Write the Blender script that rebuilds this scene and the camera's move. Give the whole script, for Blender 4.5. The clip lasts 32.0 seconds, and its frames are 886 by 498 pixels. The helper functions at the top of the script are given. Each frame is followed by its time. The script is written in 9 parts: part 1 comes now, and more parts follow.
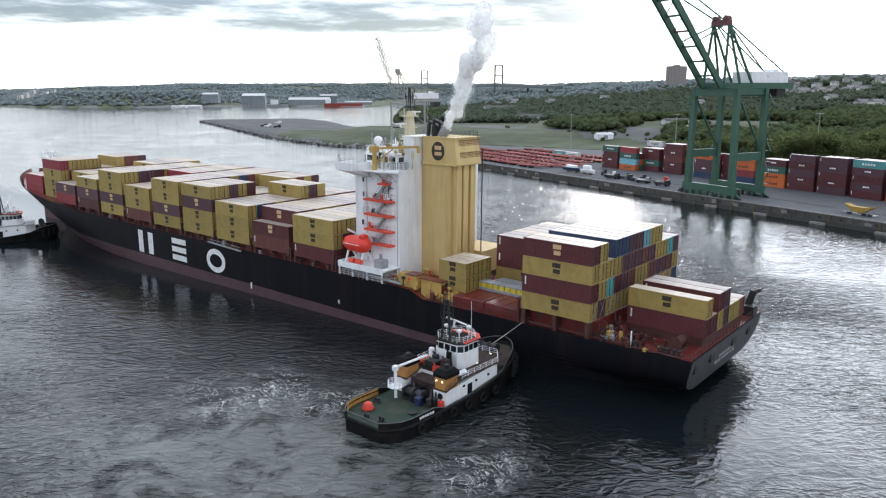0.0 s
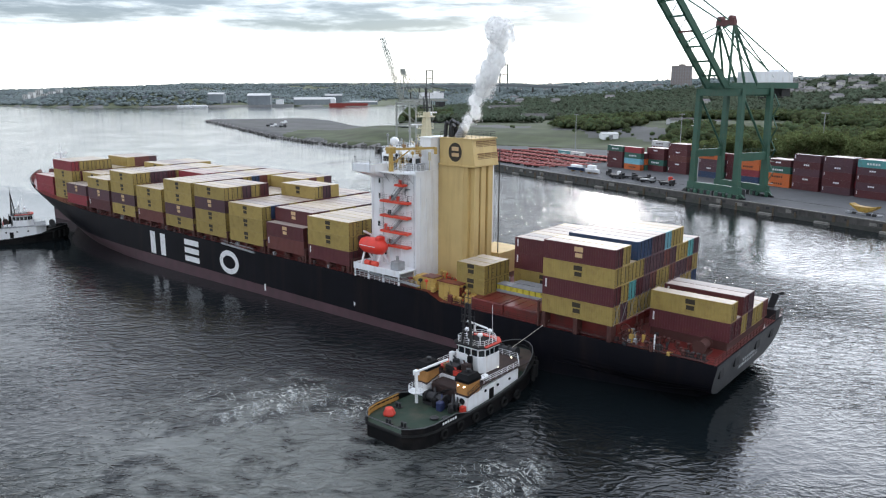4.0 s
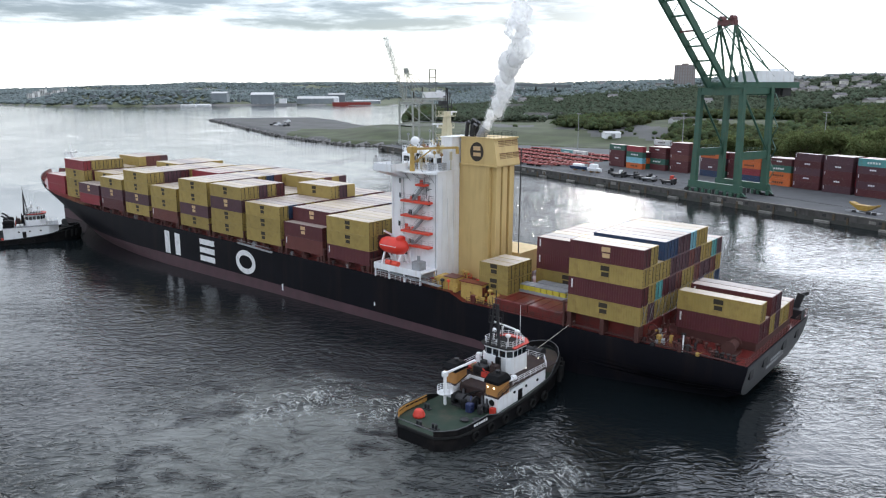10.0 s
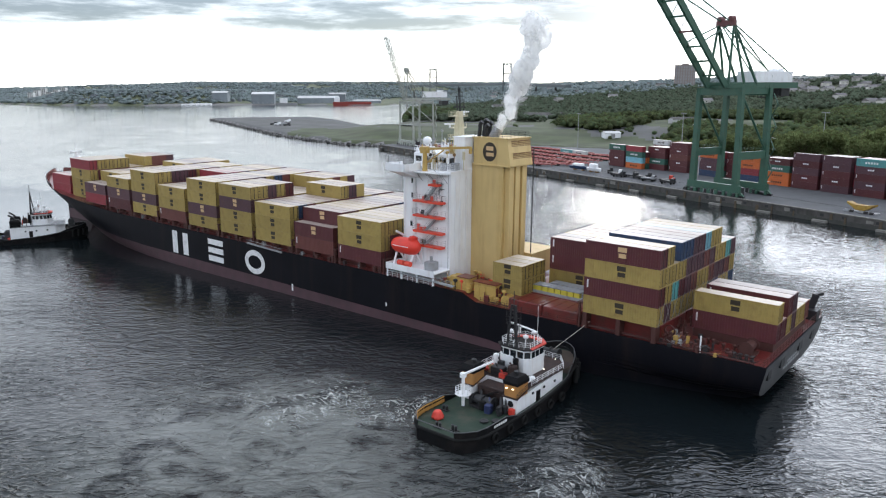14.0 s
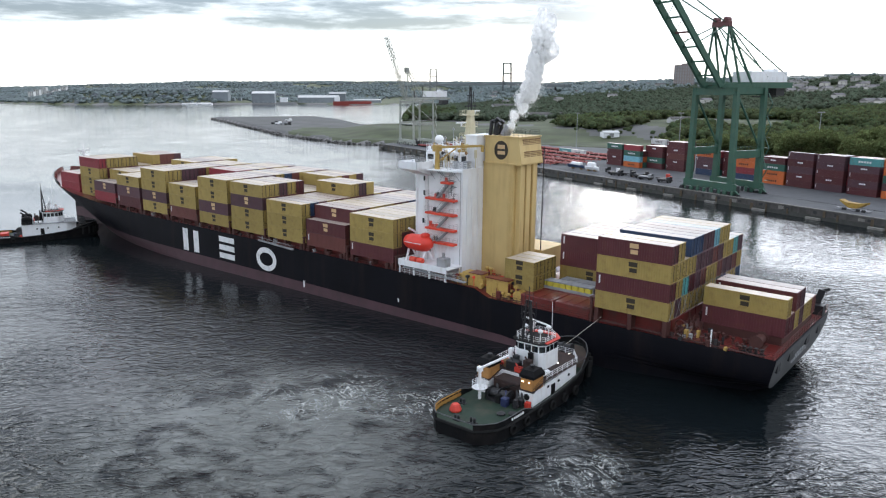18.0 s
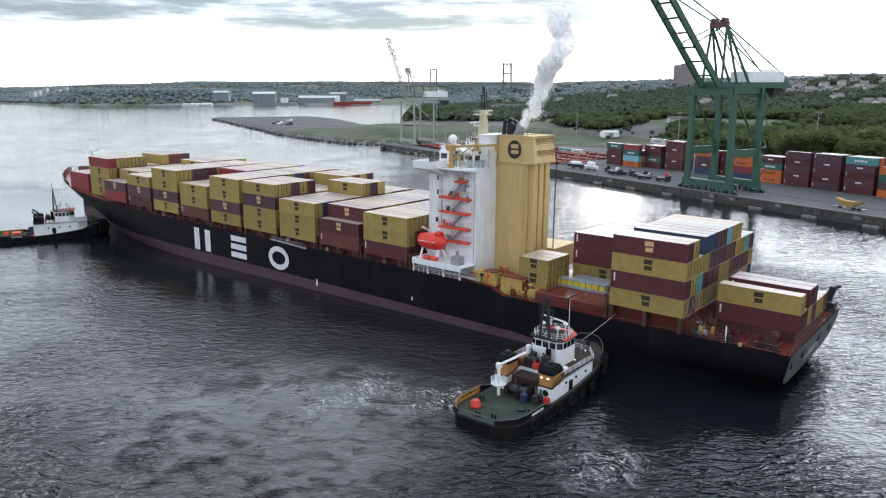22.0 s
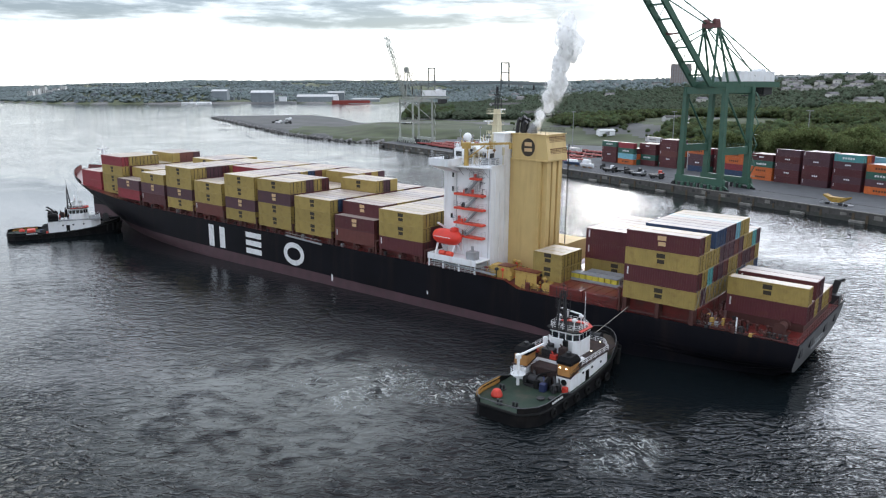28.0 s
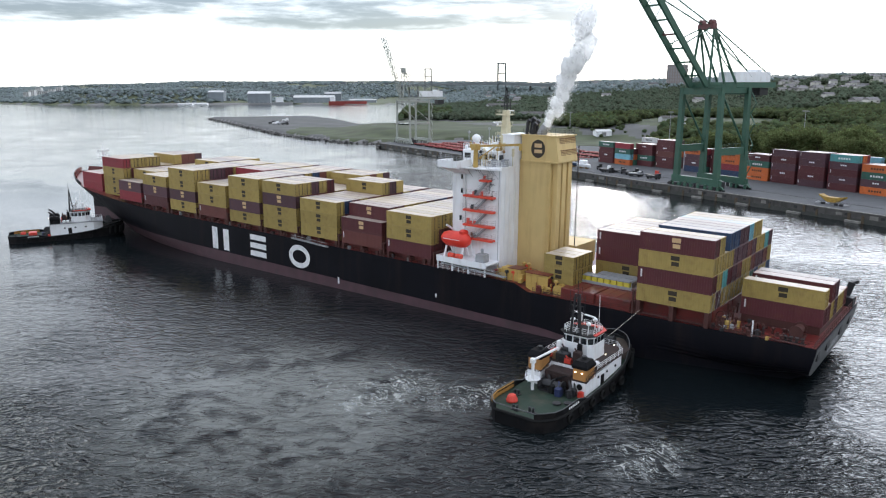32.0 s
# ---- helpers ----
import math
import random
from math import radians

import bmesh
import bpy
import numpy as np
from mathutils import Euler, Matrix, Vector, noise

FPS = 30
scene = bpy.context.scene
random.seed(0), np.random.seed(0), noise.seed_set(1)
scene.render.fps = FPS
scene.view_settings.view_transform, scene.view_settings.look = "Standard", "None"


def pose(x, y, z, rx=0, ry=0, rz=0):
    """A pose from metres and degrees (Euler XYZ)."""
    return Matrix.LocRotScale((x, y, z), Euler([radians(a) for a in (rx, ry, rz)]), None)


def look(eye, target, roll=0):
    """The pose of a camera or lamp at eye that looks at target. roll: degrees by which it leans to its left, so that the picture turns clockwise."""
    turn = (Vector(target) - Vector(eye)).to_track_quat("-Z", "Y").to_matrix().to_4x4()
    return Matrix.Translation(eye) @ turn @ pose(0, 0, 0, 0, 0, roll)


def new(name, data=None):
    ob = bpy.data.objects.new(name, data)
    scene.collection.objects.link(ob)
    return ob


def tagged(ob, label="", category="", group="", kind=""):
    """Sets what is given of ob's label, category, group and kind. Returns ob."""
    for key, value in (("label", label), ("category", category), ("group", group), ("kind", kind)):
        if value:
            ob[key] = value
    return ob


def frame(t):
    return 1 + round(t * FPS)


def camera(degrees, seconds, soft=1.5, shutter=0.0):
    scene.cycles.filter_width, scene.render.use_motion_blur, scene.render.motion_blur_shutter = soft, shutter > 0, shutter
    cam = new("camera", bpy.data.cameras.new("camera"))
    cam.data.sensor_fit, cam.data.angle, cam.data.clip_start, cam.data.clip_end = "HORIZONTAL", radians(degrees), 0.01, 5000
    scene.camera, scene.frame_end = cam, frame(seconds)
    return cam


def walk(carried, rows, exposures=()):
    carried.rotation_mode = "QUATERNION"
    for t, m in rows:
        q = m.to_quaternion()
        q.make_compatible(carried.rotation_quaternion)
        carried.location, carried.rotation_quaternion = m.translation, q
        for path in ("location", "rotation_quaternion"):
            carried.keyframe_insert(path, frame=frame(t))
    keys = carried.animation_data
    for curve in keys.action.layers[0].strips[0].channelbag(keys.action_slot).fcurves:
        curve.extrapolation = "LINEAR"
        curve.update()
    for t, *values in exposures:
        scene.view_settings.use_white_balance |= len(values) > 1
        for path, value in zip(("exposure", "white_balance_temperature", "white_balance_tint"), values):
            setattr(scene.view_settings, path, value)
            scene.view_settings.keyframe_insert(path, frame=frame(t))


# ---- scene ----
import colorsys
from collections import defaultdict


# ---- camera ----
def eye(x, y, z, yaw, pitch, lean):
    """A camera pose from its place, compass turn, tilt and lean, in degrees."""
    return pose(x, y, z, 90 + pitch, 0, yaw) @ pose(0, 0, 0, 0, 0, lean)


cam = camera(61.92, 32.0, soft=1.2)
walk(cam, [
    (0, eye(-0.10, 3.96, 44.08, -0.66, -12.12, -0.16)),
    (1, eye(-0.08, 3.72, 44.07, -0.54, -12.10, -0.22)),
    (2, eye(-0.09, 3.63, 44.11, -0.40, -12.11, -0.23)),
    (3, eye(-0.11, 3.56, 44.16, -0.31, -12.13, -0.21)),
    (3.5, eye(-0.11, 3.34, 44.20, -0.28, -12.14, -0.21)),
    (5.5, eye(-0.04, 1.11, 44.28, -0.23, -12.17, -0.17)),
    (6, eye(-0.08, 0.77, 44.26, -0.18, -12.21, -0.18)),
    (7, eye(-0.16, 0.63, 44.12, -0.12, -12.20, -0.18)),
    (8, eye(-0.20, 0.57, 44.17, -0.11, -12.19, -0.20)),
    (9, eye(-0.08, 0.47, 44.25, -0.07, -12.20, -0.20)),
    (10, eye(-0.08, 0.50, 44.29, -0.04, -12.21, -0.19)),
    (11, eye(-0.11, 0.50, 44.34, -0.04, -12.22, -0.18)),
    (12, eye(-0.04, 0.47, 44.31, -0.01, -12.22, -0.16)),
    (13, eye(0.00, 0.00, 44.32, 0.00, -12.22, -0.14)),
    (14, eye(0.02, -1.06, 44.32, -0.02, -12.23, -0.11)),
    (14.5, eye(0.01, -1.27, 44.26, -0.01, -12.22, -0.11)),
    (16.5, eye(-0.04, -2.16, 44.31, 0.00, -12.23, -0.06)),
    (17, eye(0.01, -3.27, 44.33, -0.01, -12.24, -0.03)),
    (17.5, eye(0.08, -4.72, 44.29, -0.03, -12.25, -0.02)),
    (18, eye(0.09, -5.59, 44.27, -0.03, -12.26, -0.04)),
    (19, eye(-0.05, -6.43, 44.27, -0.05, -12.25, -0.03)),
    (20, eye(-0.05, -8.48, 44.22, -0.11, -12.26, -0.04)),
    (20.5, eye(-0.14, -9.02, 44.27, -0.09, -12.26, -0.06)),
    (21, eye(-0.24, -9.21, 44.24, -0.05, -12.26, -0.07)),
    (22, eye(-0.37, -9.24, 44.23, -0.02, -12.24, -0.08)),
    (23, eye(-0.43, -9.38, 44.34, -0.00, -12.24, -0.10)),
    (24, eye(-0.53, -9.54, 44.45, 0.00, -12.24, -0.14)),
    (25, eye(-0.60, -9.68, 44.45, -0.00, -12.25, -0.11)),
    (25.5, eye(-0.69, -10.13, 44.49, -0.01, -12.25, -0.10)),
    (27.5, eye(-0.58, -15.68, 44.39, -0.16, -12.31, -0.05)),
    (28, eye(-0.53, -16.53, 44.37, -0.17, -12.33, -0.07)),
    (28.5, eye(-0.55, -16.81, 44.35, -0.17, -12.33, -0.08)),
    (29, eye(-0.62, -16.86, 44.30, -0.20, -12.31, -0.09)),
    (30, eye(-0.67, -16.93, 44.34, -0.27, -12.28, -0.07)),
    (31, eye(-0.60, -16.97, 44.38, -0.34, -12.27, -0.09)),
    (32, eye(-0.71, -17.01, 44.44, -0.41, -12.28, -0.13)),
])

# ---- world, sun ----
SUN_ELEV, SUN_TURN = 12.0, 13.0   # degrees up; degrees to the right of +y

world = bpy.data.worlds.new("world")
scene.world = world
world.use_nodes = True


def build_sky():
    nt = world.node_tree
    nt.nodes.clear()
    N, L = nt.nodes.new, nt.links.new
    sky = N("ShaderNodeTexSky")
    sky.sky_type, sky.sun_disc = "NISHITA", False
    sky.sun_elevation, sky.sun_rotation = radians(SUN_ELEV), radians(SUN_TURN)
    sky.altitude, sky.air_density, sky.dust_density, sky.ozone_density = 20, 1.0, 0.08, 2.0
    tc = N("ShaderNodeTexCoord")
    sep = N("ShaderNodeSeparateXYZ")
    L(tc.outputs["Generated"], sep.inputs[0])
    # soft cloud all over, and a long grey bank low in the sky
    def noise_at(scale, stretch, place, detail):
        mp = N("ShaderNodeMapping")
        mp.inputs["Location"].default_value = place
        mp.inputs["Scale"].default_value = stretch
        L(tc.outputs["Generated"], mp.inputs[0])
        n = N("ShaderNodeTexNoise")
        n.inputs["Scale"].default_value, n.inputs["Detail"].default_value, n.inputs["Roughness"].default_value = scale, detail, 0.58
        L(mp.outputs[0], n.inputs[0])
        return n.outputs[0]

    def span(src, a, b, c, d):
        r = N("ShaderNodeMapRange")
        r.interpolation_type = "SMOOTHSTEP"
        r.inputs["From Min"].default_value, r.inputs["From Max"].default_value = a, b
        r.inputs["To Min"].default_value, r.inputs["To Max"].default_value = c, d
        L(src, r.inputs[0])
        return r.outputs[0]

    def times(a, b):
        m = N("ShaderNodeMath"); m.operation = "MULTIPLY"
        L(a, m.inputs[0]); L(b, m.inputs[1])
        return m.outputs[0]

    def either_of(a, b):
        m = N("ShaderNodeMath"); m.operation = "MAXIMUM"
        L(a, m.inputs[0]); L(b, m.inputs[1])
        return m.outputs[0]

    z = sep.outputs["Z"]
    ramp = N("ShaderNodeMix"); ramp.data_type = "RGBA"
    ramp.inputs["A"].default_value, ramp.inputs["B"].default_value = (1, 1, 1, 1), (0.36, 0.48, 0.68, 1)
    L(times(span(noise_at(1.3, (2.4, 2.4, 6.0), (0.7, 0.2, 0.35), 7), 0.40, 0.62, 0, 1), times(span(z, 0.37, 0.54, 0, 1), either_of(span(sep.outputs["X"], -0.42, -0.08, 1.0, 0.2), span(sep.outputs["X"], 0.08, 0.3, 0.0, 0.4)))), ramp.inputs["Factor"])
    wave = N("ShaderNodeMath"); wave.operation = "MULTIPLY_ADD"; wave.inputs[1].default_value = 0.055
    L(noise_at(2.1, (1.6, 1.6, 5.0), (3.1, 0.4, 0.0), 9), wave.inputs[0]); L(z, wave.inputs[2])
    bank = times(times(span(wave.outputs[0], 0.094, 0.108, 0, 1), span(z, 0.112, 0.145, 1, 0)), times(span(noise_at(4.2, (2.0, 2.0, 14.0), (1.2, 5.0, 0.0), 10), 0.34, 0.62, 0.35, 1), span(sep.outputs["X"], 0.08, 0.40, 1.0, 0.45)))
    cloud = N("ShaderNodeMix"); cloud.data_type = "RGBA"
    cloud.inputs["B"].default_value = (0.13, 0.13, 0.165, 1)
    L(bank, cloud.inputs["Factor"]); L(ramp.outputs["Result"], cloud.inputs["A"])
    # the thin cloud is brightest some way up
    hz = N("ShaderNodeMapRange")
    hz.inputs["From Min"].default_value, hz.inputs["From Max"].default_value = 0.05, 0.35
    hz.inputs["To Min"].default_value, hz.inputs["To Max"].default_value = 0.90, 1.0
    L(z, hz.inputs[0])
    bright = N("ShaderNodeMix"); bright.data_type, bright.blend_type = "RGBA", "MULTIPLY"
    bright.inputs["Factor"].default_value = 1.0
    L(cloud.outputs["Result"], bright.inputs["A"]); L(hz.outputs[0], bright.inputs["B"])
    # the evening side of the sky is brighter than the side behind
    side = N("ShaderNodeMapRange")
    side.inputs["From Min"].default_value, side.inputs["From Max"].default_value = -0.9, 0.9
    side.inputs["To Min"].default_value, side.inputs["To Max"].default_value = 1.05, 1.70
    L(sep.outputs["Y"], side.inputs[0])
    # a broad glow added right of and above the sun, to brighten the water
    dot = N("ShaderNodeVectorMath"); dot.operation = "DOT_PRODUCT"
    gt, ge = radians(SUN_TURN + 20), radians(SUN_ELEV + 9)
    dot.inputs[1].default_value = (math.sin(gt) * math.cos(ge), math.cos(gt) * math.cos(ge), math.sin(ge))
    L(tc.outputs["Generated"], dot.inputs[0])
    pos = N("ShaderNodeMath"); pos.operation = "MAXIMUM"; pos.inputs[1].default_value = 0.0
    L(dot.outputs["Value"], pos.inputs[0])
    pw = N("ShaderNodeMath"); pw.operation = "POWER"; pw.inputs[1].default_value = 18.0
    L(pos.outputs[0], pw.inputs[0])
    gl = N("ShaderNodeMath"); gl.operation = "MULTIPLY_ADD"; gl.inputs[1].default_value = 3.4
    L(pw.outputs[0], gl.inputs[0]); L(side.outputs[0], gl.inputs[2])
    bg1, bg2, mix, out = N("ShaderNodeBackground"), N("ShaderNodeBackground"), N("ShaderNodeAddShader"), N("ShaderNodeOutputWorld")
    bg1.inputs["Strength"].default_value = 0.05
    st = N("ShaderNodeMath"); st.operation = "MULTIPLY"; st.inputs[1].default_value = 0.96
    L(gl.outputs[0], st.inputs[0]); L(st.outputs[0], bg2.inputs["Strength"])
    tint = N("ShaderNodeMix"); tint.data_type, tint.blend_type = "RGBA", "MULTIPLY"
    tint.inputs["Factor"].default_value = 1.0
    tint.inputs["B"].default_value = (0.955, 1.0, 1.09, 1)
    L(bright.outputs["Result"], tint.inputs["A"])
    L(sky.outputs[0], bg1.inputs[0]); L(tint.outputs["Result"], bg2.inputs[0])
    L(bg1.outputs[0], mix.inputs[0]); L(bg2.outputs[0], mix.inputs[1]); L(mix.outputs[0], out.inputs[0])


build_sky()
sun = bpy.data.lights.new("sun", "SUN")
sun.energy, sun.angle, sun.color = 0.2, radians(3), (1.0, 0.95, 0.87)
sun_ob = new("sun", sun)
a, el = radians(SUN_TURN), radians(SUN_ELEV)
sun_ob.matrix_basis = look((0, 0, 300), Vector((0, 0, 300)) - Vector((math.sin(a) * math.cos(el), math.cos(a) * math.cos(el), math.sin(el))))
scene.view_settings.exposure = 0.0


# ---- mesh helpers ----
def part(name, bm, material, parent=None, label="", smooth=False):
    """Links a bmesh as one mesh object, under a thing or a part where one is given."""
    me = bpy.data.meshes.new(name)
    bm.to_mesh(me)
    bm.free()
    if material:
        me.materials.append(material)
    if smooth:
        me.polygons.foreach_set("use_smooth", [True] * len(me.polygons))
    ob = new(name, me)
    if parent is not None:
        ob.parent = parent
    if label:
        ob["label"] = label
    return ob


def like(ob, name, m, parent):
    """One more object on the same mesh."""
    o = new(name, ob.data)
    o.parent = parent
    o.matrix_basis = m
    return o


def box(bm, x0, x1, y0, y1, z0, z1, m=None):
    vs = [Vector((x, y, z)) for z in (z0, z1) for y in (y0, y1) for x in (x0, x1)]
    v = [bm.verts.new(m @ p if m else p) for p in vs]
    for f in ((0, 2, 3, 1), (4, 5, 7, 6), (0, 1, 5, 4), (2, 6, 7, 3), (0, 4, 6, 2), (1, 3, 7, 5)):
        bm.faces.new([v[i] for i in f])
    return bm


def boxes(*rows):
    bm = bmesh.new()
    for r in rows:
        box(bm, *r)
    return bm


def cbox(bm, x0, x1, y0, y1, z0, z1, c=0.05, m=None):
    """A box with chamfered upright and top edges."""
    xs, ys = (x0, x1), (y0, y1)
    def ring(ins, z):
        pts = [(x0 + ins + c, y0 + ins), (x1 - ins - c, y0 + ins), (x1 - ins, y0 + ins + c), (x1 - ins, y1 - ins - c),
               (x1 - ins - c, y1 - ins), (x0 + ins + c, y1 - ins), (x0 + ins, y1 - ins - c), (x0 + ins, y0 + ins + c)]
        return [bm.verts.new(m @ Vector((x, y, z)) if m else (x, y, z)) for x, y in pts]
    rings = [ring(0, z0), ring(0, z1 - c), ring(c, z1)]
    for a, b in zip(rings, rings[1:]):
        for i in range(8):
            bm.faces.new((a[i], a[(i + 1) % 8], b[(i + 1) % 8], b[i]))
    bm.faces.new(rings[0][::-1])
    bm.faces.new(rings[-1])
    return bm


def prism(bm, pts, z0, z1, m=None):
    """An upright prism over a plan outline given anticlockwise."""
    lo = [bm.verts.new(m @ Vector((x, y, z0)) if m else (x, y, z0)) for x, y in pts]
    hi = [bm.verts.new(m @ Vector((x, y, z1)) if m else (x, y, z1)) for x, y in pts]
    n = len(pts)
    for i in range(n):
        bm.faces.new((lo[i], lo[(i + 1) % n], hi[(i + 1) % n], hi[i]))
    bm.faces.new(lo[::-1])
    bm.faces.new(hi)
    return bm


def tube(bm, p, q, r, n=6, r2=None):
    """A round bar from p to q."""
    p, q = Vector(p), Vector(q)
    rot = (q - p).to_track_quat("Z", "Y").to_matrix()
    r2 = r if r2 is None else r2
    a = [bm.verts.new(p + rot @ Vector((r * math.cos(6.28319 * i / n), r * math.sin(6.28319 * i / n), 0))) for i in range(n)]
    b = [bm.verts.new(q + rot @ Vector((r2 * math.cos(6.28319 * i / n), r2 * math.sin(6.28319 * i / n), 0))) for i in range(n)]
    for i in range(n):
        bm.faces.new((a[i], a[(i + 1) % n], b[(i + 1) % n], b[i]))
    bm.faces.new(a[::-1])
    bm.faces.new(b)
    return bm


def beam(bm, p, q, w, h):
    """A square bar from p to q, w wide and h deep."""
    p, q = Vector(p), Vector(q)
    d = (q - p).normalized()
    side = d.cross(Vector((0, 0, 1)))
    side = side.normalized() if side.length > 1e-3 else Vector((1, 0, 0))
    up = side.cross(d)
    c = [side * (sx * w / 2) + up * (sy * h / 2) for sx, sy in ((-1, -1), (1, -1), (1, 1), (-1, 1))]
    a, b = [bm.verts.new(p + k) for k in c], [bm.verts.new(q + k) for k in c]
    for i in range(4):
        bm.faces.new((a[i], a[(i + 1) % 4], b[(i + 1) % 4], b[i]))
    bm.faces.new(a[::-1])
    bm.faces.new(b)
    return bm


def lathe(bm, prof, centre=(0, 0, 0), n=16):
    """A turned body from (radius, height) pairs."""
    rings = []
    for r, z in prof:
        rings.append([bm.verts.new((centre[0] + r * math.cos(6.28319 * i / n), centre[1] + r * math.sin(6.28319 * i / n), centre[2] + z)) for i in range(n)])
    for a, b in zip(rings, rings[1:]):
        for i in range(n):
            bm.faces.new((a[i], a[(i + 1) % n], b[(i + 1) % n], b[i]))
    bm.faces.new(rings[0][::-1])
    bm.faces.new(rings[-1])
    return bm


def loft(bm, rings, close=False, cap0=True, cap1=True):
    """Skin over rings of equal length."""
    vr = [[bm.verts.new(p) for p in ring] for ring in rings]
    n = len(vr[0])
    for a, b in zip(vr, vr[1:]):
        for i in range(n if close else n - 1):
            j = (i + 1) % n
            bm.faces.new((a[i], a[j], b[j], b[i]))
    if cap0:
        bm.faces.new(vr[0][::-1])
    if cap1:
        bm.faces.new(vr[-1])
    return bm


def fix(bm):
    bmesh.ops.recalc_face_normals(bm, faces=bm.faces)
    return bm


def empty(name, m=None):
    ob = new(name)
    if m is not None:
        ob.matrix_basis = m
    return ob


# ---- materials ----
def material(name, col, rough=0.6, metal=0.0, var=0.12, scale=1.0, stain=None, stain_amt=0.0, stain_scale=0.3, bump=0.0, bump_scale=8.0,
             random_tint=0.0, spec=0.5, streak=False, island=0.0):
    m = bpy.data.materials.new(name)
    m.use_nodes = True
    nt = m.node_tree
    b = nt.nodes["Principled BSDF"]
    N, L = nt.nodes.new, nt.links.new
    b.inputs["Roughness"].default_value, b.inputs["Metallic"].default_value = rough, metal
    b.inputs["Specular IOR Level"].default_value = spec
    tc = N("ShaderNodeTexCoord")
    n1 = N("ShaderNodeTexNoise")
    n1.inputs["Scale"].default_value, n1.inputs["Detail"].default_value = scale, 6
    L(tc.outputs["Object"], n1.inputs[0])
    r1 = N("ShaderNodeMapRange")
    r1.inputs["From Min"].default_value, r1.inputs["From Max"].default_value = 0.25, 0.75
    r1.inputs["To Min"].default_value, r1.inputs["To Max"].default_value = 1 - var, 1 + var
    L(n1.outputs[0], r1.inputs[0])
    mul = N("ShaderNodeMix"); mul.data_type, mul.blend_type = "RGBA", "MULTIPLY"
    mul.inputs["Factor"].default_value = 1.0
    mul.inputs["A"].default_value = (*col, 1)
    L(r1.outputs[0], mul.inputs["B"])
    out = mul.outputs["Result"]
    if stain:
        n2 = N("ShaderNodeTexNoise")
        n2.inputs["Scale"].default_value, n2.inputs["Detail"].default_value, n2.inputs["Roughness"].default_value = stain_scale, 8, 0.65
        src = tc.outputs["Object"]
        if streak:
            mp = N("ShaderNodeMapping")
            mp.inputs["Scale"].default_value = (1, 1, 0.12)
            L(src, mp.inputs[0])
            src = mp.outputs[0]
        L(src, n2.inputs[0])
        r2 = N("ShaderNodeMapRange")
        r2.inputs["From Min"].default_value, r2.inputs["From Max"].default_value = 0.5, 0.72
        r2.inputs["To Min"].default_value, r2.inputs["To Max"].default_value = 0, stain_amt
        L(n2.outputs[0], r2.inputs[0])
        mx = N("ShaderNodeMix"); mx.data_type = "RGBA"
        L(r2.outputs[0], mx.inputs["Factor"]); L(out, mx.inputs["A"])
        mx.inputs["B"].default_value = (*stain, 1)
        out = mx.outputs["Result"]
    if random_tint or island:
        hsv = N("ShaderNodeHueSaturation")
        if island:
            oi = N("ShaderNodeNewGeometry"); rnd = oi.outputs["Random Per Island"]
        else:
            oi = N("ShaderNodeObjectInfo"); rnd = oi.outputs["Random"]
        amt = island or random_tint
        rr = N("ShaderNodeMapRange")
        rr.inputs["To Min"].default_value, rr.inputs["To Max"].default_value = 1 - amt, 1 + amt
        L(rnd, rr.inputs[0]); L(rr.outputs[0], hsv.inputs["Value"])
        L(out, hsv.inputs["Color"])
        out = hsv.outputs[0]
    L(out, b.inputs["Base Color"])
    if bump:
        n3 = N("ShaderNodeTexNoise")
        n3.inputs["Scale"].default_value, n3.inputs["Detail"].default_value = bump_scale, 5
        L(tc.outputs["Object"], n3.inputs[0])
        bp = N("ShaderNodeBump")
        bp.inputs["Strength"].default_value, bp.inputs["Distance"].default_value = bump, 0.05
        L(n3.outputs[0], bp.inputs["Height"]); L(bp.outputs[0], b.inputs["Normal"])
    return m


RUST = (0.12, 0.045, 0.02)
M_hull = material("hull_paint", (0.006, 0.006, 0.009), 0.55, spec=0.12, var=0.25, scale=0.15, stain=(0.030, 0.020, 0.018), stain_amt=0.35, stain_scale=0.35, streak=True)
M_boot = material("boot_top_paint", (0.075, 0.036, 0.044), 0.6, var=0.25, scale=0.3, stain=(0.05, 0.04, 0.04), stain_amt=0.5, stain_scale=0.5)
M_white = material("white_ship_paint", (0.86, 0.87, 0.885), 0.45, var=0.05, scale=0.3, stain=(0.45, 0.35, 0.26), stain_amt=0.28, stain_scale=1.1, streak=True)
M_letter = material("white_hull_marks", (0.80, 0.80, 0.80), 0.55, var=0.05, stain=(0.05, 0.05, 0.06), stain_amt=0.35, stain_scale=0.9)
M_buff = material("buff_funnel_paint", (0.62, 0.45, 0.19), 0.55, var=0.06, scale=0.3, stain=(0.30, 0.15, 0.05), stain_amt=0.35, stain_scale=0.5, streak=True)
M_deckred = material("red_oxide_deck", (0.14, 0.020, 0.017), 0.3, var=0.25, scale=0.5, stain=(0.06, 0.03, 0.025), stain_amt=0.75, stain_scale=0.4)
M_black = material("black_steel", (0.02, 0.02, 0.022), 0.55, var=0.2)
M_orange = material("lifeboat_orange", (0.74, 0.045, 0.025), 0.45, var=0.08)
M_grey = material("grey_steel", (0.30, 0.31, 0.32), 0.55, var=0.15, stain=RUST, stain_amt=0.3)
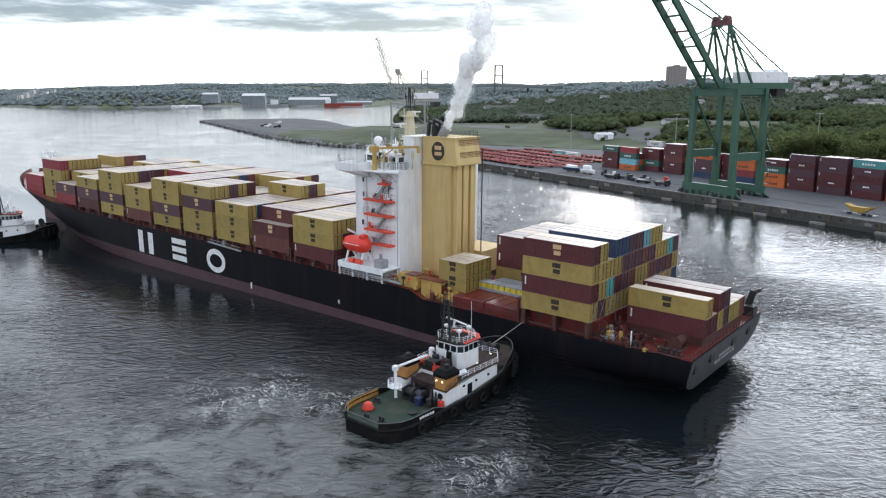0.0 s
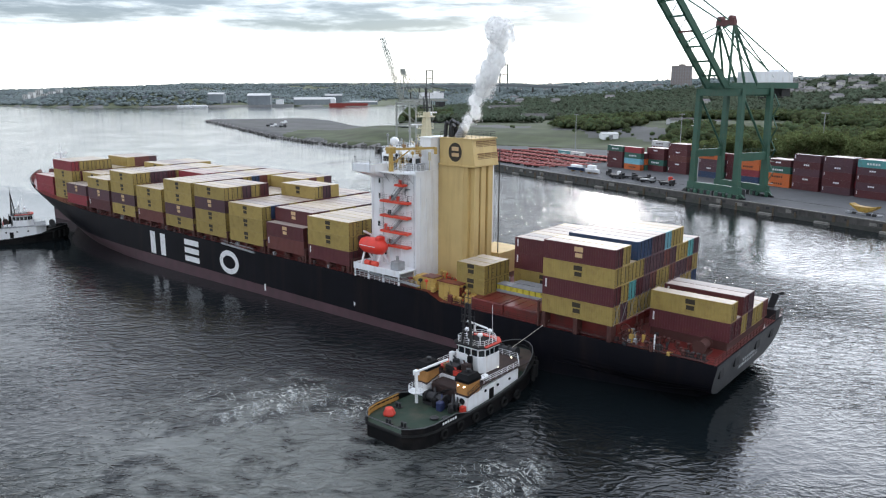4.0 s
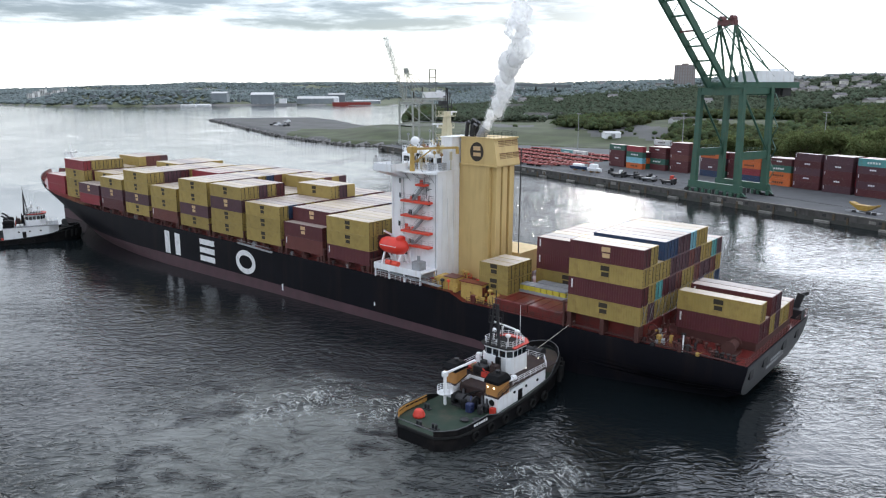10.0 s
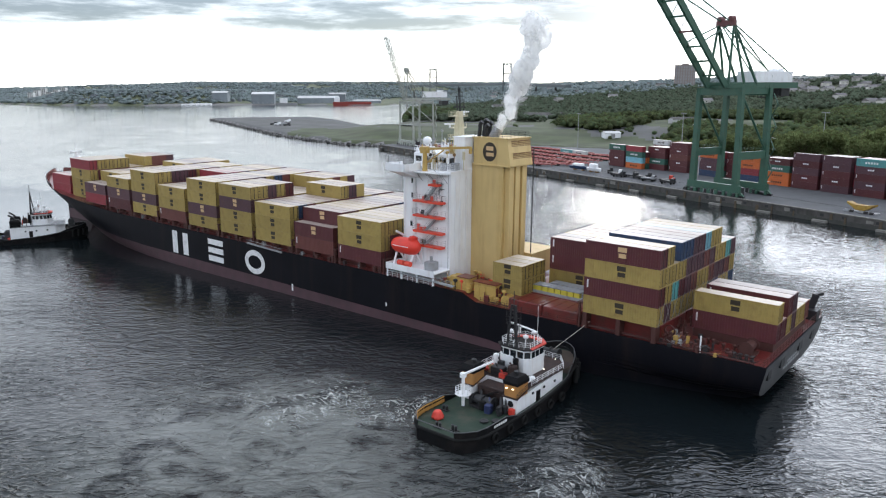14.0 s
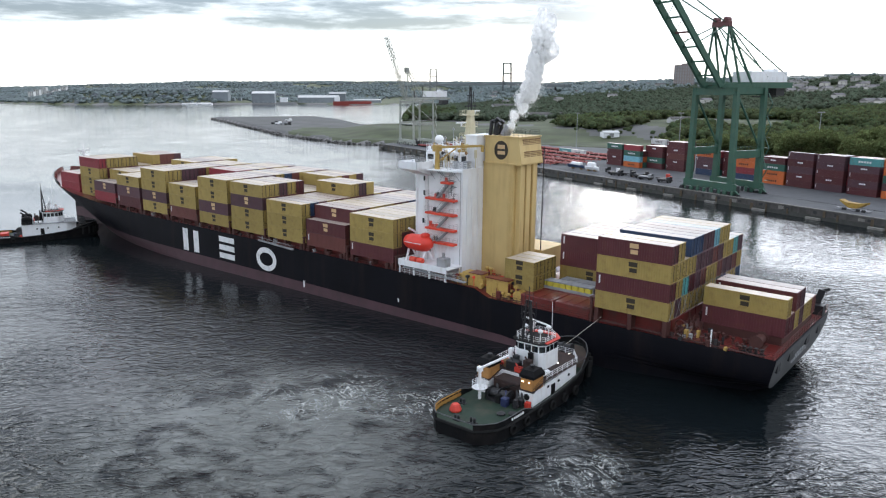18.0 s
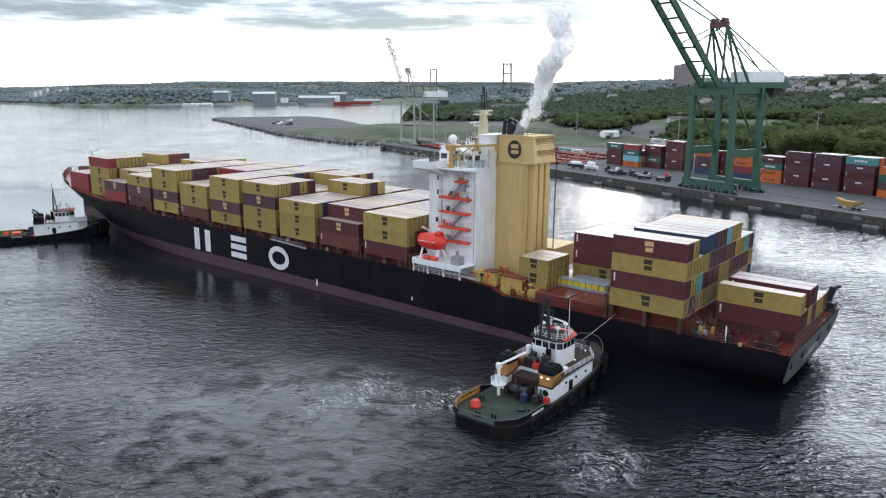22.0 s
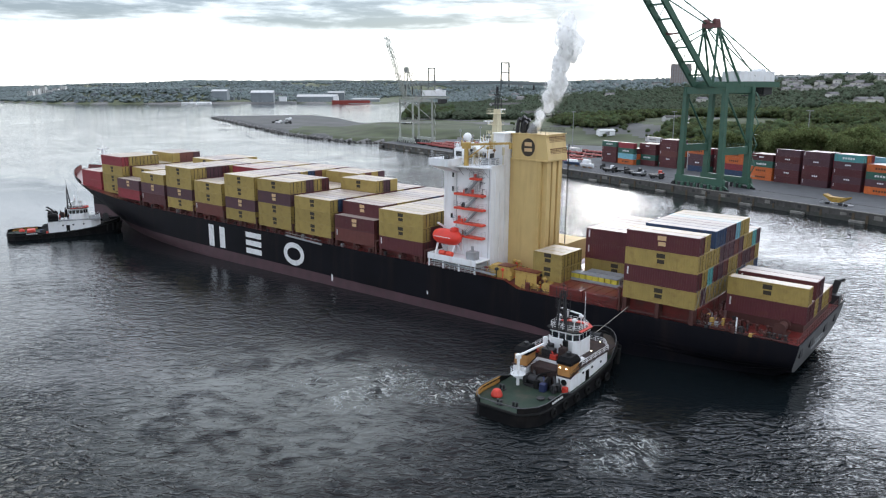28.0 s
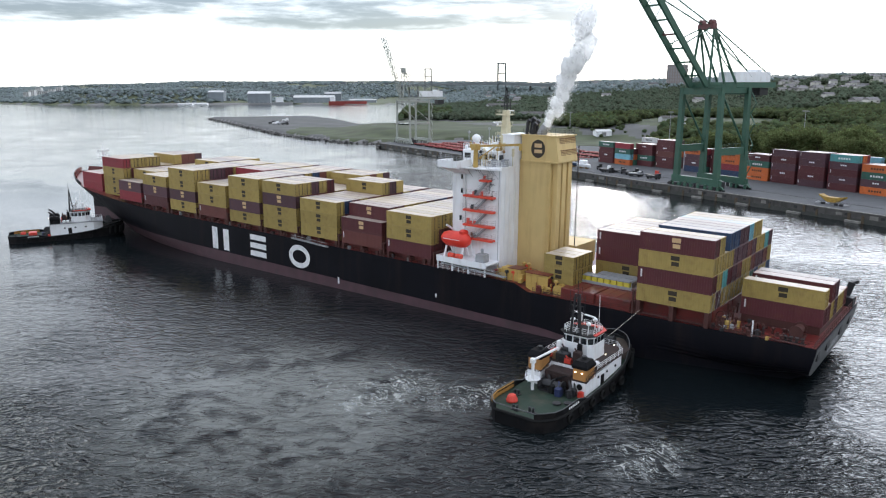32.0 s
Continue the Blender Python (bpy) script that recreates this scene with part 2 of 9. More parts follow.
M_glass = material("dark_window_glass", (0.015, 0.02, 0.025), 0.08, var=0.05, spec=0.8)
M_yellowgear = material("buff_deck_gear", (0.50, 0.33, 0.09), 0.55, var=0.15, stain=RUST, stain_amt=0.65, stain_scale=1.0)
M_emblem = material("dark_emblem_paint", (0.035, 0.025, 0.015), 0.6, var=0.1)
M_emblem_pale = material("pale_emblem_paint", (0.62, 0.42, 0.22), 0.6, var=0.1)
BOX, ROOF = {}, {}
for nm, c in (("mustard", (0.355, 0.258, 0.078)), ("maroon", (0.098, 0.022, 0.027)), ("purple", (0.09, 0.04, 0.052)), ("red", (0.27, 0.032, 0.045)),
              ("blue", (0.026, 0.055, 0.12)), ("teal", (0.10, 0.33, 0.33)), ("orange", (0.55, 0.13, 0.03)), ("white", (0.62, 0.63, 0.62)), ("green", (0.03, 0.12, 0.09)),
              ("brown", (0.145, 0.045, 0.038)), ("sky", (0.18, 0.42, 0.50))):
    BOX[nm] = material(nm + "_container_paint", c, 0.5, var=0.10, scale=0.5, stain=RUST, stain_amt=0.35, stain_scale=0.7, random_tint=0.12)
    # roof paint: bleaching and dust, plus sky glare mixed in as paleness
    ROOF[nm] = material(nm + "_bleached_glare_container_roof", tuple(0.22 * k + 0.78 * g for k, g in zip(c, (0.50, 0.43, 0.37))), 0.45, spec=0.5, var=0.18, scale=0.6, stain=(0.22, 0.12, 0.08), stain_amt=0.5, stain_scale=0.5, random_tint=0.15)
M_quay = material("quay_concrete", (0.085, 0.080, 0.074), 0.9, var=0.3, scale=0.4, stain=(0.035, 0.033, 0.03), stain_amt=0.85, stain_scale=0.25, streak=True, bump=0.5)
M_apron = material("asphalt_apron", (0.083, 0.085, 0.09), 0.9, var=0.15, scale=0.3, stain=(0.055, 0.055, 0.055), stain_amt=0.7, stain_scale=0.08, bump=0.2)
M_crane = material("green_crane_paint", (0.036, 0.105, 0.07), 0.5, var=0.12, scale=0.3, stain=(0.10, 0.10, 0.05), stain_amt=0.3, stain_scale=0.5)
M_cranered = material("red_oxide_crane_head", (0.14, 0.05, 0.05), 0.6)
M_grass = material("grass", (0.047, 0.060, 0.022), 0.95, var=0.45, scale=0.05, stain=(0.066, 0.060, 0.038), stain_amt=0.55, stain_scale=0.018, bump=0.5, bump_scale=1)
M_soil = material("gravel_fill", (0.085, 0.084, 0.082), 0.95, var=0.25, scale=0.05, stain=(0.06, 0.065, 0.045), stain_amt=0.6, stain_scale=0.03, bump=0.5, bump_scale=1)
M_rock = material("shore_rock", (0.13, 0.125, 0.12), 0.9, var=0.4, scale=0.8, island=0.3)


def foliage(name, col, scale=0.6, vary=0.35):
    """Leaves: diffuse and see-through to the light behind, each clump a little different."""
    m = bpy.data.materials.new(name)
    m.use_nodes = True
    nt = m.node_tree
    nt.nodes.remove(nt.nodes["Principled BSDF"])
    N, L = nt.nodes.new, nt.links.new
    tc, n, g, h = N("ShaderNodeTexCoord"), N("ShaderNodeTexNoise"), N("ShaderNodeNewGeometry"), N("ShaderNodeHueSaturation")
    n.inputs["Scale"].default_value, n.inputs["Detail"].default_value = scale, 5
    L(tc.outputs["Object"], n.inputs[0])
    r1, r2, mul = N("ShaderNodeMapRange"), N("ShaderNodeMapRange"), N("ShaderNodeMath")
    r1.inputs["From Min"].default_value, r1.inputs["From Max"].default_value = 0.3, 0.7
    r1.inputs["To Min"].default_value, r1.inputs["To Max"].default_value = 1 - vary, 1 + vary
    r2.inputs["To Min"].default_value, r2.inputs["To Max"].default_value = 1 - vary, 1 + 1.15 * vary
    mul.operation = "MULTIPLY"
    L(n.outputs[0], r1.inputs[0]); L(g.outputs["Random Per Island"], r2.inputs[0])
    L(r1.outputs[0], mul.inputs[0]); L(r2.outputs[0], mul.inputs[1])
    h.inputs["Color"].default_value = (*col, 1)
    L(mul.outputs[0], h.inputs["Value"])
    hue = N("ShaderNodeMapRange")
    hue.inputs["To Min"].default_value, hue.inputs["To Max"].default_value = 0.47, 0.53
    L(g.outputs["Random Per Island"], hue.inputs[0]); L(hue.outputs[0], h.inputs["Hue"])
    d, t, mx = N("ShaderNodeBsdfDiffuse"), N("ShaderNodeBsdfTranslucent"), N("ShaderNodeMixShader")
    mx.inputs[0].default_value = 0.5
    L(h.outputs[0], d.inputs[0]); L(h.outputs[0], t.inputs[0])
    L(d.outputs[0], mx.inputs[1]); L(t.outputs[0], mx.inputs[2]); L(mx.outputs[0], nt.nodes["Material Output"].inputs[0])
    return m


M_leaf = foliage("foliage", (0.145, 0.17, 0.072))
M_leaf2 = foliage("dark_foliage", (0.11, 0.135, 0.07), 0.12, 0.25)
# far leaves: pale blue-grey of distance haze mixed into the colour
M_leaf3 = foliage("hazed_distant_foliage", (0.30, 0.35, 0.345), 0.012, 0.13)
# hillside leaves: greyed for haze in the colour itself
M_leaf4 = foliage("hazed_hillside_foliage", (0.13, 0.157, 0.108), 0.06, 0.2)
M_bark = material("bark", (0.10, 0.075, 0.05), 0.95, var=0.3, scale=3)
M_wood = material("brown_wood", (0.25, 0.14, 0.06), 0.7, var=0.25, scale=2)
M_deckgreen = material("green_deck_paint", (0.02, 0.04, 0.026), 0.7, spec=0.3, var=0.15, scale=0.8, stain=(0.09, 0.07, 0.05), stain_amt=0.5)
M_tughull = material("black_tug_hull", (0.007, 0.007, 0.008), 0.6, spec=0.12, var=0.3, stain=(0.05, 0.04, 0.035), stain_amt=0.3)
M_rubber = material("black_rubber", (0.012, 0.012, 0.012), 0.85, var=0.3, spec=0.2)
M_tugwhite = material("white_tug_paint", (0.85, 0.86, 0.87), 0.45, var=0.04, stain=(0.45, 0.33, 0.22), stain_amt=0.3, stain_scale=1.2, streak=True)
M_tugred = material("red_tug_paint", (0.60, 0.05, 0.03), 0.5, var=0.1)
M_rope = material("pale_rope", (0.55, 0.52, 0.45), 0.8)


# ---- water ----
def water_material():
    m = bpy.data.materials.new("harbour_water")
    m.use_nodes = True
    nt = m.node_tree
    b = nt.nodes["Principled BSDF"]
    N, L = nt.nodes.new, nt.links.new
    b.inputs["Roughness"].default_value = 0.04
    b.inputs["IOR"].default_value = 1.333
    tc = N("ShaderNodeTexCoord")
    heights = []
    for scale, stretch, dist, amt, detail in ((0.10, (1, 1.6, 1), 0.8, 0.20, 2), (0.48, (0.65, 1.2, 1), 0.9, 0.29, 2), (1.1, (0.8, 1.2, 1), 0.8, 0.125, 3)):
        mp = N("ShaderNodeMapping")
        mp.inputs["Scale"].default_value = stretch
        mp.inputs["Rotation"].default_value = (0, 0, -0.35 + 0.6 * scale)
        L(tc.outputs["Object"], mp.inputs[0])
        n = N("ShaderNodeTexNoise")
        if scale > 0.2:      # wavelets with sharp crests and rounded troughs
            n.noise_type = "RIDGED_MULTIFRACTAL"
            n.inputs["Roughness"].default_value, n.inputs["Gain"].default_value, n.inputs["Offset"].default_value = 0.5, 1.2, 0.9
        n.inputs["Scale"].default_value, n.inputs["Detail"].default_value, n.inputs["Distortion"].default_value = scale, detail, dist
        L(mp.outputs[0], n.inputs[0])
        s = N("ShaderNodeMath"); s.operation = "MULTIPLY"; s.inputs[1].default_value = amt
        L(n.outputs[0], s.inputs[0])
        heights.append(s.outputs[0])
    # calmer and rougher patches
    patch = N("ShaderNodeTexNoise")
    patch.inputs["Scale"].default_value, patch.inputs["Detail"].default_value, patch.inputs["Distortion"].default_value = 0.02, 4, 1.5
    L(tc.outputs["Object"], patch.inputs[0])
    pr = N("ShaderNodeMapRange")
    pr.inputs["From Min"].default_value, pr.inputs["From Max"].default_value = 0.35, 0.65
    pr.inputs["To Min"].default_value, pr.inputs["To Max"].default_value = 0.7, 1.7
    L(patch.outputs[0], pr.inputs[0])
    # sheltered water between tug and stern
    away = N("ShaderNodeVectorMath"); away.operation = "DISTANCE"; away.inputs[1].default_value = (27, 92, 0)
    L(tc.outputs["Object"], away.inputs[0])
    shelter = N("ShaderNodeMapRange")
    shelter.inputs["From Min"].default_value, shelter.inputs["From Max"].default_value = 14, 34
    shelter.inputs["To Min"].default_value, shelter.inputs["To Max"].default_value = 0.28, 1.0
    L(away.outputs["Value"], shelter.inputs[0])
    calm_pr = N("ShaderNodeMath"); calm_pr.operation = "MULTIPLY"
    L(pr.outputs[0], calm_pr.inputs[0]); L(shelter.outputs[0], calm_pr.inputs[1])
    # smooth water up the harbour, clear of the tugs' wash
    xy = N("ShaderNodeSeparateXYZ")
    L(tc.outputs["Object"], xy.inputs[0])
    ends = []
    for axis, lo_, hi_, a_, b_ in (("X", -44, -6, 0.22, 1.0), ("Y", 70, 94, 1.0, 0.2)):
        e = N("ShaderNodeMapRange")
        e.inputs["From Min"].default_value, e.inputs["From Max"].default_value = lo_, hi_
        e.inputs["To Min"].default_value, e.inputs["To Max"].default_value = a_, b_
        L(xy.outputs[axis], e.inputs[0])
        ends.append(e)
    either = N("ShaderNodeMath"); either.operation = "MAXIMUM"
    L(ends[0].outputs[0], either.inputs[0]); L(ends[1].outputs[0], either.inputs[1])
    quiet = N("ShaderNodeMath"); quiet.operation = "MULTIPLY"
    L(calm_pr.outputs[0], quiet.inputs[0]); L(either.outputs[0], quiet.inputs[1])
    # distance from the line that the ship keeps to
    abeam = N("ShaderNodeVectorMath"); abeam.operation = "DOT_PRODUCT"; abeam.inputs[1].default_value = (-0.632, -0.775, 0)
    L(tc.outputs["Object"], abeam.inputs[0])
    middle = N("ShaderNodeMath"); middle.operation = "ADD"; middle.inputs[1].default_value = 115.4
    L(abeam.outputs["Value"], middle.inputs[0])
    out_ = N("ShaderNodeMath"); out_.operation = "ABSOLUTE"
    L(middle.outputs[0], out_.inputs[0])
    # smooth, clouded water welling up where the tug's screws have worked
    off = N("ShaderNodeVectorMath"); off.operation = "SUBTRACT"; off.inputs[1].default_value = (-21, 84, 0)
    L(tc.outputs["Object"], off.inputs[0])
    shrink = N("ShaderNodeVectorMath"); shrink.operation = "MULTIPLY"; shrink.inputs[1].default_value = (1 / 42, 1 / 42, 0)
    L(off.outputs[0], shrink.inputs[0])
    well = N("ShaderNodeVectorMath"); well.operation = "LENGTH"
    L(shrink.outputs[0], well.inputs[0])
    zone = N("ShaderNodeMapRange"); zone.interpolation_type = "SMOOTHSTEP"
    zone.inputs["From Min"].default_value, zone.inputs["From Max"].default_value = 0.2, 1.0
    zone.inputs["To Min"].default_value, zone.inputs["To Max"].default_value = 1.0, 0.0
    L(well.outputs["Value"], zone.inputs[0])
    swirl = N("ShaderNodeTexNoise")
    swirl.inputs["Scale"].default_value, swirl.inputs["Detail"].default_value, swirl.inputs["Distortion"].default_value = 0.13, 6, 1.5
    L(tc.outputs["Object"], swirl.inputs[0])
    curl = N("ShaderNodeMapRange"); curl.interpolation_type = "SMOOTHSTEP"
    curl.inputs["From Min"].default_value, curl.inputs["From Max"].default_value = 0.26, 0.56
    L(swirl.outputs[0], curl.inputs[0])
    clear = N("ShaderNodeMapRange"); clear.interpolation_type = "SMOOTHSTEP"
    clear.inputs["From Min"].default_value, clear.inputs["From Max"].default_value = 34, 54
    L(out_.outputs[0], clear.inputs[0])
    torn = N("ShaderNodeMath"); torn.operation = "MULTIPLY"
    astern = N("ShaderNodeMapRange")      # none of it under the tug's own lee
    astern.inputs["From Min"].default_value, astern.inputs["From Max"].default_value = -12, 10
    astern.inputs["To Min"].default_value, astern.inputs["To Max"].default_value = 1.0, 0.0
    L(xy.outputs["X"], astern.inputs[0])
    open_water = N("ShaderNodeMath"); open_water.operation = "MULTIPLY"
    L(clear.outputs[0], open_water.inputs[0]); L(astern.outputs[0], open_water.inputs[1])
    L(open_water.outputs[0], torn.inputs[0]); L(curl.outputs[0], torn.inputs[1])
    cloudy = N("ShaderNodeMath"); cloudy.operation = "MULTIPLY"
    L(zone.outputs[0], cloudy.inputs[0]); L(torn.outputs[0], cloudy.inputs[1])
    # pale tone: clouded water, plus reflected sky put into the base colour
    tone = N("ShaderNodeMix"); tone.data_type = "RGBA"
    tone.inputs["A"].default_value, tone.inputs["B"].default_value = (0.006, 0.009, 0.0105, 1), (0.14, 0.147, 0.137, 1)
    L(cloudy.outputs[0], tone.inputs["Factor"]); L(tone.outputs["Result"], b.inputs["Base Color"])
    up = N("ShaderNodeMapRange")
    up.inputs["To Min"].default_value, up.inputs["To Max"].default_value = 1.0, 0.62
    L(cloudy.outputs[0], up.inputs[0])
    # quiet water close along the ship's sides, on the line that she keeps to
    beside = N("ShaderNodeMapRange")
    beside.inputs["From Min"].default_value, beside.inputs["From Max"].default_value = 20, 42
    beside.inputs["To Min"].default_value, beside.inputs["To Max"].default_value = 0.3, 1.0
    L(out_.outputs[0], beside.inputs[0])
    both = N("ShaderNodeMath"); both.operation = "MULTIPLY"
    L(quiet.outputs[0], both.inputs[0]); L(beside.outputs[0], both.inputs[1])
    smooth_ = N("ShaderNodeMath"); smooth_.operation = "MULTIPLY"
    L(both.outputs[0], smooth_.inputs[0]); L(up.outputs[0], smooth_.inputs[1])
    pr = smooth_
    # ripples near the tugs, calmer water up the harbour
    sp = N("ShaderNodeSeparateXYZ")
    L(tc.outputs["Object"], sp.inputs[0])
    calm = N("ShaderNodeMapRange")
    calm.inputs["From Min"].default_value, calm.inputs["From Max"].default_value = 90, 210
    calm.inputs["To Min"].default_value, calm.inputs["To Max"].default_value = 1.0, 0.3
    L(sp.outputs["Y"], calm.inputs[0])
    cm = N("ShaderNodeMath"); cm.operation = "MULTIPLY"
    L(pr.outputs[0], cm.inputs[0]); L(calm.outputs[0], cm.inputs[1])
    # steeper ripples where the tug's wash has stirred the water
    stir = N("ShaderNodeMapRange")
    stir.inputs["From Min"].default_value, stir.inputs["From Max"].default_value = -25, 22
    stir.inputs["To Min"].default_value, stir.inputs["To Max"].default_value = 1.25, 0.8
    L(sp.outputs["X"], stir.inputs[0])
    cs0 = N("ShaderNodeMath"); cs0.operation = "MULTIPLY"
    L(cm.outputs[0], cs0.inputs[0]); L(stir.outputs[0], cs0.inputs[1])
    # the basin between ship and quay lies smoother
    basin = N("ShaderNodeMapRange")
    basin.inputs["From Min"].default_value, basin.inputs["From Max"].default_value = 66, 92
    basin.inputs["To Min"].default_value, basin.inputs["To Max"].default_value = 1.0, 0.35
    L(sp.outputs["X"], basin.inputs[0])
    cs = N("ShaderNodeMath"); cs.operation = "MULTIPLY"
    L(cs0.outputs[0], cs.inputs[0]); L(basin.outputs[0], cs.inputs[1])
    tot = heights[0]
    for h in heights[1:]:
        ad = N("ShaderNodeMath"); ad.operation = "ADD"
        L(tot, ad.inputs[0]); L(h, ad.inputs[1])
        tot = ad.outputs[0]
    bp = N("ShaderNodeBump")
    bp.inputs["Distance"].default_value = 1.0
    L(cs.outputs[0], bp.inputs["Strength"])
    L(tot, bp.inputs["Height"])
    # ripples as a scatter of slopes: long ones near the tugs, cat's-paws farther off
    last = bp.outputs[0]
    for scale, turn, steep, near, far_, hi, lo in ((0.5, -0.3, (0.5, 0.75, 0.0), 75, 150, 1.0, 0.05), (0.9, 0.0, (0.22, 0.34, 0.0), 300, 700, 1.0, 0.5), (1.2, 0.2, (0.20, 0.95, 0.0), 150, 210, 0.0, 1.0)):
        mp = N("ShaderNodeMapping")
        mp.inputs["Scale"].default_value = (0.8, 2.0, 1) if scale > 0.5 else (0.85, 1.25, 1)
        mp.inputs["Rotation"].default_value = (0, 0, turn)
        L(tc.outputs["Object"], mp.inputs[0])
        fine = N("ShaderNodeTexNoise")
        fine.inputs["Scale"].default_value, fine.inputs["Detail"].default_value, fine.inputs["Distortion"].default_value = scale, 2 if scale > 0.5 else 1, 0.9
        L(mp.outputs[0], fine.inputs[0])
        mid = N("ShaderNodeVectorMath"); mid.operation = "SUBTRACT"; mid.inputs[1].default_value = (0.5, 0.5, 0.5)
        L(fine.outputs["Color"], mid.inputs[0])
        flat = N("ShaderNodeVectorMath"); flat.operation = "MULTIPLY"; flat.inputs[1].default_value = steep
        L(mid.outputs[0], flat.inputs[0])
        far = N("ShaderNodeMapRange")
        far.inputs["From Min"].default_value, far.inputs["From Max"].default_value = near, far_
        far.inputs["To Min"].default_value, far.inputs["To Max"].default_value = hi, lo
        L(sp.outputs["Y"], far.inputs[0])
        gust = N("ShaderNodeMath"); gust.operation = "MULTIPLY"
        L(pr.outputs[0], gust.inputs[0]); L(far.outputs[0], gust.inputs[1])
        if scale > 0.5:     # the lee side, up the harbour, is smoother
            lee = N("ShaderNodeMapRange")
            lee.inputs["From Min"].default_value, lee.inputs["From Max"].default_value = -75, 5
            lee.inputs["To Min"].default_value, lee.inputs["To Max"].default_value = 0.16, 1.0
            L(sp.outputs["X"], lee.inputs[0])
            g2 = N("ShaderNodeMath"); g2.operation = "MULTIPLY"
            L(gust.outputs[0], g2.inputs[0]); L(lee.outputs[0], g2.inputs[1])
            gust = N("ShaderNodeMath"); gust.operation = "MULTIPLY"
            L(g2.outputs[0], gust.inputs[0]); L(basin.outputs[0], gust.inputs[1])
        sc = N("ShaderNodeVectorMath"); sc.operation = "SCALE"
        L(flat.outputs[0], sc.inputs[0]); L(gust.outputs[0], sc.inputs["Scale"])
        ad = N("ShaderNodeVectorMath"); ad.operation = "ADD"
        L(last, ad.inputs[0]); L(sc.outputs[0], ad.inputs[1])
        last = ad.outputs[0]
    # short wave trains running out from the tug's wash
    near = N("ShaderNodeMapRange")
    near.inputs["From Min"].default_value, near.inputs["From Max"].default_value = 85, 145
    near.inputs["To Min"].default_value, near.inputs["To Max"].default_value = 1.0, 0.0
    L(sp.outputs["Y"], near.inputs[0])
    open_ = N("ShaderNodeMapRange")
    open_.inputs["From Min"].default_value, open_.inputs["From Max"].default_value = -8, 16
    open_.inputs["To Min"].default_value, open_.inputs["To Max"].default_value = 1.0, 0.12
    L(sp.outputs["X"], open_.inputs[0])
    trains = N("ShaderNodeMath"); trains.operation = "MULTIPLY"
    L(near.outputs[0], trains.inputs[0]); L(open_.outputs[0], trains.inputs[1])
    gust = N("ShaderNodeMath"); gust.operation = "MULTIPLY"
    L(pr.outputs[0], gust.inputs[0]); L(trains.outputs[0], gust.inputs[1])
    for turn, scale, amp in ((0.30, 0.14, 0.46), (-0.55, 0.19, 0.30)):
        mp = N("ShaderNodeMapping")
        mp.inputs["Rotation"].default_value = (0, 0, turn)
        L(tc.outputs["Object"], mp.inputs[0])
        wv = N("ShaderNodeTexWave")
        wv.wave_type, wv.bands_direction, wv.wave_profile = "BANDS", "Y", "SIN"
        for k, v in (("Scale", scale), ("Distortion", 7.0), ("Detail", 2.0), ("Detail Scale", 1.1), ("Detail Roughness", 0.45)):
            wv.inputs[k].default_value = v
        L(mp.outputs[0], wv.inputs[0])
        ce = N("ShaderNodeMath"); ce.operation = "SUBTRACT"; ce.inputs[1].default_value = 0.5
        L(wv.outputs["Fac"], ce.inputs[0])
        g3 = N("ShaderNodeMath"); g3.operation = "MULTIPLY"
        L(ce.outputs[0], g3.inputs[0]); L(gust.outputs[0], g3.inputs[1])
        sc = N("ShaderNodeVectorMath"); sc.operation = "SCALE"; sc.inputs[0].default_value = (amp * math.sin(turn), amp * math.cos(turn), 0)
        L(g3.outputs[0], sc.inputs["Scale"])
        ad = N("ShaderNodeVectorMath"); ad.operation = "ADD"
        L(last, ad.inputs[0]); L(sc.outputs[0], ad.inputs[1])
        last = ad.outputs[0]
    nm = N("ShaderNodeVectorMath"); nm.operation = "NORMALIZE"
    L(last, nm.inputs[0]); L(nm.outputs[0], b.inputs["Normal"])
    return m


M_water = water_material()
bm = bmesh.new()
vs = [bm.verts.new(p) for p in ((-4800, -1500, 0), (4800, -1500, 0), (4800, 4950, 0), (-4800, 4950, 0))]
bm.faces.new(vs)
tagged(part("water", bm, M_water), "dark rippled harbour water under a bright cloudy sky", "water", kind="structure")

# ---- quay, in its own frame: u along the edge, n inland ----
QUAY = Matrix.Translation((92.4, 288.0, 0)) @ Matrix(((0.454, 0.891, 0, 0), (-0.891, 0.454, 0, 0), (0, 0, 1, 0), (0, 0, 0, 1)))   # x: along, y: inland
DECK = 3.5
EDGE = QUAY @ pose(0, 10.4, 0, 0, 0, 2.58)      # the quay's face, turned a little from the crane rails


def quay_point(s, d, z=DECK):
    return QUAY @ Vector((s, d, z))


bm = bmesh.new()
box(bm, -303, 330, 0, 1.2, -3, DECK, EDGE)
quay = tagged(part("quay", bm, M_quay), "weathered concrete quay wall with timber fenders", "quay", kind="structure")
bm = bmesh.new()
prism(bm, [(-303, -2.0), (330, 26.4), (330, 150), (-146, 150), (-266, 80), (-303, 76)], -3, DECK - 0.02)
bm.transform(QUAY)
tagged(part("pavement", bm, M_apron), "grey asphalt container terminal apron behind the quay", "pavement", kind="structure")

# ---- ship ----
TRIM = -0.69
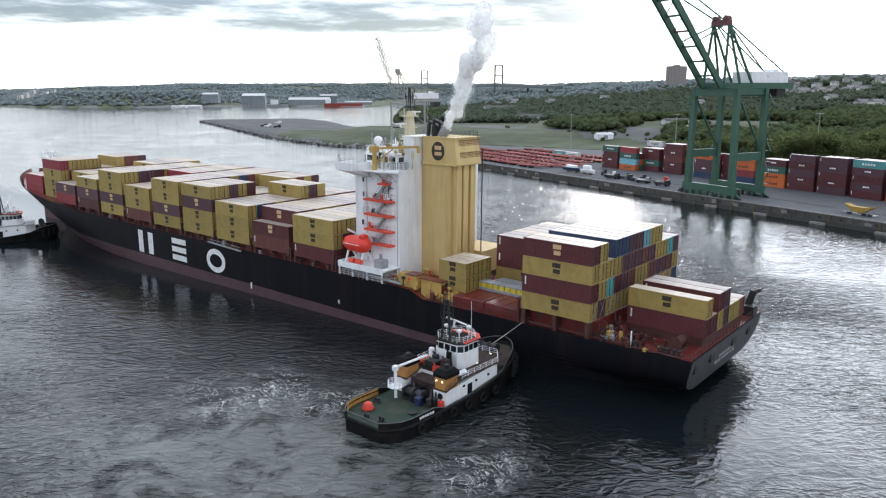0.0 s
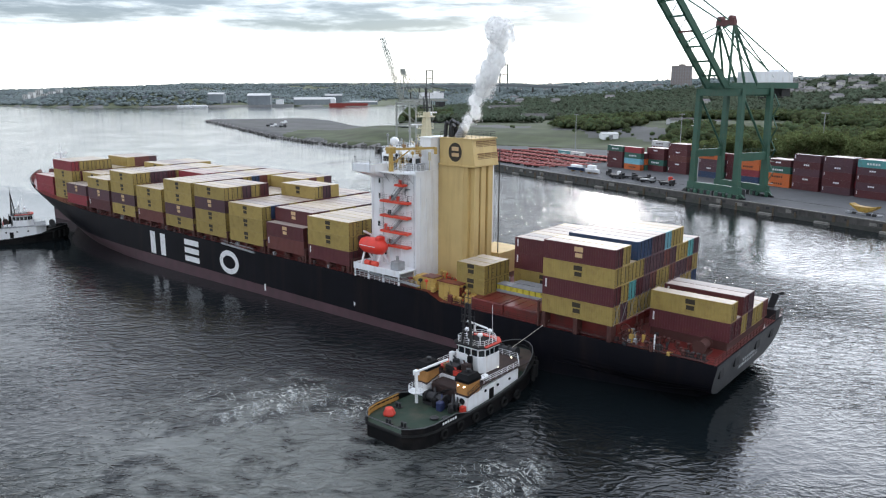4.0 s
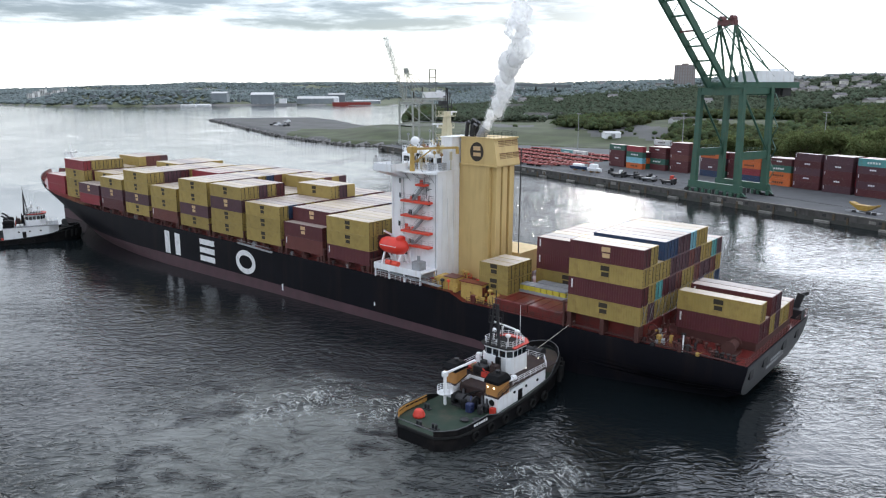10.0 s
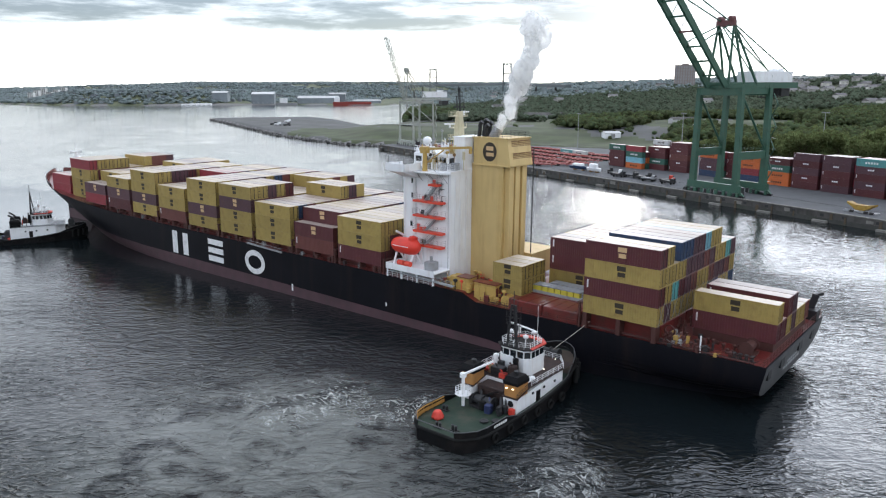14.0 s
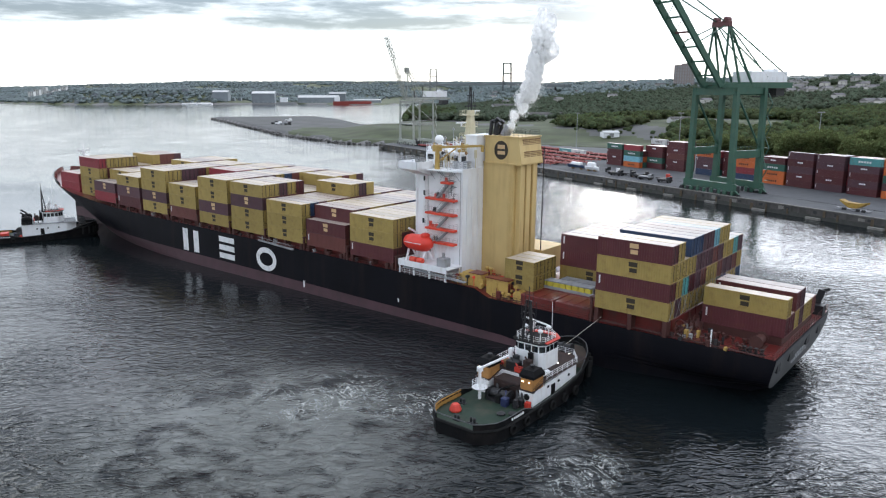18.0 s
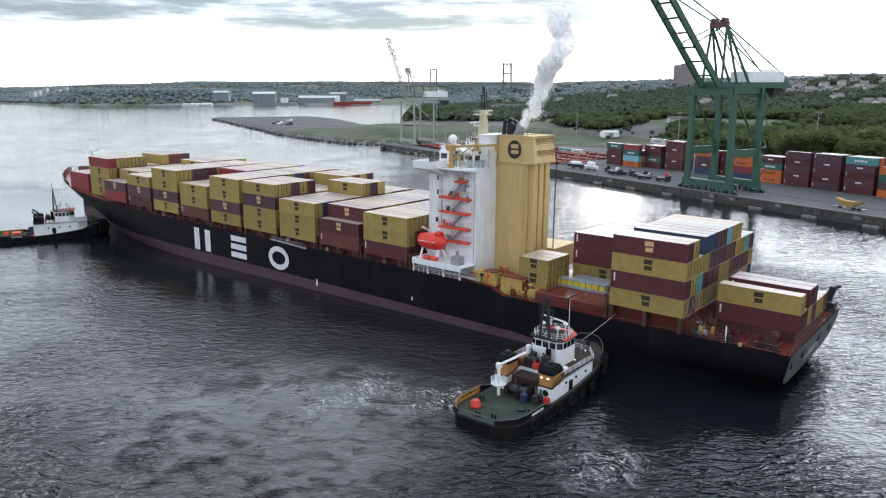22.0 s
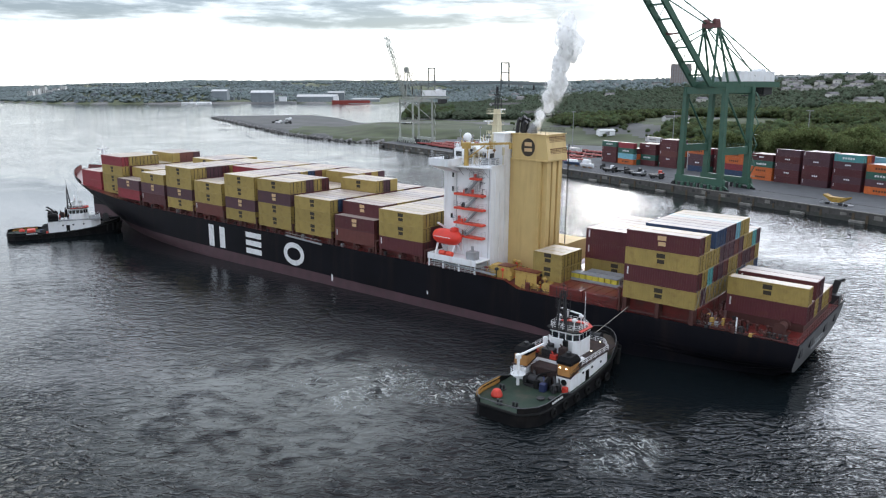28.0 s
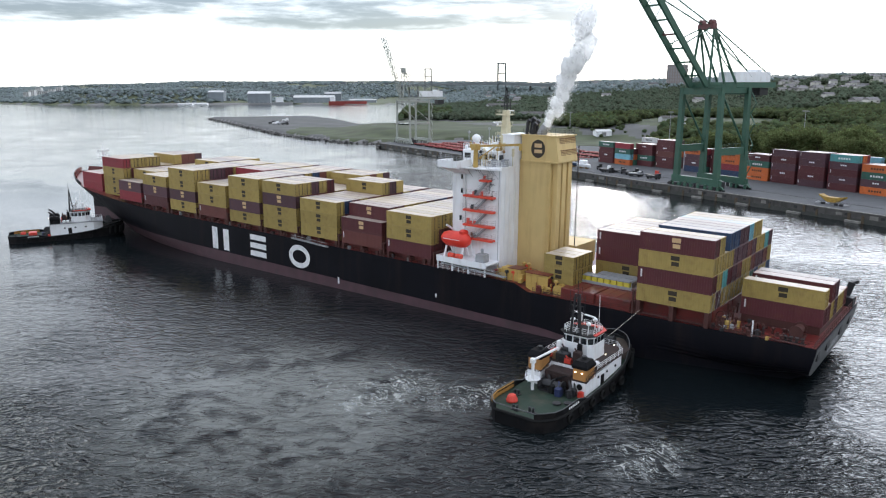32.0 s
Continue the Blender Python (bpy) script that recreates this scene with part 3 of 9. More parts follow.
SHIP_ROWS = [
    (0, 22.93, 109.57, 139.86),
    (3.5, 24.93, 107.49, 139.94),
    (7, 27.01, 105.99, 140.10),
    (10, 28.81, 104.48, 140.23),
    (13, 30.69, 103.19, 140.37),
    (16.5, 32.82, 101.33, 140.57),
    (20, 35.00, 99.70, 140.78),
    (23, 36.50, 97.84, 140.85),
    (25.5, 37.84, 96.27, 141.01),
    (28.5, 39.64, 95.08, 141.02),
    (32, 41.60, 93.45, 141.12),
]


def ship_pose(x, y, turn):
    return pose(x, y, 0, 0, TRIM, turn)


CY = -16.1      # the ship's middle line, in its own frame; the port side is y = +0.5
HB = 16.5
ship = empty("container_ship", ship_pose(*SHIP_ROWS[0][1:]))
tagged(ship, "long black-hulled container ship with white bridge house and buff funnel", "container ship")


def deck_z(x):
    """The hull's top edge."""
    if x < 33:
        return 7.4
    if x < 36:
        return 7.4 + 1.2 * (x - 33) / 3
    if x < 160:
        return 8.6
    return 8.6 + 4.4 * ((x - 160) / 72) ** 1.3


def half_breadth(x, k):
    """Half of the hull's width at station x; k: 0 at the keel line under water, 1 at the deck."""
    stem = 205 + 27 * k ** 1.2
    start = 120 + 55 * k
    w = HB
    if x > start:
        q = min(1, (x - start) / (stem - start))
        w = HB * (1 - q ** (1.7 + 1.2 * k)) ** (0.75 + 0.1 * k)
    if x < 20:
        q = (20 - x) / 36
        w *= 1 - (1 - k) ** 2 * 0.30 * q - 0.07 * q * k
        if x < 8:      # the quarters round under to the bottom of the transom
            w *= 1 - 0.30 * (8 - x) / 23.6 * max(0.0, min(1.0, (1 - k) / 0.57)) ** 6
    return max(w, 0.05)


def boot_z(x):
    return 1.1 + 0.002 * x - 1.3 * max(0.0, (x - 205) / 27)


def hull_mesh(lo, hi, n=15, first=0):
    """A band of the hull between two height functions, both sides, with transom."""
    xs = [-15.6, -12, -6, 0, 10, 20, 30, 33, 36, 50, 80, 110, 130, 145, 160, 170, 180, 188, 196, 202, 207, 212, 217, 222, 226, 229, 231, 232][first:]
    rings = []
    for x in xs:
        ring = []
        z0, z1 = lo(x), hi(x)
        for i in range(n):
            z = z0 + (z1 - z0) * i / (n - 1)
            k = max(0.0, min(1.0, (z + 3.0) / (deck_z(x) + 3.0)))
            tuck = 1.2 * max(0.0, (7.4 - z) / 5.4) ** 1.3 * min(1.0, max(0.0, (-6 - x) / 9.6))      # the transom rounds under
            u = min(x, 227.0 + 5.0 * max(0.0, (k - 0.55) / 0.45))      # the stem stands upright, then flares
            ring.append((u + tuck, half_breadth(u, k), z))
        rings.append([(u, CY + h, z) for u, h, z in ring] + [(u, CY - h, z) for u, h, z in reversed(ring)])
    bm = bmesh.new()
    loft(bm, rings)
    return fix(bm)


# lighter than the hull paint: skylight on the aft face put into colour
M_transom = material("weathered_skylit_transom_paint", (0.03, 0.032, 0.036), 0.45, var=0.3, scale=0.4, stain=(0.12, 0.11, 0.10), stain_amt=0.5, stain_scale=0.6)
part("hull", hull_mesh(lambda x: max(-3.0, 1.5 - 0.45 * (x + 15.6)) if x < 12 else boot_z(x) if x > 22 else -3.0 + (boot_z(22) + 3.0) * (x - 12) / 10, deck_z), M_hull, ship, "black-painted steel hull", smooth=False)
bm = bmesh.new()
row = []
for i in range(15):
    z = 1.56 + 5.74 * i / 14
    u = -15.6 + 1.2 * max(0.0, (7.4 - z) / 5.4) ** 1.3 - 0.03
    h = half_breadth(-15.6, (z + 3.0) / 10.4) - 0.1
    row.append([(u, CY + h, z), (u, CY - h, z), (u + 0.02, CY - h, z), (u + 0.02, CY + h, z)])
loft(bm, row, close=True)
part("transom_plate", fix(bm), M_transom, ship, "weathered grey-black transom plating, paler for the sky it faces")
part("boot_top", hull_mesh(lambda x: -3.2, lambda x: boot_z(x) - 0.004 if x > 22 else -3.1 + (boot_z(22) + 3.0) * max(0.0, (x - 12) / 10), first=4), M_boot, ship, "dull red boot-topping band")

# deck plating
bm = bmesh.new()
xs = [-15.4, -6, 10, 33, 36, 80, 130, 160, 180, 196, 207, 217, 224, 229]
rings = [[(x, CY + half_breadth(x, 1) - 0.15, deck_z(x) + 0.01), (x, CY - half_breadth(x, 1) + 0.15, deck_z(x) + 0.01)] for x in xs]
loft(bm, rings, cap0=False, cap1=False)
part("deck", fix(bm), M_deckred, ship, "red oxide steel deck")

# big white hull shapes: two uprights, three stacked bars, a ring
Y_SIDE = CY + HB + 0.02


def hull_shape(fn, parent):
    bm = bmesh.new()
    fn(bm)
    return part("hull_emblem", bm, M_letter, parent, "large plain white shape painted on the hull")


def flat_ring(bm, cx, cz, rx, rz, w, n=28):
    loops = [[bm.verts.new((cx + (rx - k) * math.cos(6.28319 * i / n), y, cz + (rz - k) * math.sin(6.28319 * i / n))) for i in range(n)]
             for k, y in ((0, Y_SIDE), (0, Y_SIDE + 0.02), (w, Y_SIDE + 0.02), (w, Y_SIDE))]
    for a in range(4):
        p, q = loops[a], loops[(a + 1) % 4]
        for i in range(n):
            bm.faces.new((p[i], p[(i + 1) % n], q[(i + 1) % n], q[i]))


hull_shape(lambda bm: box(bm, 128.3, 130.6, Y_SIDE, Y_SIDE + 0.02, 1.7, 7.5), ship)
hull_shape(lambda bm: box(bm, 123.5, 125.8, Y_SIDE, Y_SIDE + 0.02, 1.8, 7.4), ship)
for z0 in (2.1, 4.15, 6.2):
    hull_shape(lambda bm: box(bm, 108.4, 114.6, Y_SIDE, Y_SIDE + 0.02, z0, z0 + 1.35), ship)
hull_shape(lambda bm: flat_ring(bm, 96.1, 4.5, 3.7, 2.8, 1.25), ship)
part("draught_mark", boxes((82.7, 83.2, Y_SIDE, Y_SIDE + 0.02, 0.2, 1.7)), M_letter, ship, "white draught mark")

# ---- ship: deck gear, house, funnel ----
def rails(bm, pts, z_off=0.0, h=1.1, step=1.6, r=0.035, bars=3):
    """A railing along a line of points: posts and bars."""
    for p, q in zip(pts, pts[1:]):
        p, q = Vector(p), Vector(q)
        n = max(1, round((q - p).length / step))
        for i in range(n + 1):
            a = p.lerp(q, i / n)
            beam(bm, a, a + Vector((0, 0.001, h)), r * 1.6, r * 1.6)
        for k in range(1, bars + 1):
            u = Vector((0, 0, h * k / bars))
            beam(bm, p + u, q + u, r * 1.4, r * 1.4)
    return bm


M_lash = material("lashing_bridge_paint", (0.075, 0.024, 0.019), 0.65, var=0.25, stain=(0.03, 0.02, 0.02), stain_amt=0.5, stain_scale=1.0)
M_cream = material("cream_mast_paint", (0.66, 0.60, 0.42), 0.55, var=0.08, stain=RUST, stain_amt=0.25, stain_scale=1.0)
M_landing = material("signal_red_landing", (0.72, 0.07, 0.035), 0.5, var=0.1, stain=(0.25, 0.06, 0.03), stain_amt=0.4, stain_scale=1.5)

# hatch covers under each bay and lashing bridges between them
for fore in (191.2, 177.6, 164.0, 150.3, 136.7, 123.0, 109.4, 95.7, 82.05, 68.4, 12.19):
    edge = 14.6 if fore < 170 else 12.0
    for sgn in (-1, 0, 1):
        w = 2 * edge / 3
        bm = bmesh.new()
        cbox(bm, fore - 12.3, fore + 0.1, CY + sgn * w - w / 2 + 0.05, CY + sgn * w + w / 2 - 0.05, deck_z(fore), 9.86 if fore < 170 else deck_z(fore) + 0.5, 0.08)
        part("hatch_cover", fix(bm), M_deckred, ship, "red oxide hatch cover")
for k, fore in enumerate((177.6, 164.0, 150.3, 136.7, 123.0, 109.4, 95.7, 82.05, 68.4, 55.6, 12.9)):
    x = fore + 0.75 if fore > 60 else fore - 0.25
    bm = bmesh.new()
    top = 11.6
    for r in range(14):
        y = 0.15 - 2.5 * r
        if fore > 170 and (r < 1 or r > 12):
            continue
        beam(bm, (x, y, deck_z(x)), (x, y, top), 0.30, 0.34)
    beam(bm, (x, 0.3, top - 0.2), (x, -32.4, top - 0.2), 0.9, 0.12)
    beam(bm, (x - 0.35, 0.3, top + 0.9), (x - 0.35, -32.4, top + 0.9), 0.06, 0.06)
    for r in range(13):
        y = 0.15 - 2.5 * r
        tube(bm, (x, y, deck_z(x) + 0.1), (x, y - 2.5, top - 0.3), 0.05, 4)
    part("lashing_bridge", bm, M_lash, ship, "rusty red lashing bridge")
# pedestals of the outer stacks, along the port side
for fore in (164.0, 150.3, 136.7, 123.0, 109.4, 95.7, 82.05, 68.4, 12.19):
    for dx in (0.4, 6.1, 11.8):
        bm = bmesh.new()
        cbox(bm, fore - dx - 0.35, fore - dx + 0.35, -2.2, 0.1, 8.55 if fore > 33 else 7.4, 9.88, 0.06)
        part("container_pedestal", fix(bm), M_lash, ship)
bm = bmesh.new()
rails(bm, [(x, CY + half_breadth(x, 1) - 0.12, deck_z(x)) for x in (56, 80, 110, 140, 160, 170, 180)], h=1.0, step=1.9, r=0.03)
part("side_railing", bm, M_lash, ship, "dark red side railing")
bm = bmesh.new()
rails(bm, [(x, CY + half_breadth(x, 1) - 0.12, deck_z(x)) for x in (-15.2, -6, 8, 20, 32)], h=1.05, step=1.7, r=0.035)
part("aft_railing", bm, M_lash, ship, "dark red railing round the aft deck")
bm = bmesh.new()
rails(bm, [(-15.3, CY + 15.6, 7.4), (-15.3, CY - 15.6, 7.4)], h=1.05, step=1.5, r=0.035)
part("stern_railing", bm, M_lash, ship, "dark red stern railing")
bm = bmesh.new()
rails(bm, [(x, CY - half_breadth(x, 1) + 0.12, deck_z(x)) for x in (-15.2, 8, 32)], h=1.05, step=1.9, r=0.035)
part("aft_railing", bm, M_lash, ship, "dark red railing round the aft deck")

# gangway stowed along the side, below the third bay from the house
bm = bmesh.new()
beam(bm, (86.0, 0.55, 8.3), (98.5, 0.55, 8.75), 0.35, 0.35)
beam(bm, (86.0, 0.7, 9.1), (98.5, 0.7, 9.5), 0.08, 0.08)
part("gangway", bm, M_grey, ship, "grey stowed accommodation ladder")

# forecastle: bulwark, mast, windlasses
bm = bmesh.new()
xs = (206, 212, 217, 222, 226, 229, 231)
for sy in (1, -1):
    ring = [[(x, CY + sy * (half_breadth(x, 1) + o), deck_z(x) + z) for o, z in ((0.0, 0.0), (0.35, 1.5), (0.15, 1.5), (-0.2, 0.0))] for x in xs]
    loft(bm, ring, close=True)
part("bow_bulwark", fix(bm), M_hull, ship, "black forecastle bulwark")
for sy in (1, -1):
    bm = bmesh.new()
    loft(bm, [[(x, CY + sy * (half_breadth(x, 1) + o), deck_z(x) + z) for o, z in ((-0.22, 0.03), (0.11, 1.45), (0.05, 1.45), (-0.28, 0.03))] for x in xs], close=True)
    part("bulwark_lining", fix(bm), M_deckred, ship, "dark red inner face of the bow bulwark")
    for i in range(13):
        x = 207 + 1.8 * i
        y = CY + sy * (half_breadth(x, 1) - 0.32)
        bm = bmesh.new()
        beam(bm, (x, y - sy * 0.45, deck_z(x) + 0.02), (x, y + sy * 0.25, deck_z(x) + 1.4), 0.12, 0.12)
        part("bulwark_stay", bm, M_deckred, ship)
part("breakwater", boxes((206.2, 206.6, CY - 9.0, CY + 9.0, 11, 14.2)), M_deckred, ship, "dark red breakwater")
bm = bmesh.new()
tube(bm, (217, CY, 10.5), (217, CY, 21.0), 0.75, 10, 0.45)
tube(bm, (217, CY, 21.0), (217, CY, 24.2), 0.14, 6, 0.07)
beam(bm, (217, CY - 2.0, 20.8), (217, CY + 2.0, 20.8), 0.5, 0.5)
beam(bm, (217, CY - 1.6, 19.0), (217, CY + 1.6, 19.0), 0.7, 0.4)
box(bm, 216.2, 217.8, CY - 0.6, CY + 0.6, 15.8, 16.0)
lathe(bm, [(0.25, 0), (0.32, 0.3), (0.2, 0.55)], (217, CY + 1.6, 20.9), 8)
lathe(bm, [(0.25, 0), (0.32, 0.3), (0.2, 0.55)], (217, CY - 1.6, 20.9), 8)
part("foremast", fix(bm), M_white, ship, "white foremast with lamps")
for sy in (3.2, -3.2):
    bm = bmesh.new()
    tube(bm, (212, CY + sy - 1.4, 12.6), (212, CY + sy + 1.4, 12.6), 0.8, 12)
    box(bm, 211.0, 213.0, CY + sy - 1.7, CY + sy - 1.4, 11.2, 13.6)
    box(bm, 211.0, 213.0, CY + sy + 1.4, CY + sy + 1.7, 11.2, 13.6)
    part("windlass", fix(bm), M_black, ship)

# accommodation block
HX0, HX1, HY0, HY1 = 42.3, 53.9, -4.0, -28.2
bm = bmesh.new()
box(bm, HX0, HX1, HY1, HY0, 8.6, 28.9)
house = part("bridge_house", bm, M_white, ship, "tall white accommodation block")
for z in (11.6, 14.5, 17.4, 20.3, 23.2, 26.1):     # deck seams, slightly proud
    part("deck_seam", boxes((HX0 - 0.04, HX1 + 0.04, HY1 - 0.04, HY0 + 0.04, z, z + 0.07)), M_white, house)


def window(x, y, z, w, h, face, parent=house):
    """A framed window on a face: 'p' port, 'a' aft, 'f' fore."""
    bm, bg = bmesh.new(), bmesh.new()
    def b(target, u0, u1, z0, z1, d0, d1):
        if face == "p":
            box(target, x + u0, x + u1, y + d0, y + d1, z0, z1)
        elif face == "a":
            box(target, x - d1, x - d0, y + u0, y + u1, z0, z1)
        else:
            box(target, x + d0, x + d1, y + u0, y + u1, z0, z1)
    f = 0.08
    b(bm, -w / 2 - f, w / 2 + f, z - f, z, 0.0, 0.07)
    b(bm, -w / 2 - f, w / 2 + f, z + h, z + h + f, 0.0, 0.07)
    b(bm, -w / 2 - f, -w / 2, z, z + h, 0.0, 0.07)
    b(bm, w / 2, w / 2 + f, z, z + h, 0.0, 0.07)
    b(bg, -w / 2, w / 2, z, z + h, 0.0, 0.03)
    o = part("window", bg, M_glass, parent, "dark window pane")
    return o


for x, z in ((51.6, 26.3), (51.6, 23.5), (51.9, 18.0), (49.9, 17.7), (50.2, 12.6), (44.4, 22.7)):
    window(x, HY0, z, 0.55, 0.95, "p")
for k, z in enumerate((12.4, 15.3, 18.2, 21.1, 24.0, 26.6)):
    for y in (-8, -11, -14, -18, -21, -24):
        window(HX1, y, z, 0.9, 0.9, "f")
# bridge deck, wings and wheelhouse
bm = bmesh.new()
box(bm, 42.2, 54.1, -28.4, -3.8, 28.9, 29.15)
box(bm, 49.4, 54.1, -33.0, 0.8, 28.9, 29.15)
part("bridge_deck", bm, M_white, ship, "white bridge deck with wings")
for sy in (1, -1):
    yo, yi = CY + sy * 16.9, CY + sy * 12.2
    bm = bmesh.new()
    box(bm, 49.4, 49.55, min(yo, yi), max(yo, yi), 29.15, 30.3)
    box(bm, 53.95, 54.1, min(yo, yi), max(yo, yi), 29.15, 30.3)
    box(bm, 49.4, 54.1, min(yo, yo - 0.15 * sy), max(yo, yo - 0.15 * sy), 29.15, 30.3)
    part("wing_bulwark", bm, M_white, ship)
    bm = bmesh.new()
    v = [bm.verts.new(p) for x in (49.8, 53.6) for p in ((x, yo, 28.9), (x, yi, 28.9), (x, yi, 27.4))]
    for f in ((0, 1, 2), (3, 5, 4), (0, 3, 4, 1), (1, 4, 5, 2), (0, 2, 5, 3)):
        bm.faces.new([v[i] for i in f])
    part("wing_bracket", fix(bm), M_white, ship)
bm = bmesh.new()
cbox(bm, 44.5, 53.4, -26.0, -6.2, 29.15, 32.0, 0.25)
wheelhouse = part("wheelhouse", fix(bm), M_white, ship, "white wheelhouse")
for x in (46.0, 48.0, 50.0, 52.0):
    window(x, -6.2, 30.3, 1.5, 1.0, "p", wheelhouse)
for y in range(-25, -6, 2):
    window(44.5, y, 30.3, 1.4, 0.95, "a", wheelhouse)
    window(53.4, y, 30.2, 1.6, 1.1, "f", wheelhouse)
bm = bmesh.new()
rails(bm, [(42.4, -4.1, 29.15), (49.3, -4.1, 29.15)], step=1.2, r=0.03)
rails(bm, [(42.4, -4.1, 29.15), (42.4, -10.0, 29.15)], step=1.2, r=0.03)
part("bridge_deck_railing", bm, M_white, ship)
bm = bmesh.new()
rails(bm, [(44.6, -6.4, 32.0), (53.2, -6.4, 32.0), (53.2, -25.8, 32.0), (44.6, -25.8, 32.0), (44.6, -6.4, 32.0)], step=1.4, r=0.03)
part("monkey_island_railing", bm, M_white, ship)
# small gear on the monkey island and wings
for x, y, z, h in ((52.6, -7.4, 32.0, 3.6), (51.0, -9.5, 32.0, 2.6), (49.3, -7.0, 32.0, 2.2), (46.5, -8.8, 32.0, 3.0), (53.6, 0.4, 30.3, 1.6), (50.2, -11.0, 32.0, 4.2)):
    bm = bmesh.new()
    tube(bm, (x, y, z), (x, y, z + h), 0.07, 5)
    box(bm, x - 0.25, x + 0.25, y - 0.1, y + 0.1, z + h - 0.5, z + h - 0.2)
    part("aerial", bm, M_grey, ship)
for x, y, w in ((50.6, -8.4, 0.9), (48.6, -10.2, 1.2), (45.6, -9.4, 0.8)):
    bm = bmesh.new()
    cbox(bm, x - w / 2, x + w / 2, y - 0.5, y + 0.5, 32.0, 33.0, 0.06)
    part("deck_locker", fix(bm), M_white, ship)
for x, y in ((44.6, -5.0), (43.2, -6.4)):
    bm = bmesh.new()
    cbox(bm, x - 0.5, x + 0.5, y - 0.7, y + 0.7, 29.15, 30.5, 0.06)
    part("air_unit", fix(bm), M_grey, ship, "grey air-conditioning unit")
# cable runs and pipes on the port and aft faces
for x, z0, z1 in ((46.0, 9.0, 28.5), (51.3, 18.0, 28.7), (53.4, 9.0, 26.0)):
    bm = bmesh.new()
    tube(bm, (x, -3.92, z0), (x, -3.92, z1), 0.06, 5)
    part("pipe", bm, M_white, ship)
for y, z1 in ((-5.2, 28.0), (-6.8, 24.0), (-8.6, 28.0)):
    bm = bmesh.new()
    tube(bm, (42.2, y, 9.0), (42.2, y, z1), 0.08, 5)
    part("pipe", bm, M_white, ship)
# small tapered bracing under the deck edge, port side
bm = bmesh.new()
v = [bm.verts.new(p) for p in ((42.3, -3.95, 28.9), (49.3, -3.95, 28.9), (49.3, -1.6, 28.9), (44.7, -1.6, 28.9), (42.3, -3.95, 28.5), (49.3, -3.95, 28.5), (49.3, -1.6, 28.75), (44.7, -1.6, 28.75))]
for f in ((0, 1, 2, 3), (4, 7, 6, 5), (0, 4, 5, 1), (1, 5, 6, 2), (2, 6, 7, 3), (3, 7, 4, 0)):
    bm.faces.new([v[i] for i in f])
part("crane_platform", fix(bm), M_white, ship)

for x, z in ((48.9, 8.7), (46.0, 11.1), (49.4, 14.2), (49.4, 17.1), (49.4, 20.0), (49.4, 22.9)):
    bm = bmesh.new()
    cbox(bm, x - 0.42, x + 0.42, -3.99, -3.9, z + 0.6, z + 2.4, 0.04)
    part("weather_door", fix(bm), M_white, house, "white steel door")
# provision crane, satellite dome, casing block, radar mast
bm = bmesh.new()
tube(bm, (48.0, -3.4, 28.9), (48.0, -3.4, 32.2), 0.5, 12, 0.42)
box(bm, 47.4, 48.6, -4.1, -2.7, 32.2, 33.4)
pc = part("provision_crane", fix(bm), M_yellowgear, ship, "buff provision crane")
bm = bmesh.new()
beam(bm, (49.0, -3.0, 32.9), (39.9, -6.6, 33.5), 0.32, 0.42)
tube(bm, (47.7, -3.5, 30.4), (44.6, -4.8, 32.9), 0.13, 6)
tube(bm, (39.9, -6.6, 33.6), (39.9, -6.6, 32.4), 0.3, 8)
part("jib", bm, M_yellowgear, pc, "buff crane jib")
bm = bmesh.new()
tube(bm, (50.4, -6.9, 31.9), (50.4, -6.9, 33.4), 0.3, 8)
lathe(bm, [(0.35, 0), (0.75, 0.25), (0.9, 0.72), (0.75, 1.2), (0.43, 1.47), (0.07, 1.58)], (50.4, -6.9, 33.4), 14)
part("satellite_dome", fix(bm), M_white, ship, "white satellite dome", smooth=True)
bm = bmesh.new()
box(bm, 42.4, 45.0, -14.5, -8.2, 29.15, 35.0)
box(bm, 42.3, 45.2, -14.7, -8.0, 35.0, 35.2)
part("casing_block", bm, M_white, ship, "white deckhouse beside the funnel")
bm = bmesh.new()
loft(bm, [[(47.3 + a * w, -12.6 + b_ * w * 1.3, z) for a, b_ in ((-1, -1), (1, -1), (1, 1), (-1, 1))] for z, w in ((32.0, 0.75), (36.5, 0.6), (39.6, 0.4))], close=True)
mast = part("radar_mast", fix(bm), M_cream, ship, "cream radar mast")
for z, w in ((34.2, 1.5), (36.4, 1.1), (38.6, 1.5)):
    part("mast_platform", boxes((46.4, 48.8, -12.6 - w, -12.6 + w, z, z + 0.14)), M_cream, mast)
    bm = bmesh.new()
    rails(bm, [(46.4, -12.6 - w, z), (46.4, -12.6 + w, z), (48.8, -12.6 + w, z), (48.8, -12.6 - w, z)], h=1.0, step=0.8, r=0.022, bars=3)
    part("platform_rail", bm, M_cream, mast)
bm = bmesh.new()
for dx, dy in ((0.3, 0.3), (-0.3, 0.3), (0.0, -0.35)):
    tube(bm, (47.3 + dx, -12.6 + dy, 39.5), (47.3 + dx * 0.3, -12.6 + dy * 0.3, 44.0), 0.1, 5)
for k in range(6):
    beam(bm, (47.0, -12.3, 40.0 + 0.7 * k), (47.5, -12.9, 40.4 + 0.7 * k), 0.08, 0.08)
for z, y in ((41.3, -11.7), (42.0, -13.4), (40.6, -14.0), (43.0, -12.2)):
    tube(bm, (47.3, y, z - 1.0), (47.3, y, z + 1.2), 0.08, 5)
beam(bm, (47.3, -14.2, 40.4), (47.3, -10.9, 40.4), 0.22, 0.26)
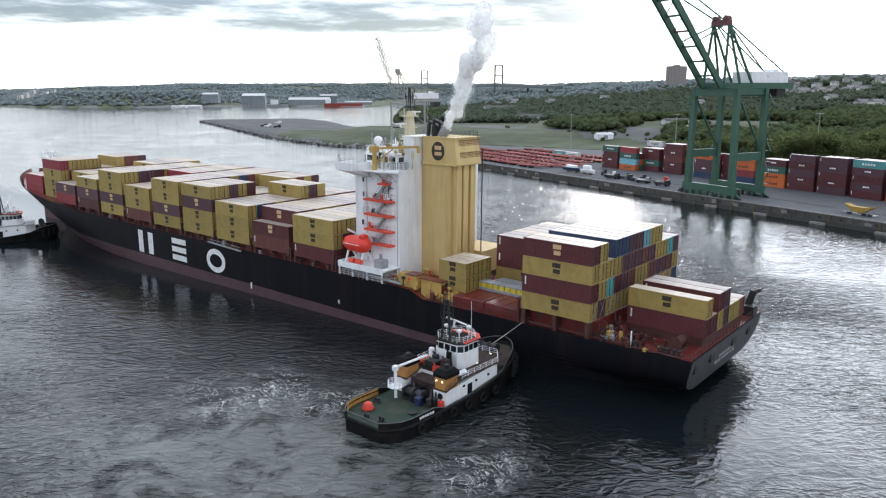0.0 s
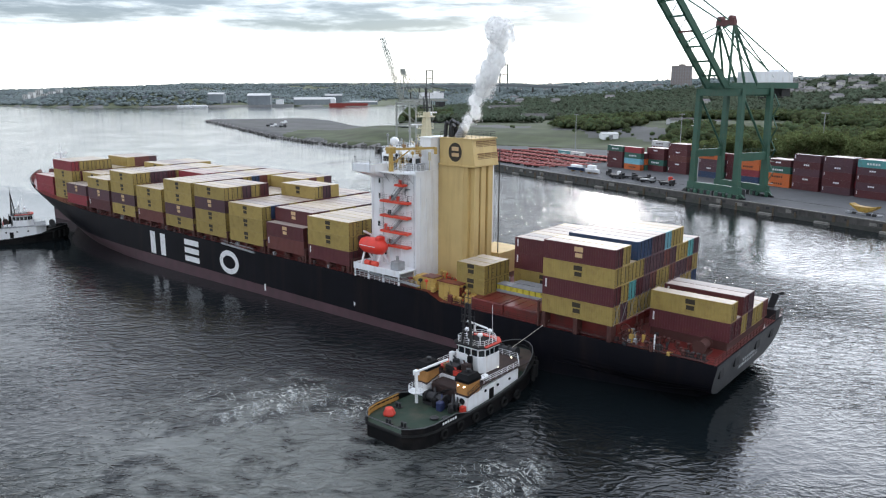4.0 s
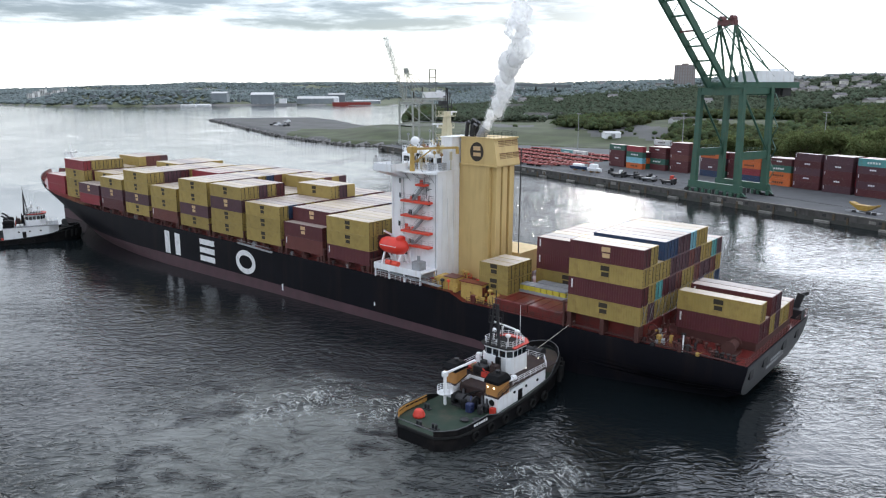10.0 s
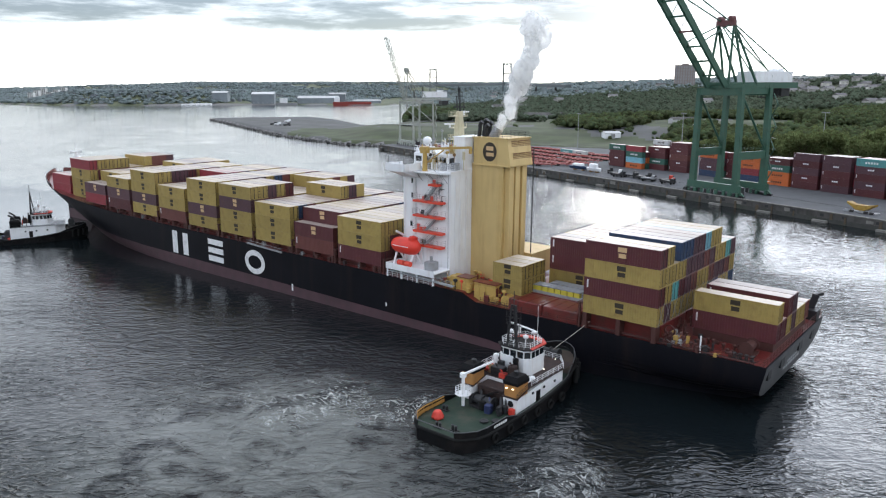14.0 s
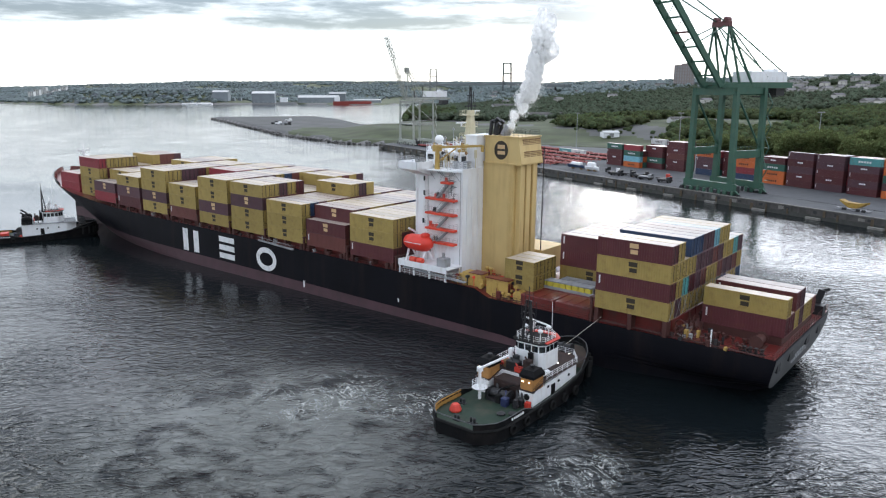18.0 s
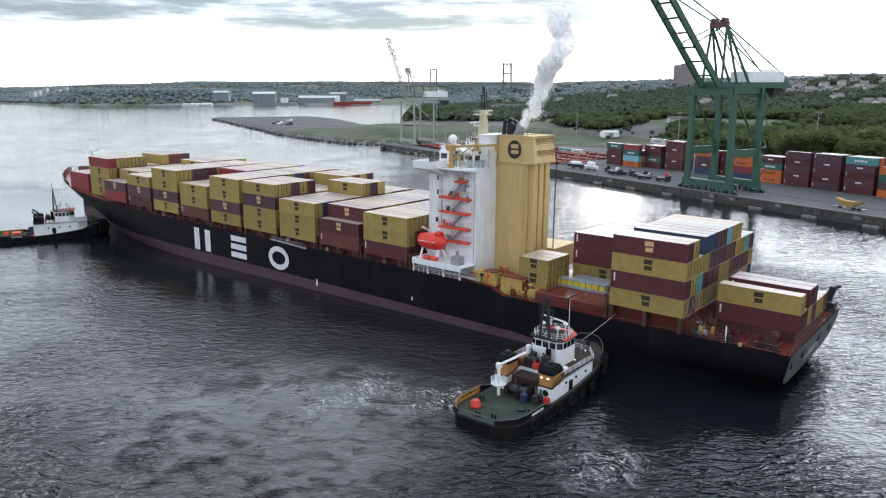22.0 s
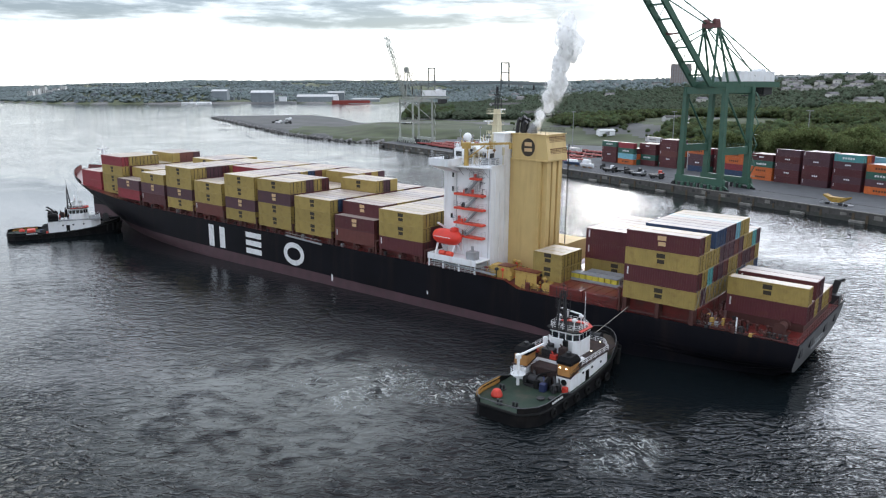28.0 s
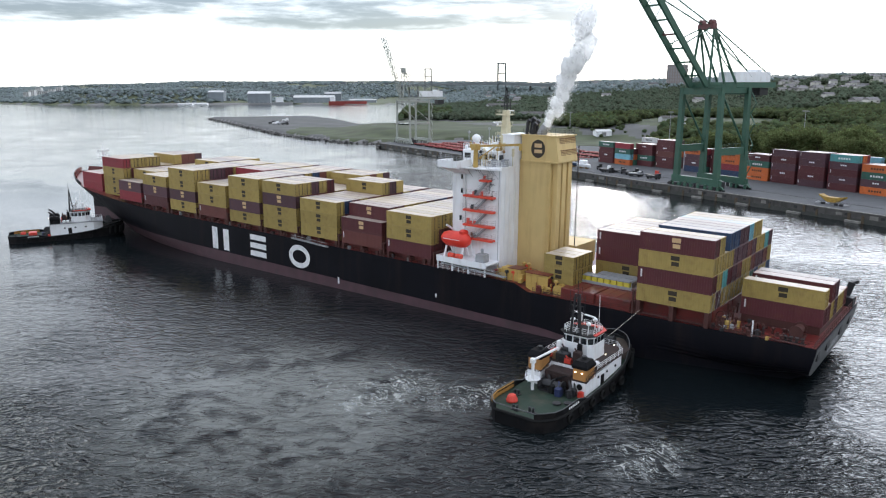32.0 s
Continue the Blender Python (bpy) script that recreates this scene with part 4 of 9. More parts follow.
beam(bm, (47.3, -13.6, 42.4), (47.3, -11.4, 42.4), 0.14, 0.14)
part("antenna", bm, M_black, ship, "dark antennas on the radar mast")
for z, y in ((37.2, -10.4), (39.4, -14.6)):
    bm = bmesh.new()
    beam(bm, (47.8, y - 1.6, z), (47.8, y + 1.6, z + 0.1), 0.2, 0.28)
    tube(bm, (47.8, y, z - 0.6), (47.8, y, z), 0.18, 6)
    part("radar_scanner", bm, M_white, ship, "white radar scanner")
# more clutter on the monkey island: lamps, boxes, pipes, a yellow davit post
for x, y, z, h, r_ in ((49.9, -5.2, 29.15, 2.6, 0.16), (48.9, -4.9, 29.15, 1.5, 0.3), (47.3, -5.0, 29.15, 1.9, 0.22), (43.6, -4.7, 29.15, 2.4, 0.14), (42.2, -7.6, 29.15, 3.4, 0.2), (44.2, -7.4, 32.0, 1.6, 0.25), (45.3, -6.9, 32.0, 2.0, 0.12)):
    bm = bmesh.new()
    tube(bm, (x, y, z), (x, y, z + h), r_ * 0.5, 6)
    cbox(bm, x - r_, x + r_, y - r_, y + r_, z + h * 0.55, z + h, 0.04)
    part("deck_fitting", fix(bm), M_white if r_ < 0.2 else M_cream, ship)
for k in range(7):
    bm = bmesh.new()
    x, z = 43.0 + 1.0 * k, 26.9 + 0.55 * (k % 3)
    tube(bm, (x, -3.95, z), (x + 0.6, -3.2, z + 1.3), 0.05, 5)
    tube(bm, (x + 0.6, -3.2, z + 1.3), (x + 1.3, -3.9, z + 1.6), 0.05, 5)
    part("pipe", bm, M_grey, ship)

# rails on the wings, gear on the roofs, pipes down the faces
for sy in (1, -1):
    yo, yi = CY + sy * 16.8, CY + sy * 12.4
    bm = bmesh.new()
    rails(bm, [(49.5, yi, 30.3), (49.5, yo, 30.3), (54.0, yo, 30.3), (54.0, yi, 30.3)], h=0.8, step=1.1, r=0.028, bars=2)
    part("wing_railing", bm, M_grey, ship, "thin grey wing railing")
hc = random.Random(77)
for k in range(40):
    on_roof = k % 2
    x, y = (hc.uniform(44.8, 53.0), hc.uniform(-15.0, -6.6)) if on_roof else (hc.uniform(42.8, 49.0), hc.uniform(-8.0, -4.4))
    if not on_roof and x > 44.2 and y < -5.9:
        y = hc.uniform(-5.8, -4.4)
    z, h, w = (32.0 if on_roof else 29.15), hc.uniform(0.6, 3.0), hc.uniform(0.12, 0.4)
    bm = bmesh.new()
    if k % 4 == 0:
        tube(bm, (x, y, z), (x, y, z + h), 0.06, 5)
        lathe(bm, [(0.12, 0), (0.3, 0.15), (0.3, 0.4), (0.1, 0.6)], (x, y, z + h), 8)
    elif k % 4 == 1:
        cbox(bm, x - w, x + w, y - w, y + w, z, z + h * 0.6, 0.05)
        tube(bm, (x, y, z), (x, y, z + h), 0.05, 5)
    elif k % 4 == 2:
        tube(bm, (x, y, z), (x, y, z + h + 0.8), 0.045, 5)
        beam(bm, (x - 0.6, y, z + h), (x + 0.6, y, z + h), 0.08, 0.08)
        beam(bm, (x, y - 0.5, z + h * 0.7), (x, y + 0.5, z + h * 0.7), 0.06, 0.06)
    else:
        tube(bm, (x, y, z), (x, y, z + h * 0.5), w * 0.6, 8)
        tube(bm, (x, y, z + h * 0.5), (x + 0.5, y + 0.3, z + h * 0.5 + 0.3), w * 0.6, 8)
    part("deck_fitting", fix(bm), hc.choice((M_white, M_grey, M_cream, M_black, M_yellowgear, M_white, M_wood)), ship)
for k in range(14):
    x0, z0 = hc.uniform(42.6, 45.6), hc.uniform(23.4, 28.2)
    bm = bmesh.new()
    x1 = x0 + hc.uniform(0.4, 2.2)
    tube(bm, (x0, -3.9, z0), (x1, -3.9, z0), 0.045, 5)
    tube(bm, (x1, -3.9, z0), (x1, -3.9, z0 - hc.uniform(0.4, 2.6)), 0.045, 5)
    part("cable_run", bm, hc.choice((M_grey, M_black, M_grey)), ship)
for k, z in enumerate((26.6, 23.35, 20.55, 17.6, 14.95)):     # lockers, hoses and rafts on the landings
    for j in range(3 if k else 1):
        x = hc.uniform(46.5 if k else 44.8, 50.0 if k else 46.2)
        bm = bmesh.new()
        cbox(bm, x - 0.25, x + 0.25, -3.9, -3.5, z + 0.1, z + 0.1 + hc.uniform(0.4, 1.1), 0.04)
        part("landing_locker", fix(bm), hc.choice((M_black, M_grey, M_landing, M_wood)), ship)
for k in range(46):      # rusty gear between the house, the funnel and the hatch
    x, y = hc.uniform(27.5, 42.0), hc.uniform(-9.8, -0.5)
    if 32.0 > x > 25.4 and y < -2.6 or x > 40 and y < -3.4:
        y = hc.uniform(-2.4, -0.5)
    z = 8.6 if x > 35.5 else 7.6
    w, h = hc.uniform(0.12, 0.5), hc.uniform(0.5, 2.3)
    bm = bmesh.new()
    if k % 3 == 0:
        tube(bm, (x, y, z), (x, y, z + h), 0.16, 7)
        lathe(bm, [(0.2, 0), (0.42, 0.1), (0.42, 0.4), (0.15, 0.55)], (x, y, z + h), 8)
    elif k % 3 == 1:
        cbox(bm, x - w, x + w, y - w, y + w, z, z + h * 0.7, 0.05)
        tube(bm, (x + w, y, z), (x + w + 0.3, y, z + h), 0.06, 5)
    else:
        rails(bm, [(x - 1.0, y, z), (x + 1.0, y, z)], h=1.0, step=0.9, r=0.03)
        tube(bm, (x - 1.2, y + 0.2, z + 0.3), (x + 1.2, y + 0.2, z + 0.3), 0.1, 6)
    part("deck_fitting", fix(bm), hc.choice((M_yellowgear, M_yellowgear, M_lash, M_deckred, M_wood, M_landing, M_black)), ship)

# stair tower on the port face: landings, flights, rails
for k, z in enumerate((26.6, 23.35, 20.55, 17.6, 14.95)):
    x0 = 44.4 if k == 0 else 43.4
    x1 = 46.6 if k == 0 else (50.4 if k < 4 else 48.4)
    bm = bmesh.new()
    cbox(bm, x0, x1, -3.98, -2.6, z - 0.28, z + 0.1, 0.04)
    la = part("landing", fix(bm), M_landing, ship, "red steel stair landing")
    bm = bmesh.new()
    rails(bm, [(x1, -4.0, z + 0.1), (x1, -2.65, z + 0.1), (x0, -2.65, z + 0.1), (x0, -4.0, z + 0.1)], step=0.9, r=0.022)
    part("landing_rail", bm, M_grey, la)
    if k < 4:
        bm = bmesh.new()
        zb = (23.35, 20.55, 17.6, 14.95)[k] + 0.1
        for y in (-3.6, -2.9):
            beam(bm, (44.9, y, z), (47.7, y, zb), 0.06, 0.28)
        for i in range(11):
            p = Vector((44.9, -3.25, z)).lerp(Vector((47.7, -3.25, zb)), (i + 0.5) / 11)
            box(bm, p.x - 0.12, p.x + 0.12, -3.6, -2.9, p.z - 0.02, p.z + 0.02)
        for y in (-3.6, -2.9):
            beam(bm, (44.9, y, z + 0.9), (47.7, y, zb + 0.9), 0.04, 0.05)
        part("stair_flight", bm, M_grey, ship, "grey steel stairs")
bm = bmesh.new()
tube(bm, (50.6, -3.85, 9.5), (50.6, -3.85, 28.8), 0.06, 5)
tube(bm, (42.7, -3.85, 9.5), (42.7, -3.85, 28.8), 0.05, 5)
part("drain_pipe", bm, M_grey, ship)

# lifeboat on its platform
bm = bmesh.new()
cbox(bm, 42.2, 54.2, -4.05, 0.8, 10.75, 11.0, 0.05)
box(bm, 42.2, 54.2, 0.7, 0.82, 10.2, 11.35)
box(bm, 54.1, 54.22, -4.0, 0.8, 10.2, 11.35)
part("boat_deck", fix(bm), M_white, ship, "white boat deck")
bm = bmesh.new()
for x in (42.6, 46.5, 50.4, 54.0):
    beam(bm, (x, 0.55, 8.6), (x, 0.55, 10.8), 0.25, 0.25)
    beam(bm, (x, -3.6, 8.6), (x, -3.6, 10.8), 0.25, 0.25)
rails(bm, [(42.3, 0.6, 8.6), (54.0, 0.6, 8.6)], step=1.3)
part("boat_deck_stanchion", bm, M_white, ship)
bm = bmesh.new()
rings = []
for x, s in ((45.4, 0.12), (45.8, 0.55), (46.7, 0.88), (48.2, 1.0), (50.2, 1.0), (52.2, 0.95), (53.4, 0.7), (54.1, 0.3), (54.3, 0.08)):
    rings.append([(x, -1.4 + 1.5 * s * math.cos(a) * (1.0 if math.sin(a) < 0.2 else 0.9), 14.75 + (1.7 if math.sin(a) < 0 else 1.5) * s * math.sin(a)) for a in [6.28319 * i / 14 for i in range(14)]])
loft(bm, rings, close=True)
for v in bm.verts:      # a short, stout boat
    v.co.x = 54.6 - (54.3 - v.co.x) * 0.8
boat = part("lifeboat", fix(bm), M_orange, ship, "bright orange enclosed lifeboat", smooth=True)
bm = bmesh.new()
cbox(bm, 48.5, 49.9, -2.2, -0.6, 15.9, 16.7, 0.25)
part("steering_cupola", fix(bm), M_orange, boat)
bm = bmesh.new()
for x0, x1 in ((49.1, 51.0), (51.1, 53.2)):
    box(bm, x0, x1, 0.02, 0.12, 14.72, 14.82)
part("rubbing_strake", bm, M_white, boat)
for x in (48.9, 53.0):
    bm = bmesh.new()
    beam(bm, (x, -3.9, 11.0), (x, -3.0, 16.2), 0.35, 0.4)
    beam(bm, (x, -3.0, 16.2), (x, -0.9, 17.3), 0.3, 0.35)
    beam(bm, (x, -0.2, 11.0), (x, -1.0, 13.2), 0.3, 0.3)
    beam(bm, (x, -3.4, 11.0), (x, -2.0, 13.2), 0.25, 0.3)
    part("davit", bm, M_white, ship, "white lifeboat davit")
for x in (49.2, 51.0):
    bm = bmesh.new()
    tube(bm, (x - 0.65, 0.0, 11.6), (x + 0.65, 0.0, 11.6), 0.5, 10)
    part("life_raft_canister", bm, M_landing, ship, "orange-red raft canister")
bm = bmesh.new()
cbox(bm, 43.5, 45.5, -2.2, -0.3, 11.0, 12.6, 0.1)
tube(bm, (44.5, -1.2, 12.5), (44.5, -1.2, 13.6), 0.3, 8)
part("boat_winch", fix(bm), M_grey, ship)

# funnel
FY0, FY1 = -10.3, -17.4
bm = bmesh.new()
box(bm, 35.3, 42.26, FY1, FY0, 8.6, 30.3)
funnel = part("funnel_casing", bm, M_buff, ship, "buff steel funnel casing")
bm = bmesh.new()
rings = [[(34.1 + dx, FY1 - 0.1, z), (41.9, FY1 - 0.1, z), (41.9, FY0 + 0.1, z), (34.1 + dx, FY0 + 0.1, z)] for z, dx in ((30.3, -0.5), (35.0, 0.3))]
loft(bm, rings, close=True)
part("funnel_top", fix(bm), M_buff, funnel, "buff funnel top with louvres")
bm = bmesh.new()
box(bm, 33.7, 42.1, FY1 - 0.3, FY0 + 0.3, 30.05, 30.3)
box(bm, 34.1, 42.1, FY1 - 0.25, FY0 + 0.25, 35.0, 35.2)
part("funnel_rim", bm, M_buff, funnel)
# round dark emblem, plain
bm = bmesh.new()
n = 28
ring = [(38.2 + 1.55 * math.cos(6.28319 * i / n), 32.6 + 1.75 * math.sin(6.28319 * i / n)) for i in range(n)]
f0 = [bm.verts.new((x, FY0 + 0.115, z)) for x, z in ring]
f1 = [bm.verts.new((x, FY0 + 0.13, z)) for x, z in ring]
bm.faces.new(f1)
for i in range(n):
    bm.faces.new((f0[i], f0[(i + 1) % n], f1[(i + 1) % n], f1[i]))
em = part("funnel_emblem", fix(bm), M_emblem, funnel, "round dark plain emblem")
part("emblem_bar", boxes((37.4, 39.0, FY0 + 0.13, FY0 + 0.14, 32.85, 33.6), (37.3, 39.0, FY0 + 0.13, FY0 + 0.14, 31.8, 32.45)), M_emblem_pale, em, "pale plain bars")
# louvres on the aft face
for row, z in enumerate((30.9, 33.1)):
    for i in range(3):
        y = FY0 - 1.1 - i * 2.15
        xx = 33.6 + 0.17 * (z + 0.8 - 30.3)
        bm = bmesh.new()
        for k in range(6):
            box(bm, xx - 0.06, xx + 0.1, y - 1.85, y, z + 0.28 * k, z + 0.28 * k + 0.12)
        box(bm, xx + 0.1, xx + 0.14, y - 1.85, y, z, z + 1.6)
        part("louvre", bm, M_wood, funnel, "brown rusty louvre")
# vertical ducts on the aft face
for y in (-11.0, -13.0, -15.2):
    bm = bmesh.new()
    cbox(bm, 34.2, 35.3, y - 1.5, y, 9.0, 30.0, 0.08)
    part("duct", fix(bm), M_buff, funnel, "buff vertical duct")
bm = bmesh.new()
for z in range(10, 30):
    beam(bm, (35.5, FY0 + 0.25, z), (36.1, FY0 + 0.25, z), 0.06, 0.06)
for x in (35.5, 36.1):
    beam(bm, (x, FY0 + 0.25, 9.0), (x, FY0 + 0.251, 30.0), 0.06, 0.06)
part("funnel_ladder", bm, M_buff, funnel)
bm = bmesh.new()
tube(bm, (33.6, -17.9, 9.5), (33.6, -17.9, 33.0), 0.12, 6)
tube(bm, (33.2, -17.2, 9.5), (33.6, -17.9, 9.5), 0.12, 6)
part("vent_pipe", bm, M_black, funnel)
for i, (x, y, h) in enumerate(((41.6, -11.4, 2.4), (41.2, -12.4, 2.8), (40.4, -12.9, 2.3), (41.5, -13.4, 2.5), (40.3, -11.6, 1.9), (41.7, -14.6, 2.2))):
    bm = bmesh.new()
    tube(bm, (x, y, 35.1), (x - 0.25, y, 35.1 + h), 0.38, 10)
    tube(bm, (x - 0.25, y, 35.1 + h), (x - 0.7, y, 35.5 + h), 0.42, 10)
    part("exhaust_pipe", bm, M_black, funnel, "sooty exhaust pipe")
bm = bmesh.new()
tube(bm, (38.9, -12.2, 35.1), (37.9, -12.4, 36.9), 0.95, 14, 0.85)
part("main_uptake", bm, M_grey, funnel, "grey main exhaust uptake")
bm = bmesh.new()
rails(bm, [(34.5, FY0, 35.2), (41.8, FY0, 35.2), (41.8, FY1, 35.2), (34.5, FY1, 35.2), (34.5, FY0, 35.2)], h=1.0, step=1.1, r=0.025)
part("funnel_railing", bm, M_black, funnel)

# engine-room casing and deck gear aft of the house
part("engine_casing", boxes((33.0, 40.2, -26.0, -17.6, 8.6, 13.0)), M_buff, ship)
bm = bmesh.new()
cbox(bm, 35.4, 39.8, -3.2, -0.9, 8.5, 10.9, 0.1)
lk = part("deck_locker", fix(bm), M_yellowgear, ship, "buff steel deck locker")
part("top_plate", boxes((35.3, 38.2, -3.3, -0.8, 10.9, 11.02)), M_deckred, lk)
for x in (36.2, 38.6):
    part("locker_door", boxes((x - 0.5, x + 0.5, -0.9, -0.84, 8.8, 10.5)), M_yellowgear, lk)
bm = bmesh.new()
cbox(bm, 29.6, 34.3, -2.5, -0.9, 7.4, 10.7, 0.08)
dl = part("vent_house", fix(bm), M_yellowgear, ship, "buff vent house with brown louvres")
part("top_plate", boxes((29.4, 34.5, -2.6, -0.7, 10.7, 10.85)), M_deckred, dl)
for x in (30.6, 32.2, 33.5):
    part("vent_grille", boxes((x - 0.45, x + 0.45, -0.9, -0.84, 8.3, 10.1)), M_yellowgear, dl)
for y in (-1.3, -2.1):
    part("vent_grille", boxes((29.52, 29.6, y - 0.3, y + 0.3, 8.2, 10.2)), M_deckred, dl)
bm = bmesh.new()
tube(bm, (27.4, -2.2, 8.5), (27.4, -0.8, 8.5), 0.6, 12)
for y in (-2.4, -0.8):
    tube(bm, (27.4, y, 8.5), (27.4, y + 0.15, 8.5), 0.95, 14)
box(bm, 26.6, 28.2, -2.5, -0.6, 7.4, 7.7)
part("mooring_winch", fix(bm), M_yellowgear, ship, "buff mooring winch")
yg = random.Random(31)
for k in range(22):
    x, y, w, h = yg.uniform(28, 41), yg.uniform(-4.2, -0.4), yg.uniform(0.12, 0.4), yg.uniform(0.4, 1.7)
    z = 8.55 if x > 35 else 7.4
    bm = bmesh.new()
    if k % 3 == 0:
        lathe(bm, [(w * 0.6, 0), (w * 0.6, h * 0.7), (w * 1.3, h * 0.75), (w * 1.3, h), (w * 0.5, h * 1.1)], (x, y, z), 8)
    elif k % 3 == 1:
        tube(bm, (x, y, z), (x, y, z + h), 0.06, 5)
        tube(bm, (x, y, z + h), (x + yg.uniform(-1.5, 1.5), y, z + h), 0.06, 5)
        tube(bm, (x, y, z + h * 0.5), (x, y - 1.0, z + h * 0.5), 0.06, 5)
    else:
        cbox(bm, x - w, x + w, y - w, y + w, z, z + h, 0.05)
    part("deck_fitting", fix(bm), yg.choice((M_yellowgear, M_yellowgear, M_lash, M_black, M_grey)), ship)
bm = bmesh.new()
beam(bm, (38.0, 0.35, 9.3), (53.0, 0.35, 9.9), 0.9, 0.18)
rails(bm, [(38.0, 0.75, 9.35), (53.0, 0.75, 9.95)], h=0.9, step=1.2, r=0.03)
part("side_walkway", bm, M_grey, ship, "grey side walkway below the boat deck")
bm = bmesh.new()
tube(bm, (38.2, -5.2, 8.6), (38.2, -5.2, 10.4), 0.35, 8)
beam(bm, (38.2, -5.2, 10.2), (36.5, -3.5, 10.9), 0.3, 0.3)
rails(bm, [(35.2, -0.3, 8.6), (41.5, -0.3, 8.6)], step=1.2)
part("hose_davit", bm, M_yellowgear, ship)
# open hatch with red covers, port side
for x0, x1 in ((13.2, 19.8), (20.0, 26.6)):
    bm = bmesh.new()
    cbox(bm, x0, x1, -5.8, -0.4, 7.4, 9.25, 0.12)
    for i in range(3):
        box(bm, x0 + 0.8 + 2.0 * i, x0 + 1.0 + 2.0 * i, -5.7, -0.45, 9.24, 9.31)
    part("hatch_cover", fix(bm), M_deckred, ship, "bright red oxide hatch cover")
for y0, y1 in ((-19, -6.0), (-32, -19.2)):
    bm = bmesh.new()
    cbox(bm, 13.2, 27.4, y0, y1, 7.4, 9.25, 0.12)
    part("hatch_cover", fix(bm), M_deckred, ship, "red oxide hatch cover")
bm = bmesh.new()
cbox(bm, -14.4, -2.7, -25.0, -7.6, 7.4, 8.68, 0.1)
part("hatch_cover", fix(bm), M_lash, ship, "dark red hatch cover under the aft stack")
# stern fittings
for x, y in ((-13.0, -1.6), (-11.4, -1.6), (-7.0, -1.2), (-13.4, -8.0), (-13.4, -14.0)):
    bm = bmesh.new()
    for dx in (-0.4, 0.4):
        lathe(bm, [(0.22, 0), (0.22, 0.75), (0.3, 0.8), (0.3, 0.95), (0.1, 1.0)], (x + dx, y, 7.4), 8)
    box(bm, x - 0.8, x + 0.8, y - 0.35, y + 0.35, 7.4, 7.52)
    part("bollard", fix(bm), M_black, ship)
for y in (-4.6, -26.5):
    bm = bmesh.new()
    tube(bm, (-12.0, y - 1.2, 8.6), (-12.0, y + 1.2, 8.6), 0.7, 12)
    for d in (-1.4, 1.25):
        tube(bm, (-12.0, y + d, 8.6), (-12.0, y + d + 0.15, 8.6), 1.0, 12)
    box(bm, -13.0, -11.0, y - 1.5, y + 1.5, 7.4, 7.7)
    part("mooring_winch", fix(bm), M_lash, ship)
bm = bmesh.new()
tube(bm, (-6.4, -0.8, 7.4), (-6.4, -0.8, 9.9), 0.12, 8)
part("vent_post", bm, M_white, ship, "white vent post")
bm = bmesh.new()
beam(bm, (-13.6, -29.4, 7.4), (-14.6, -29.6, 11.4), 1.0, 1.1)
box(bm, -15.4, -12.2, -29.6, -27.6, 7.4, 9.0)
beam(bm, (-14.6, -29.6, 11.2), (-15.4, -30.4, 11.5), 0.6, 0.5)
part("stern_fairlead_post", bm, M_black, ship, "dark stern post")
# solid black blocks give the dark inside of the mooring openings
for y, w in ((-3.2, 1.5), (-9.5, 1.9), (-19.0, 1.9), (-26.0, 1.5)):
    bm = bmesh.new()
    cbox(bm, -15.5, -15.0, y - w / 2, y + w / 2, 5.0, 6.3, 0.02)
    part("mooring_port", fix(bm), M_black, ship, "black block standing for the shade in a mooring opening of the transom")
for z, w in ((4.5, 3.4), (3.6, 4.4)):
    bm = bmesh.new()
    for i in range(7):
        y = -16.1 - w + 2 * w * i / 7
        box(bm, -15.66 + 1.2 * ((7.0 - z) / 5.4) ** 1.3, -15.3 + 1.2 * ((7.4 - z) / 5.4) ** 1.3, y, y + 2 * w / 7 - 0.3, z, z + 0.42)
    part("stern_lettering", bm, M_grey, ship, "small grey bars across the transom")
# lashing frames, pipes and ventilators about the aft decks
dk = random.Random(8)
for x in (-0.9, -1.7, 13.0):
    for y in (-1.6, -6.6, -11.6, -16.6, -21.6, -26.6, -30.8):
        bm = bmesh.new()
        tube(bm, (x, y, 7.4), (x, y, 9.0 + dk.uniform(0, 1.2)), 0.16, 6)
        beam(bm, (x, y - 0.9, 8.8), (x, y + 0.9, 8.8), 0.2, 0.2)
        part("lashing_post", bm, M_lash, ship)
for i in range(12):
    x, y = dk.uniform(-11, -2.5), dk.uniform(-5.8, -0.9)
    bm = bmesh.new()
    lathe(bm, [(0.16, 0), (0.16, 0.7), (0.32, 0.75), (0.32, 1.0), (0.1, 1.12)], (x, y, 7.4), 8)
    part("ventilator", fix(bm), M_lash, ship)
for y in (-0.6, -0.9):
    bm = bmesh.new()
    tube(bm, (-14, y, 7.65), (31, y, 7.65), 0.09, 5)
    part("deck_pipe", bm, M_lash, ship)
bm = bmesh.new()
for k in range(14):
    a = 6.28319 * k / 14
    tube(bm, (-1.2 + 0.8 * math.cos(a), -2.2, 9.2 + 0.8 * math.sin(a)), (-1.2 + 0.8 * math.cos(a + 0.45), -2.2, 9.2 + 0.8 * math.sin(a + 0.45)), 0.09, 5)
beam(bm, (-1.2, -2.2, 7.4), (-1.2, -2.2, 9.2), 0.2, 0.2)
part("hose_reel", bm, M_lash, ship, "rusty yellow hose reel")
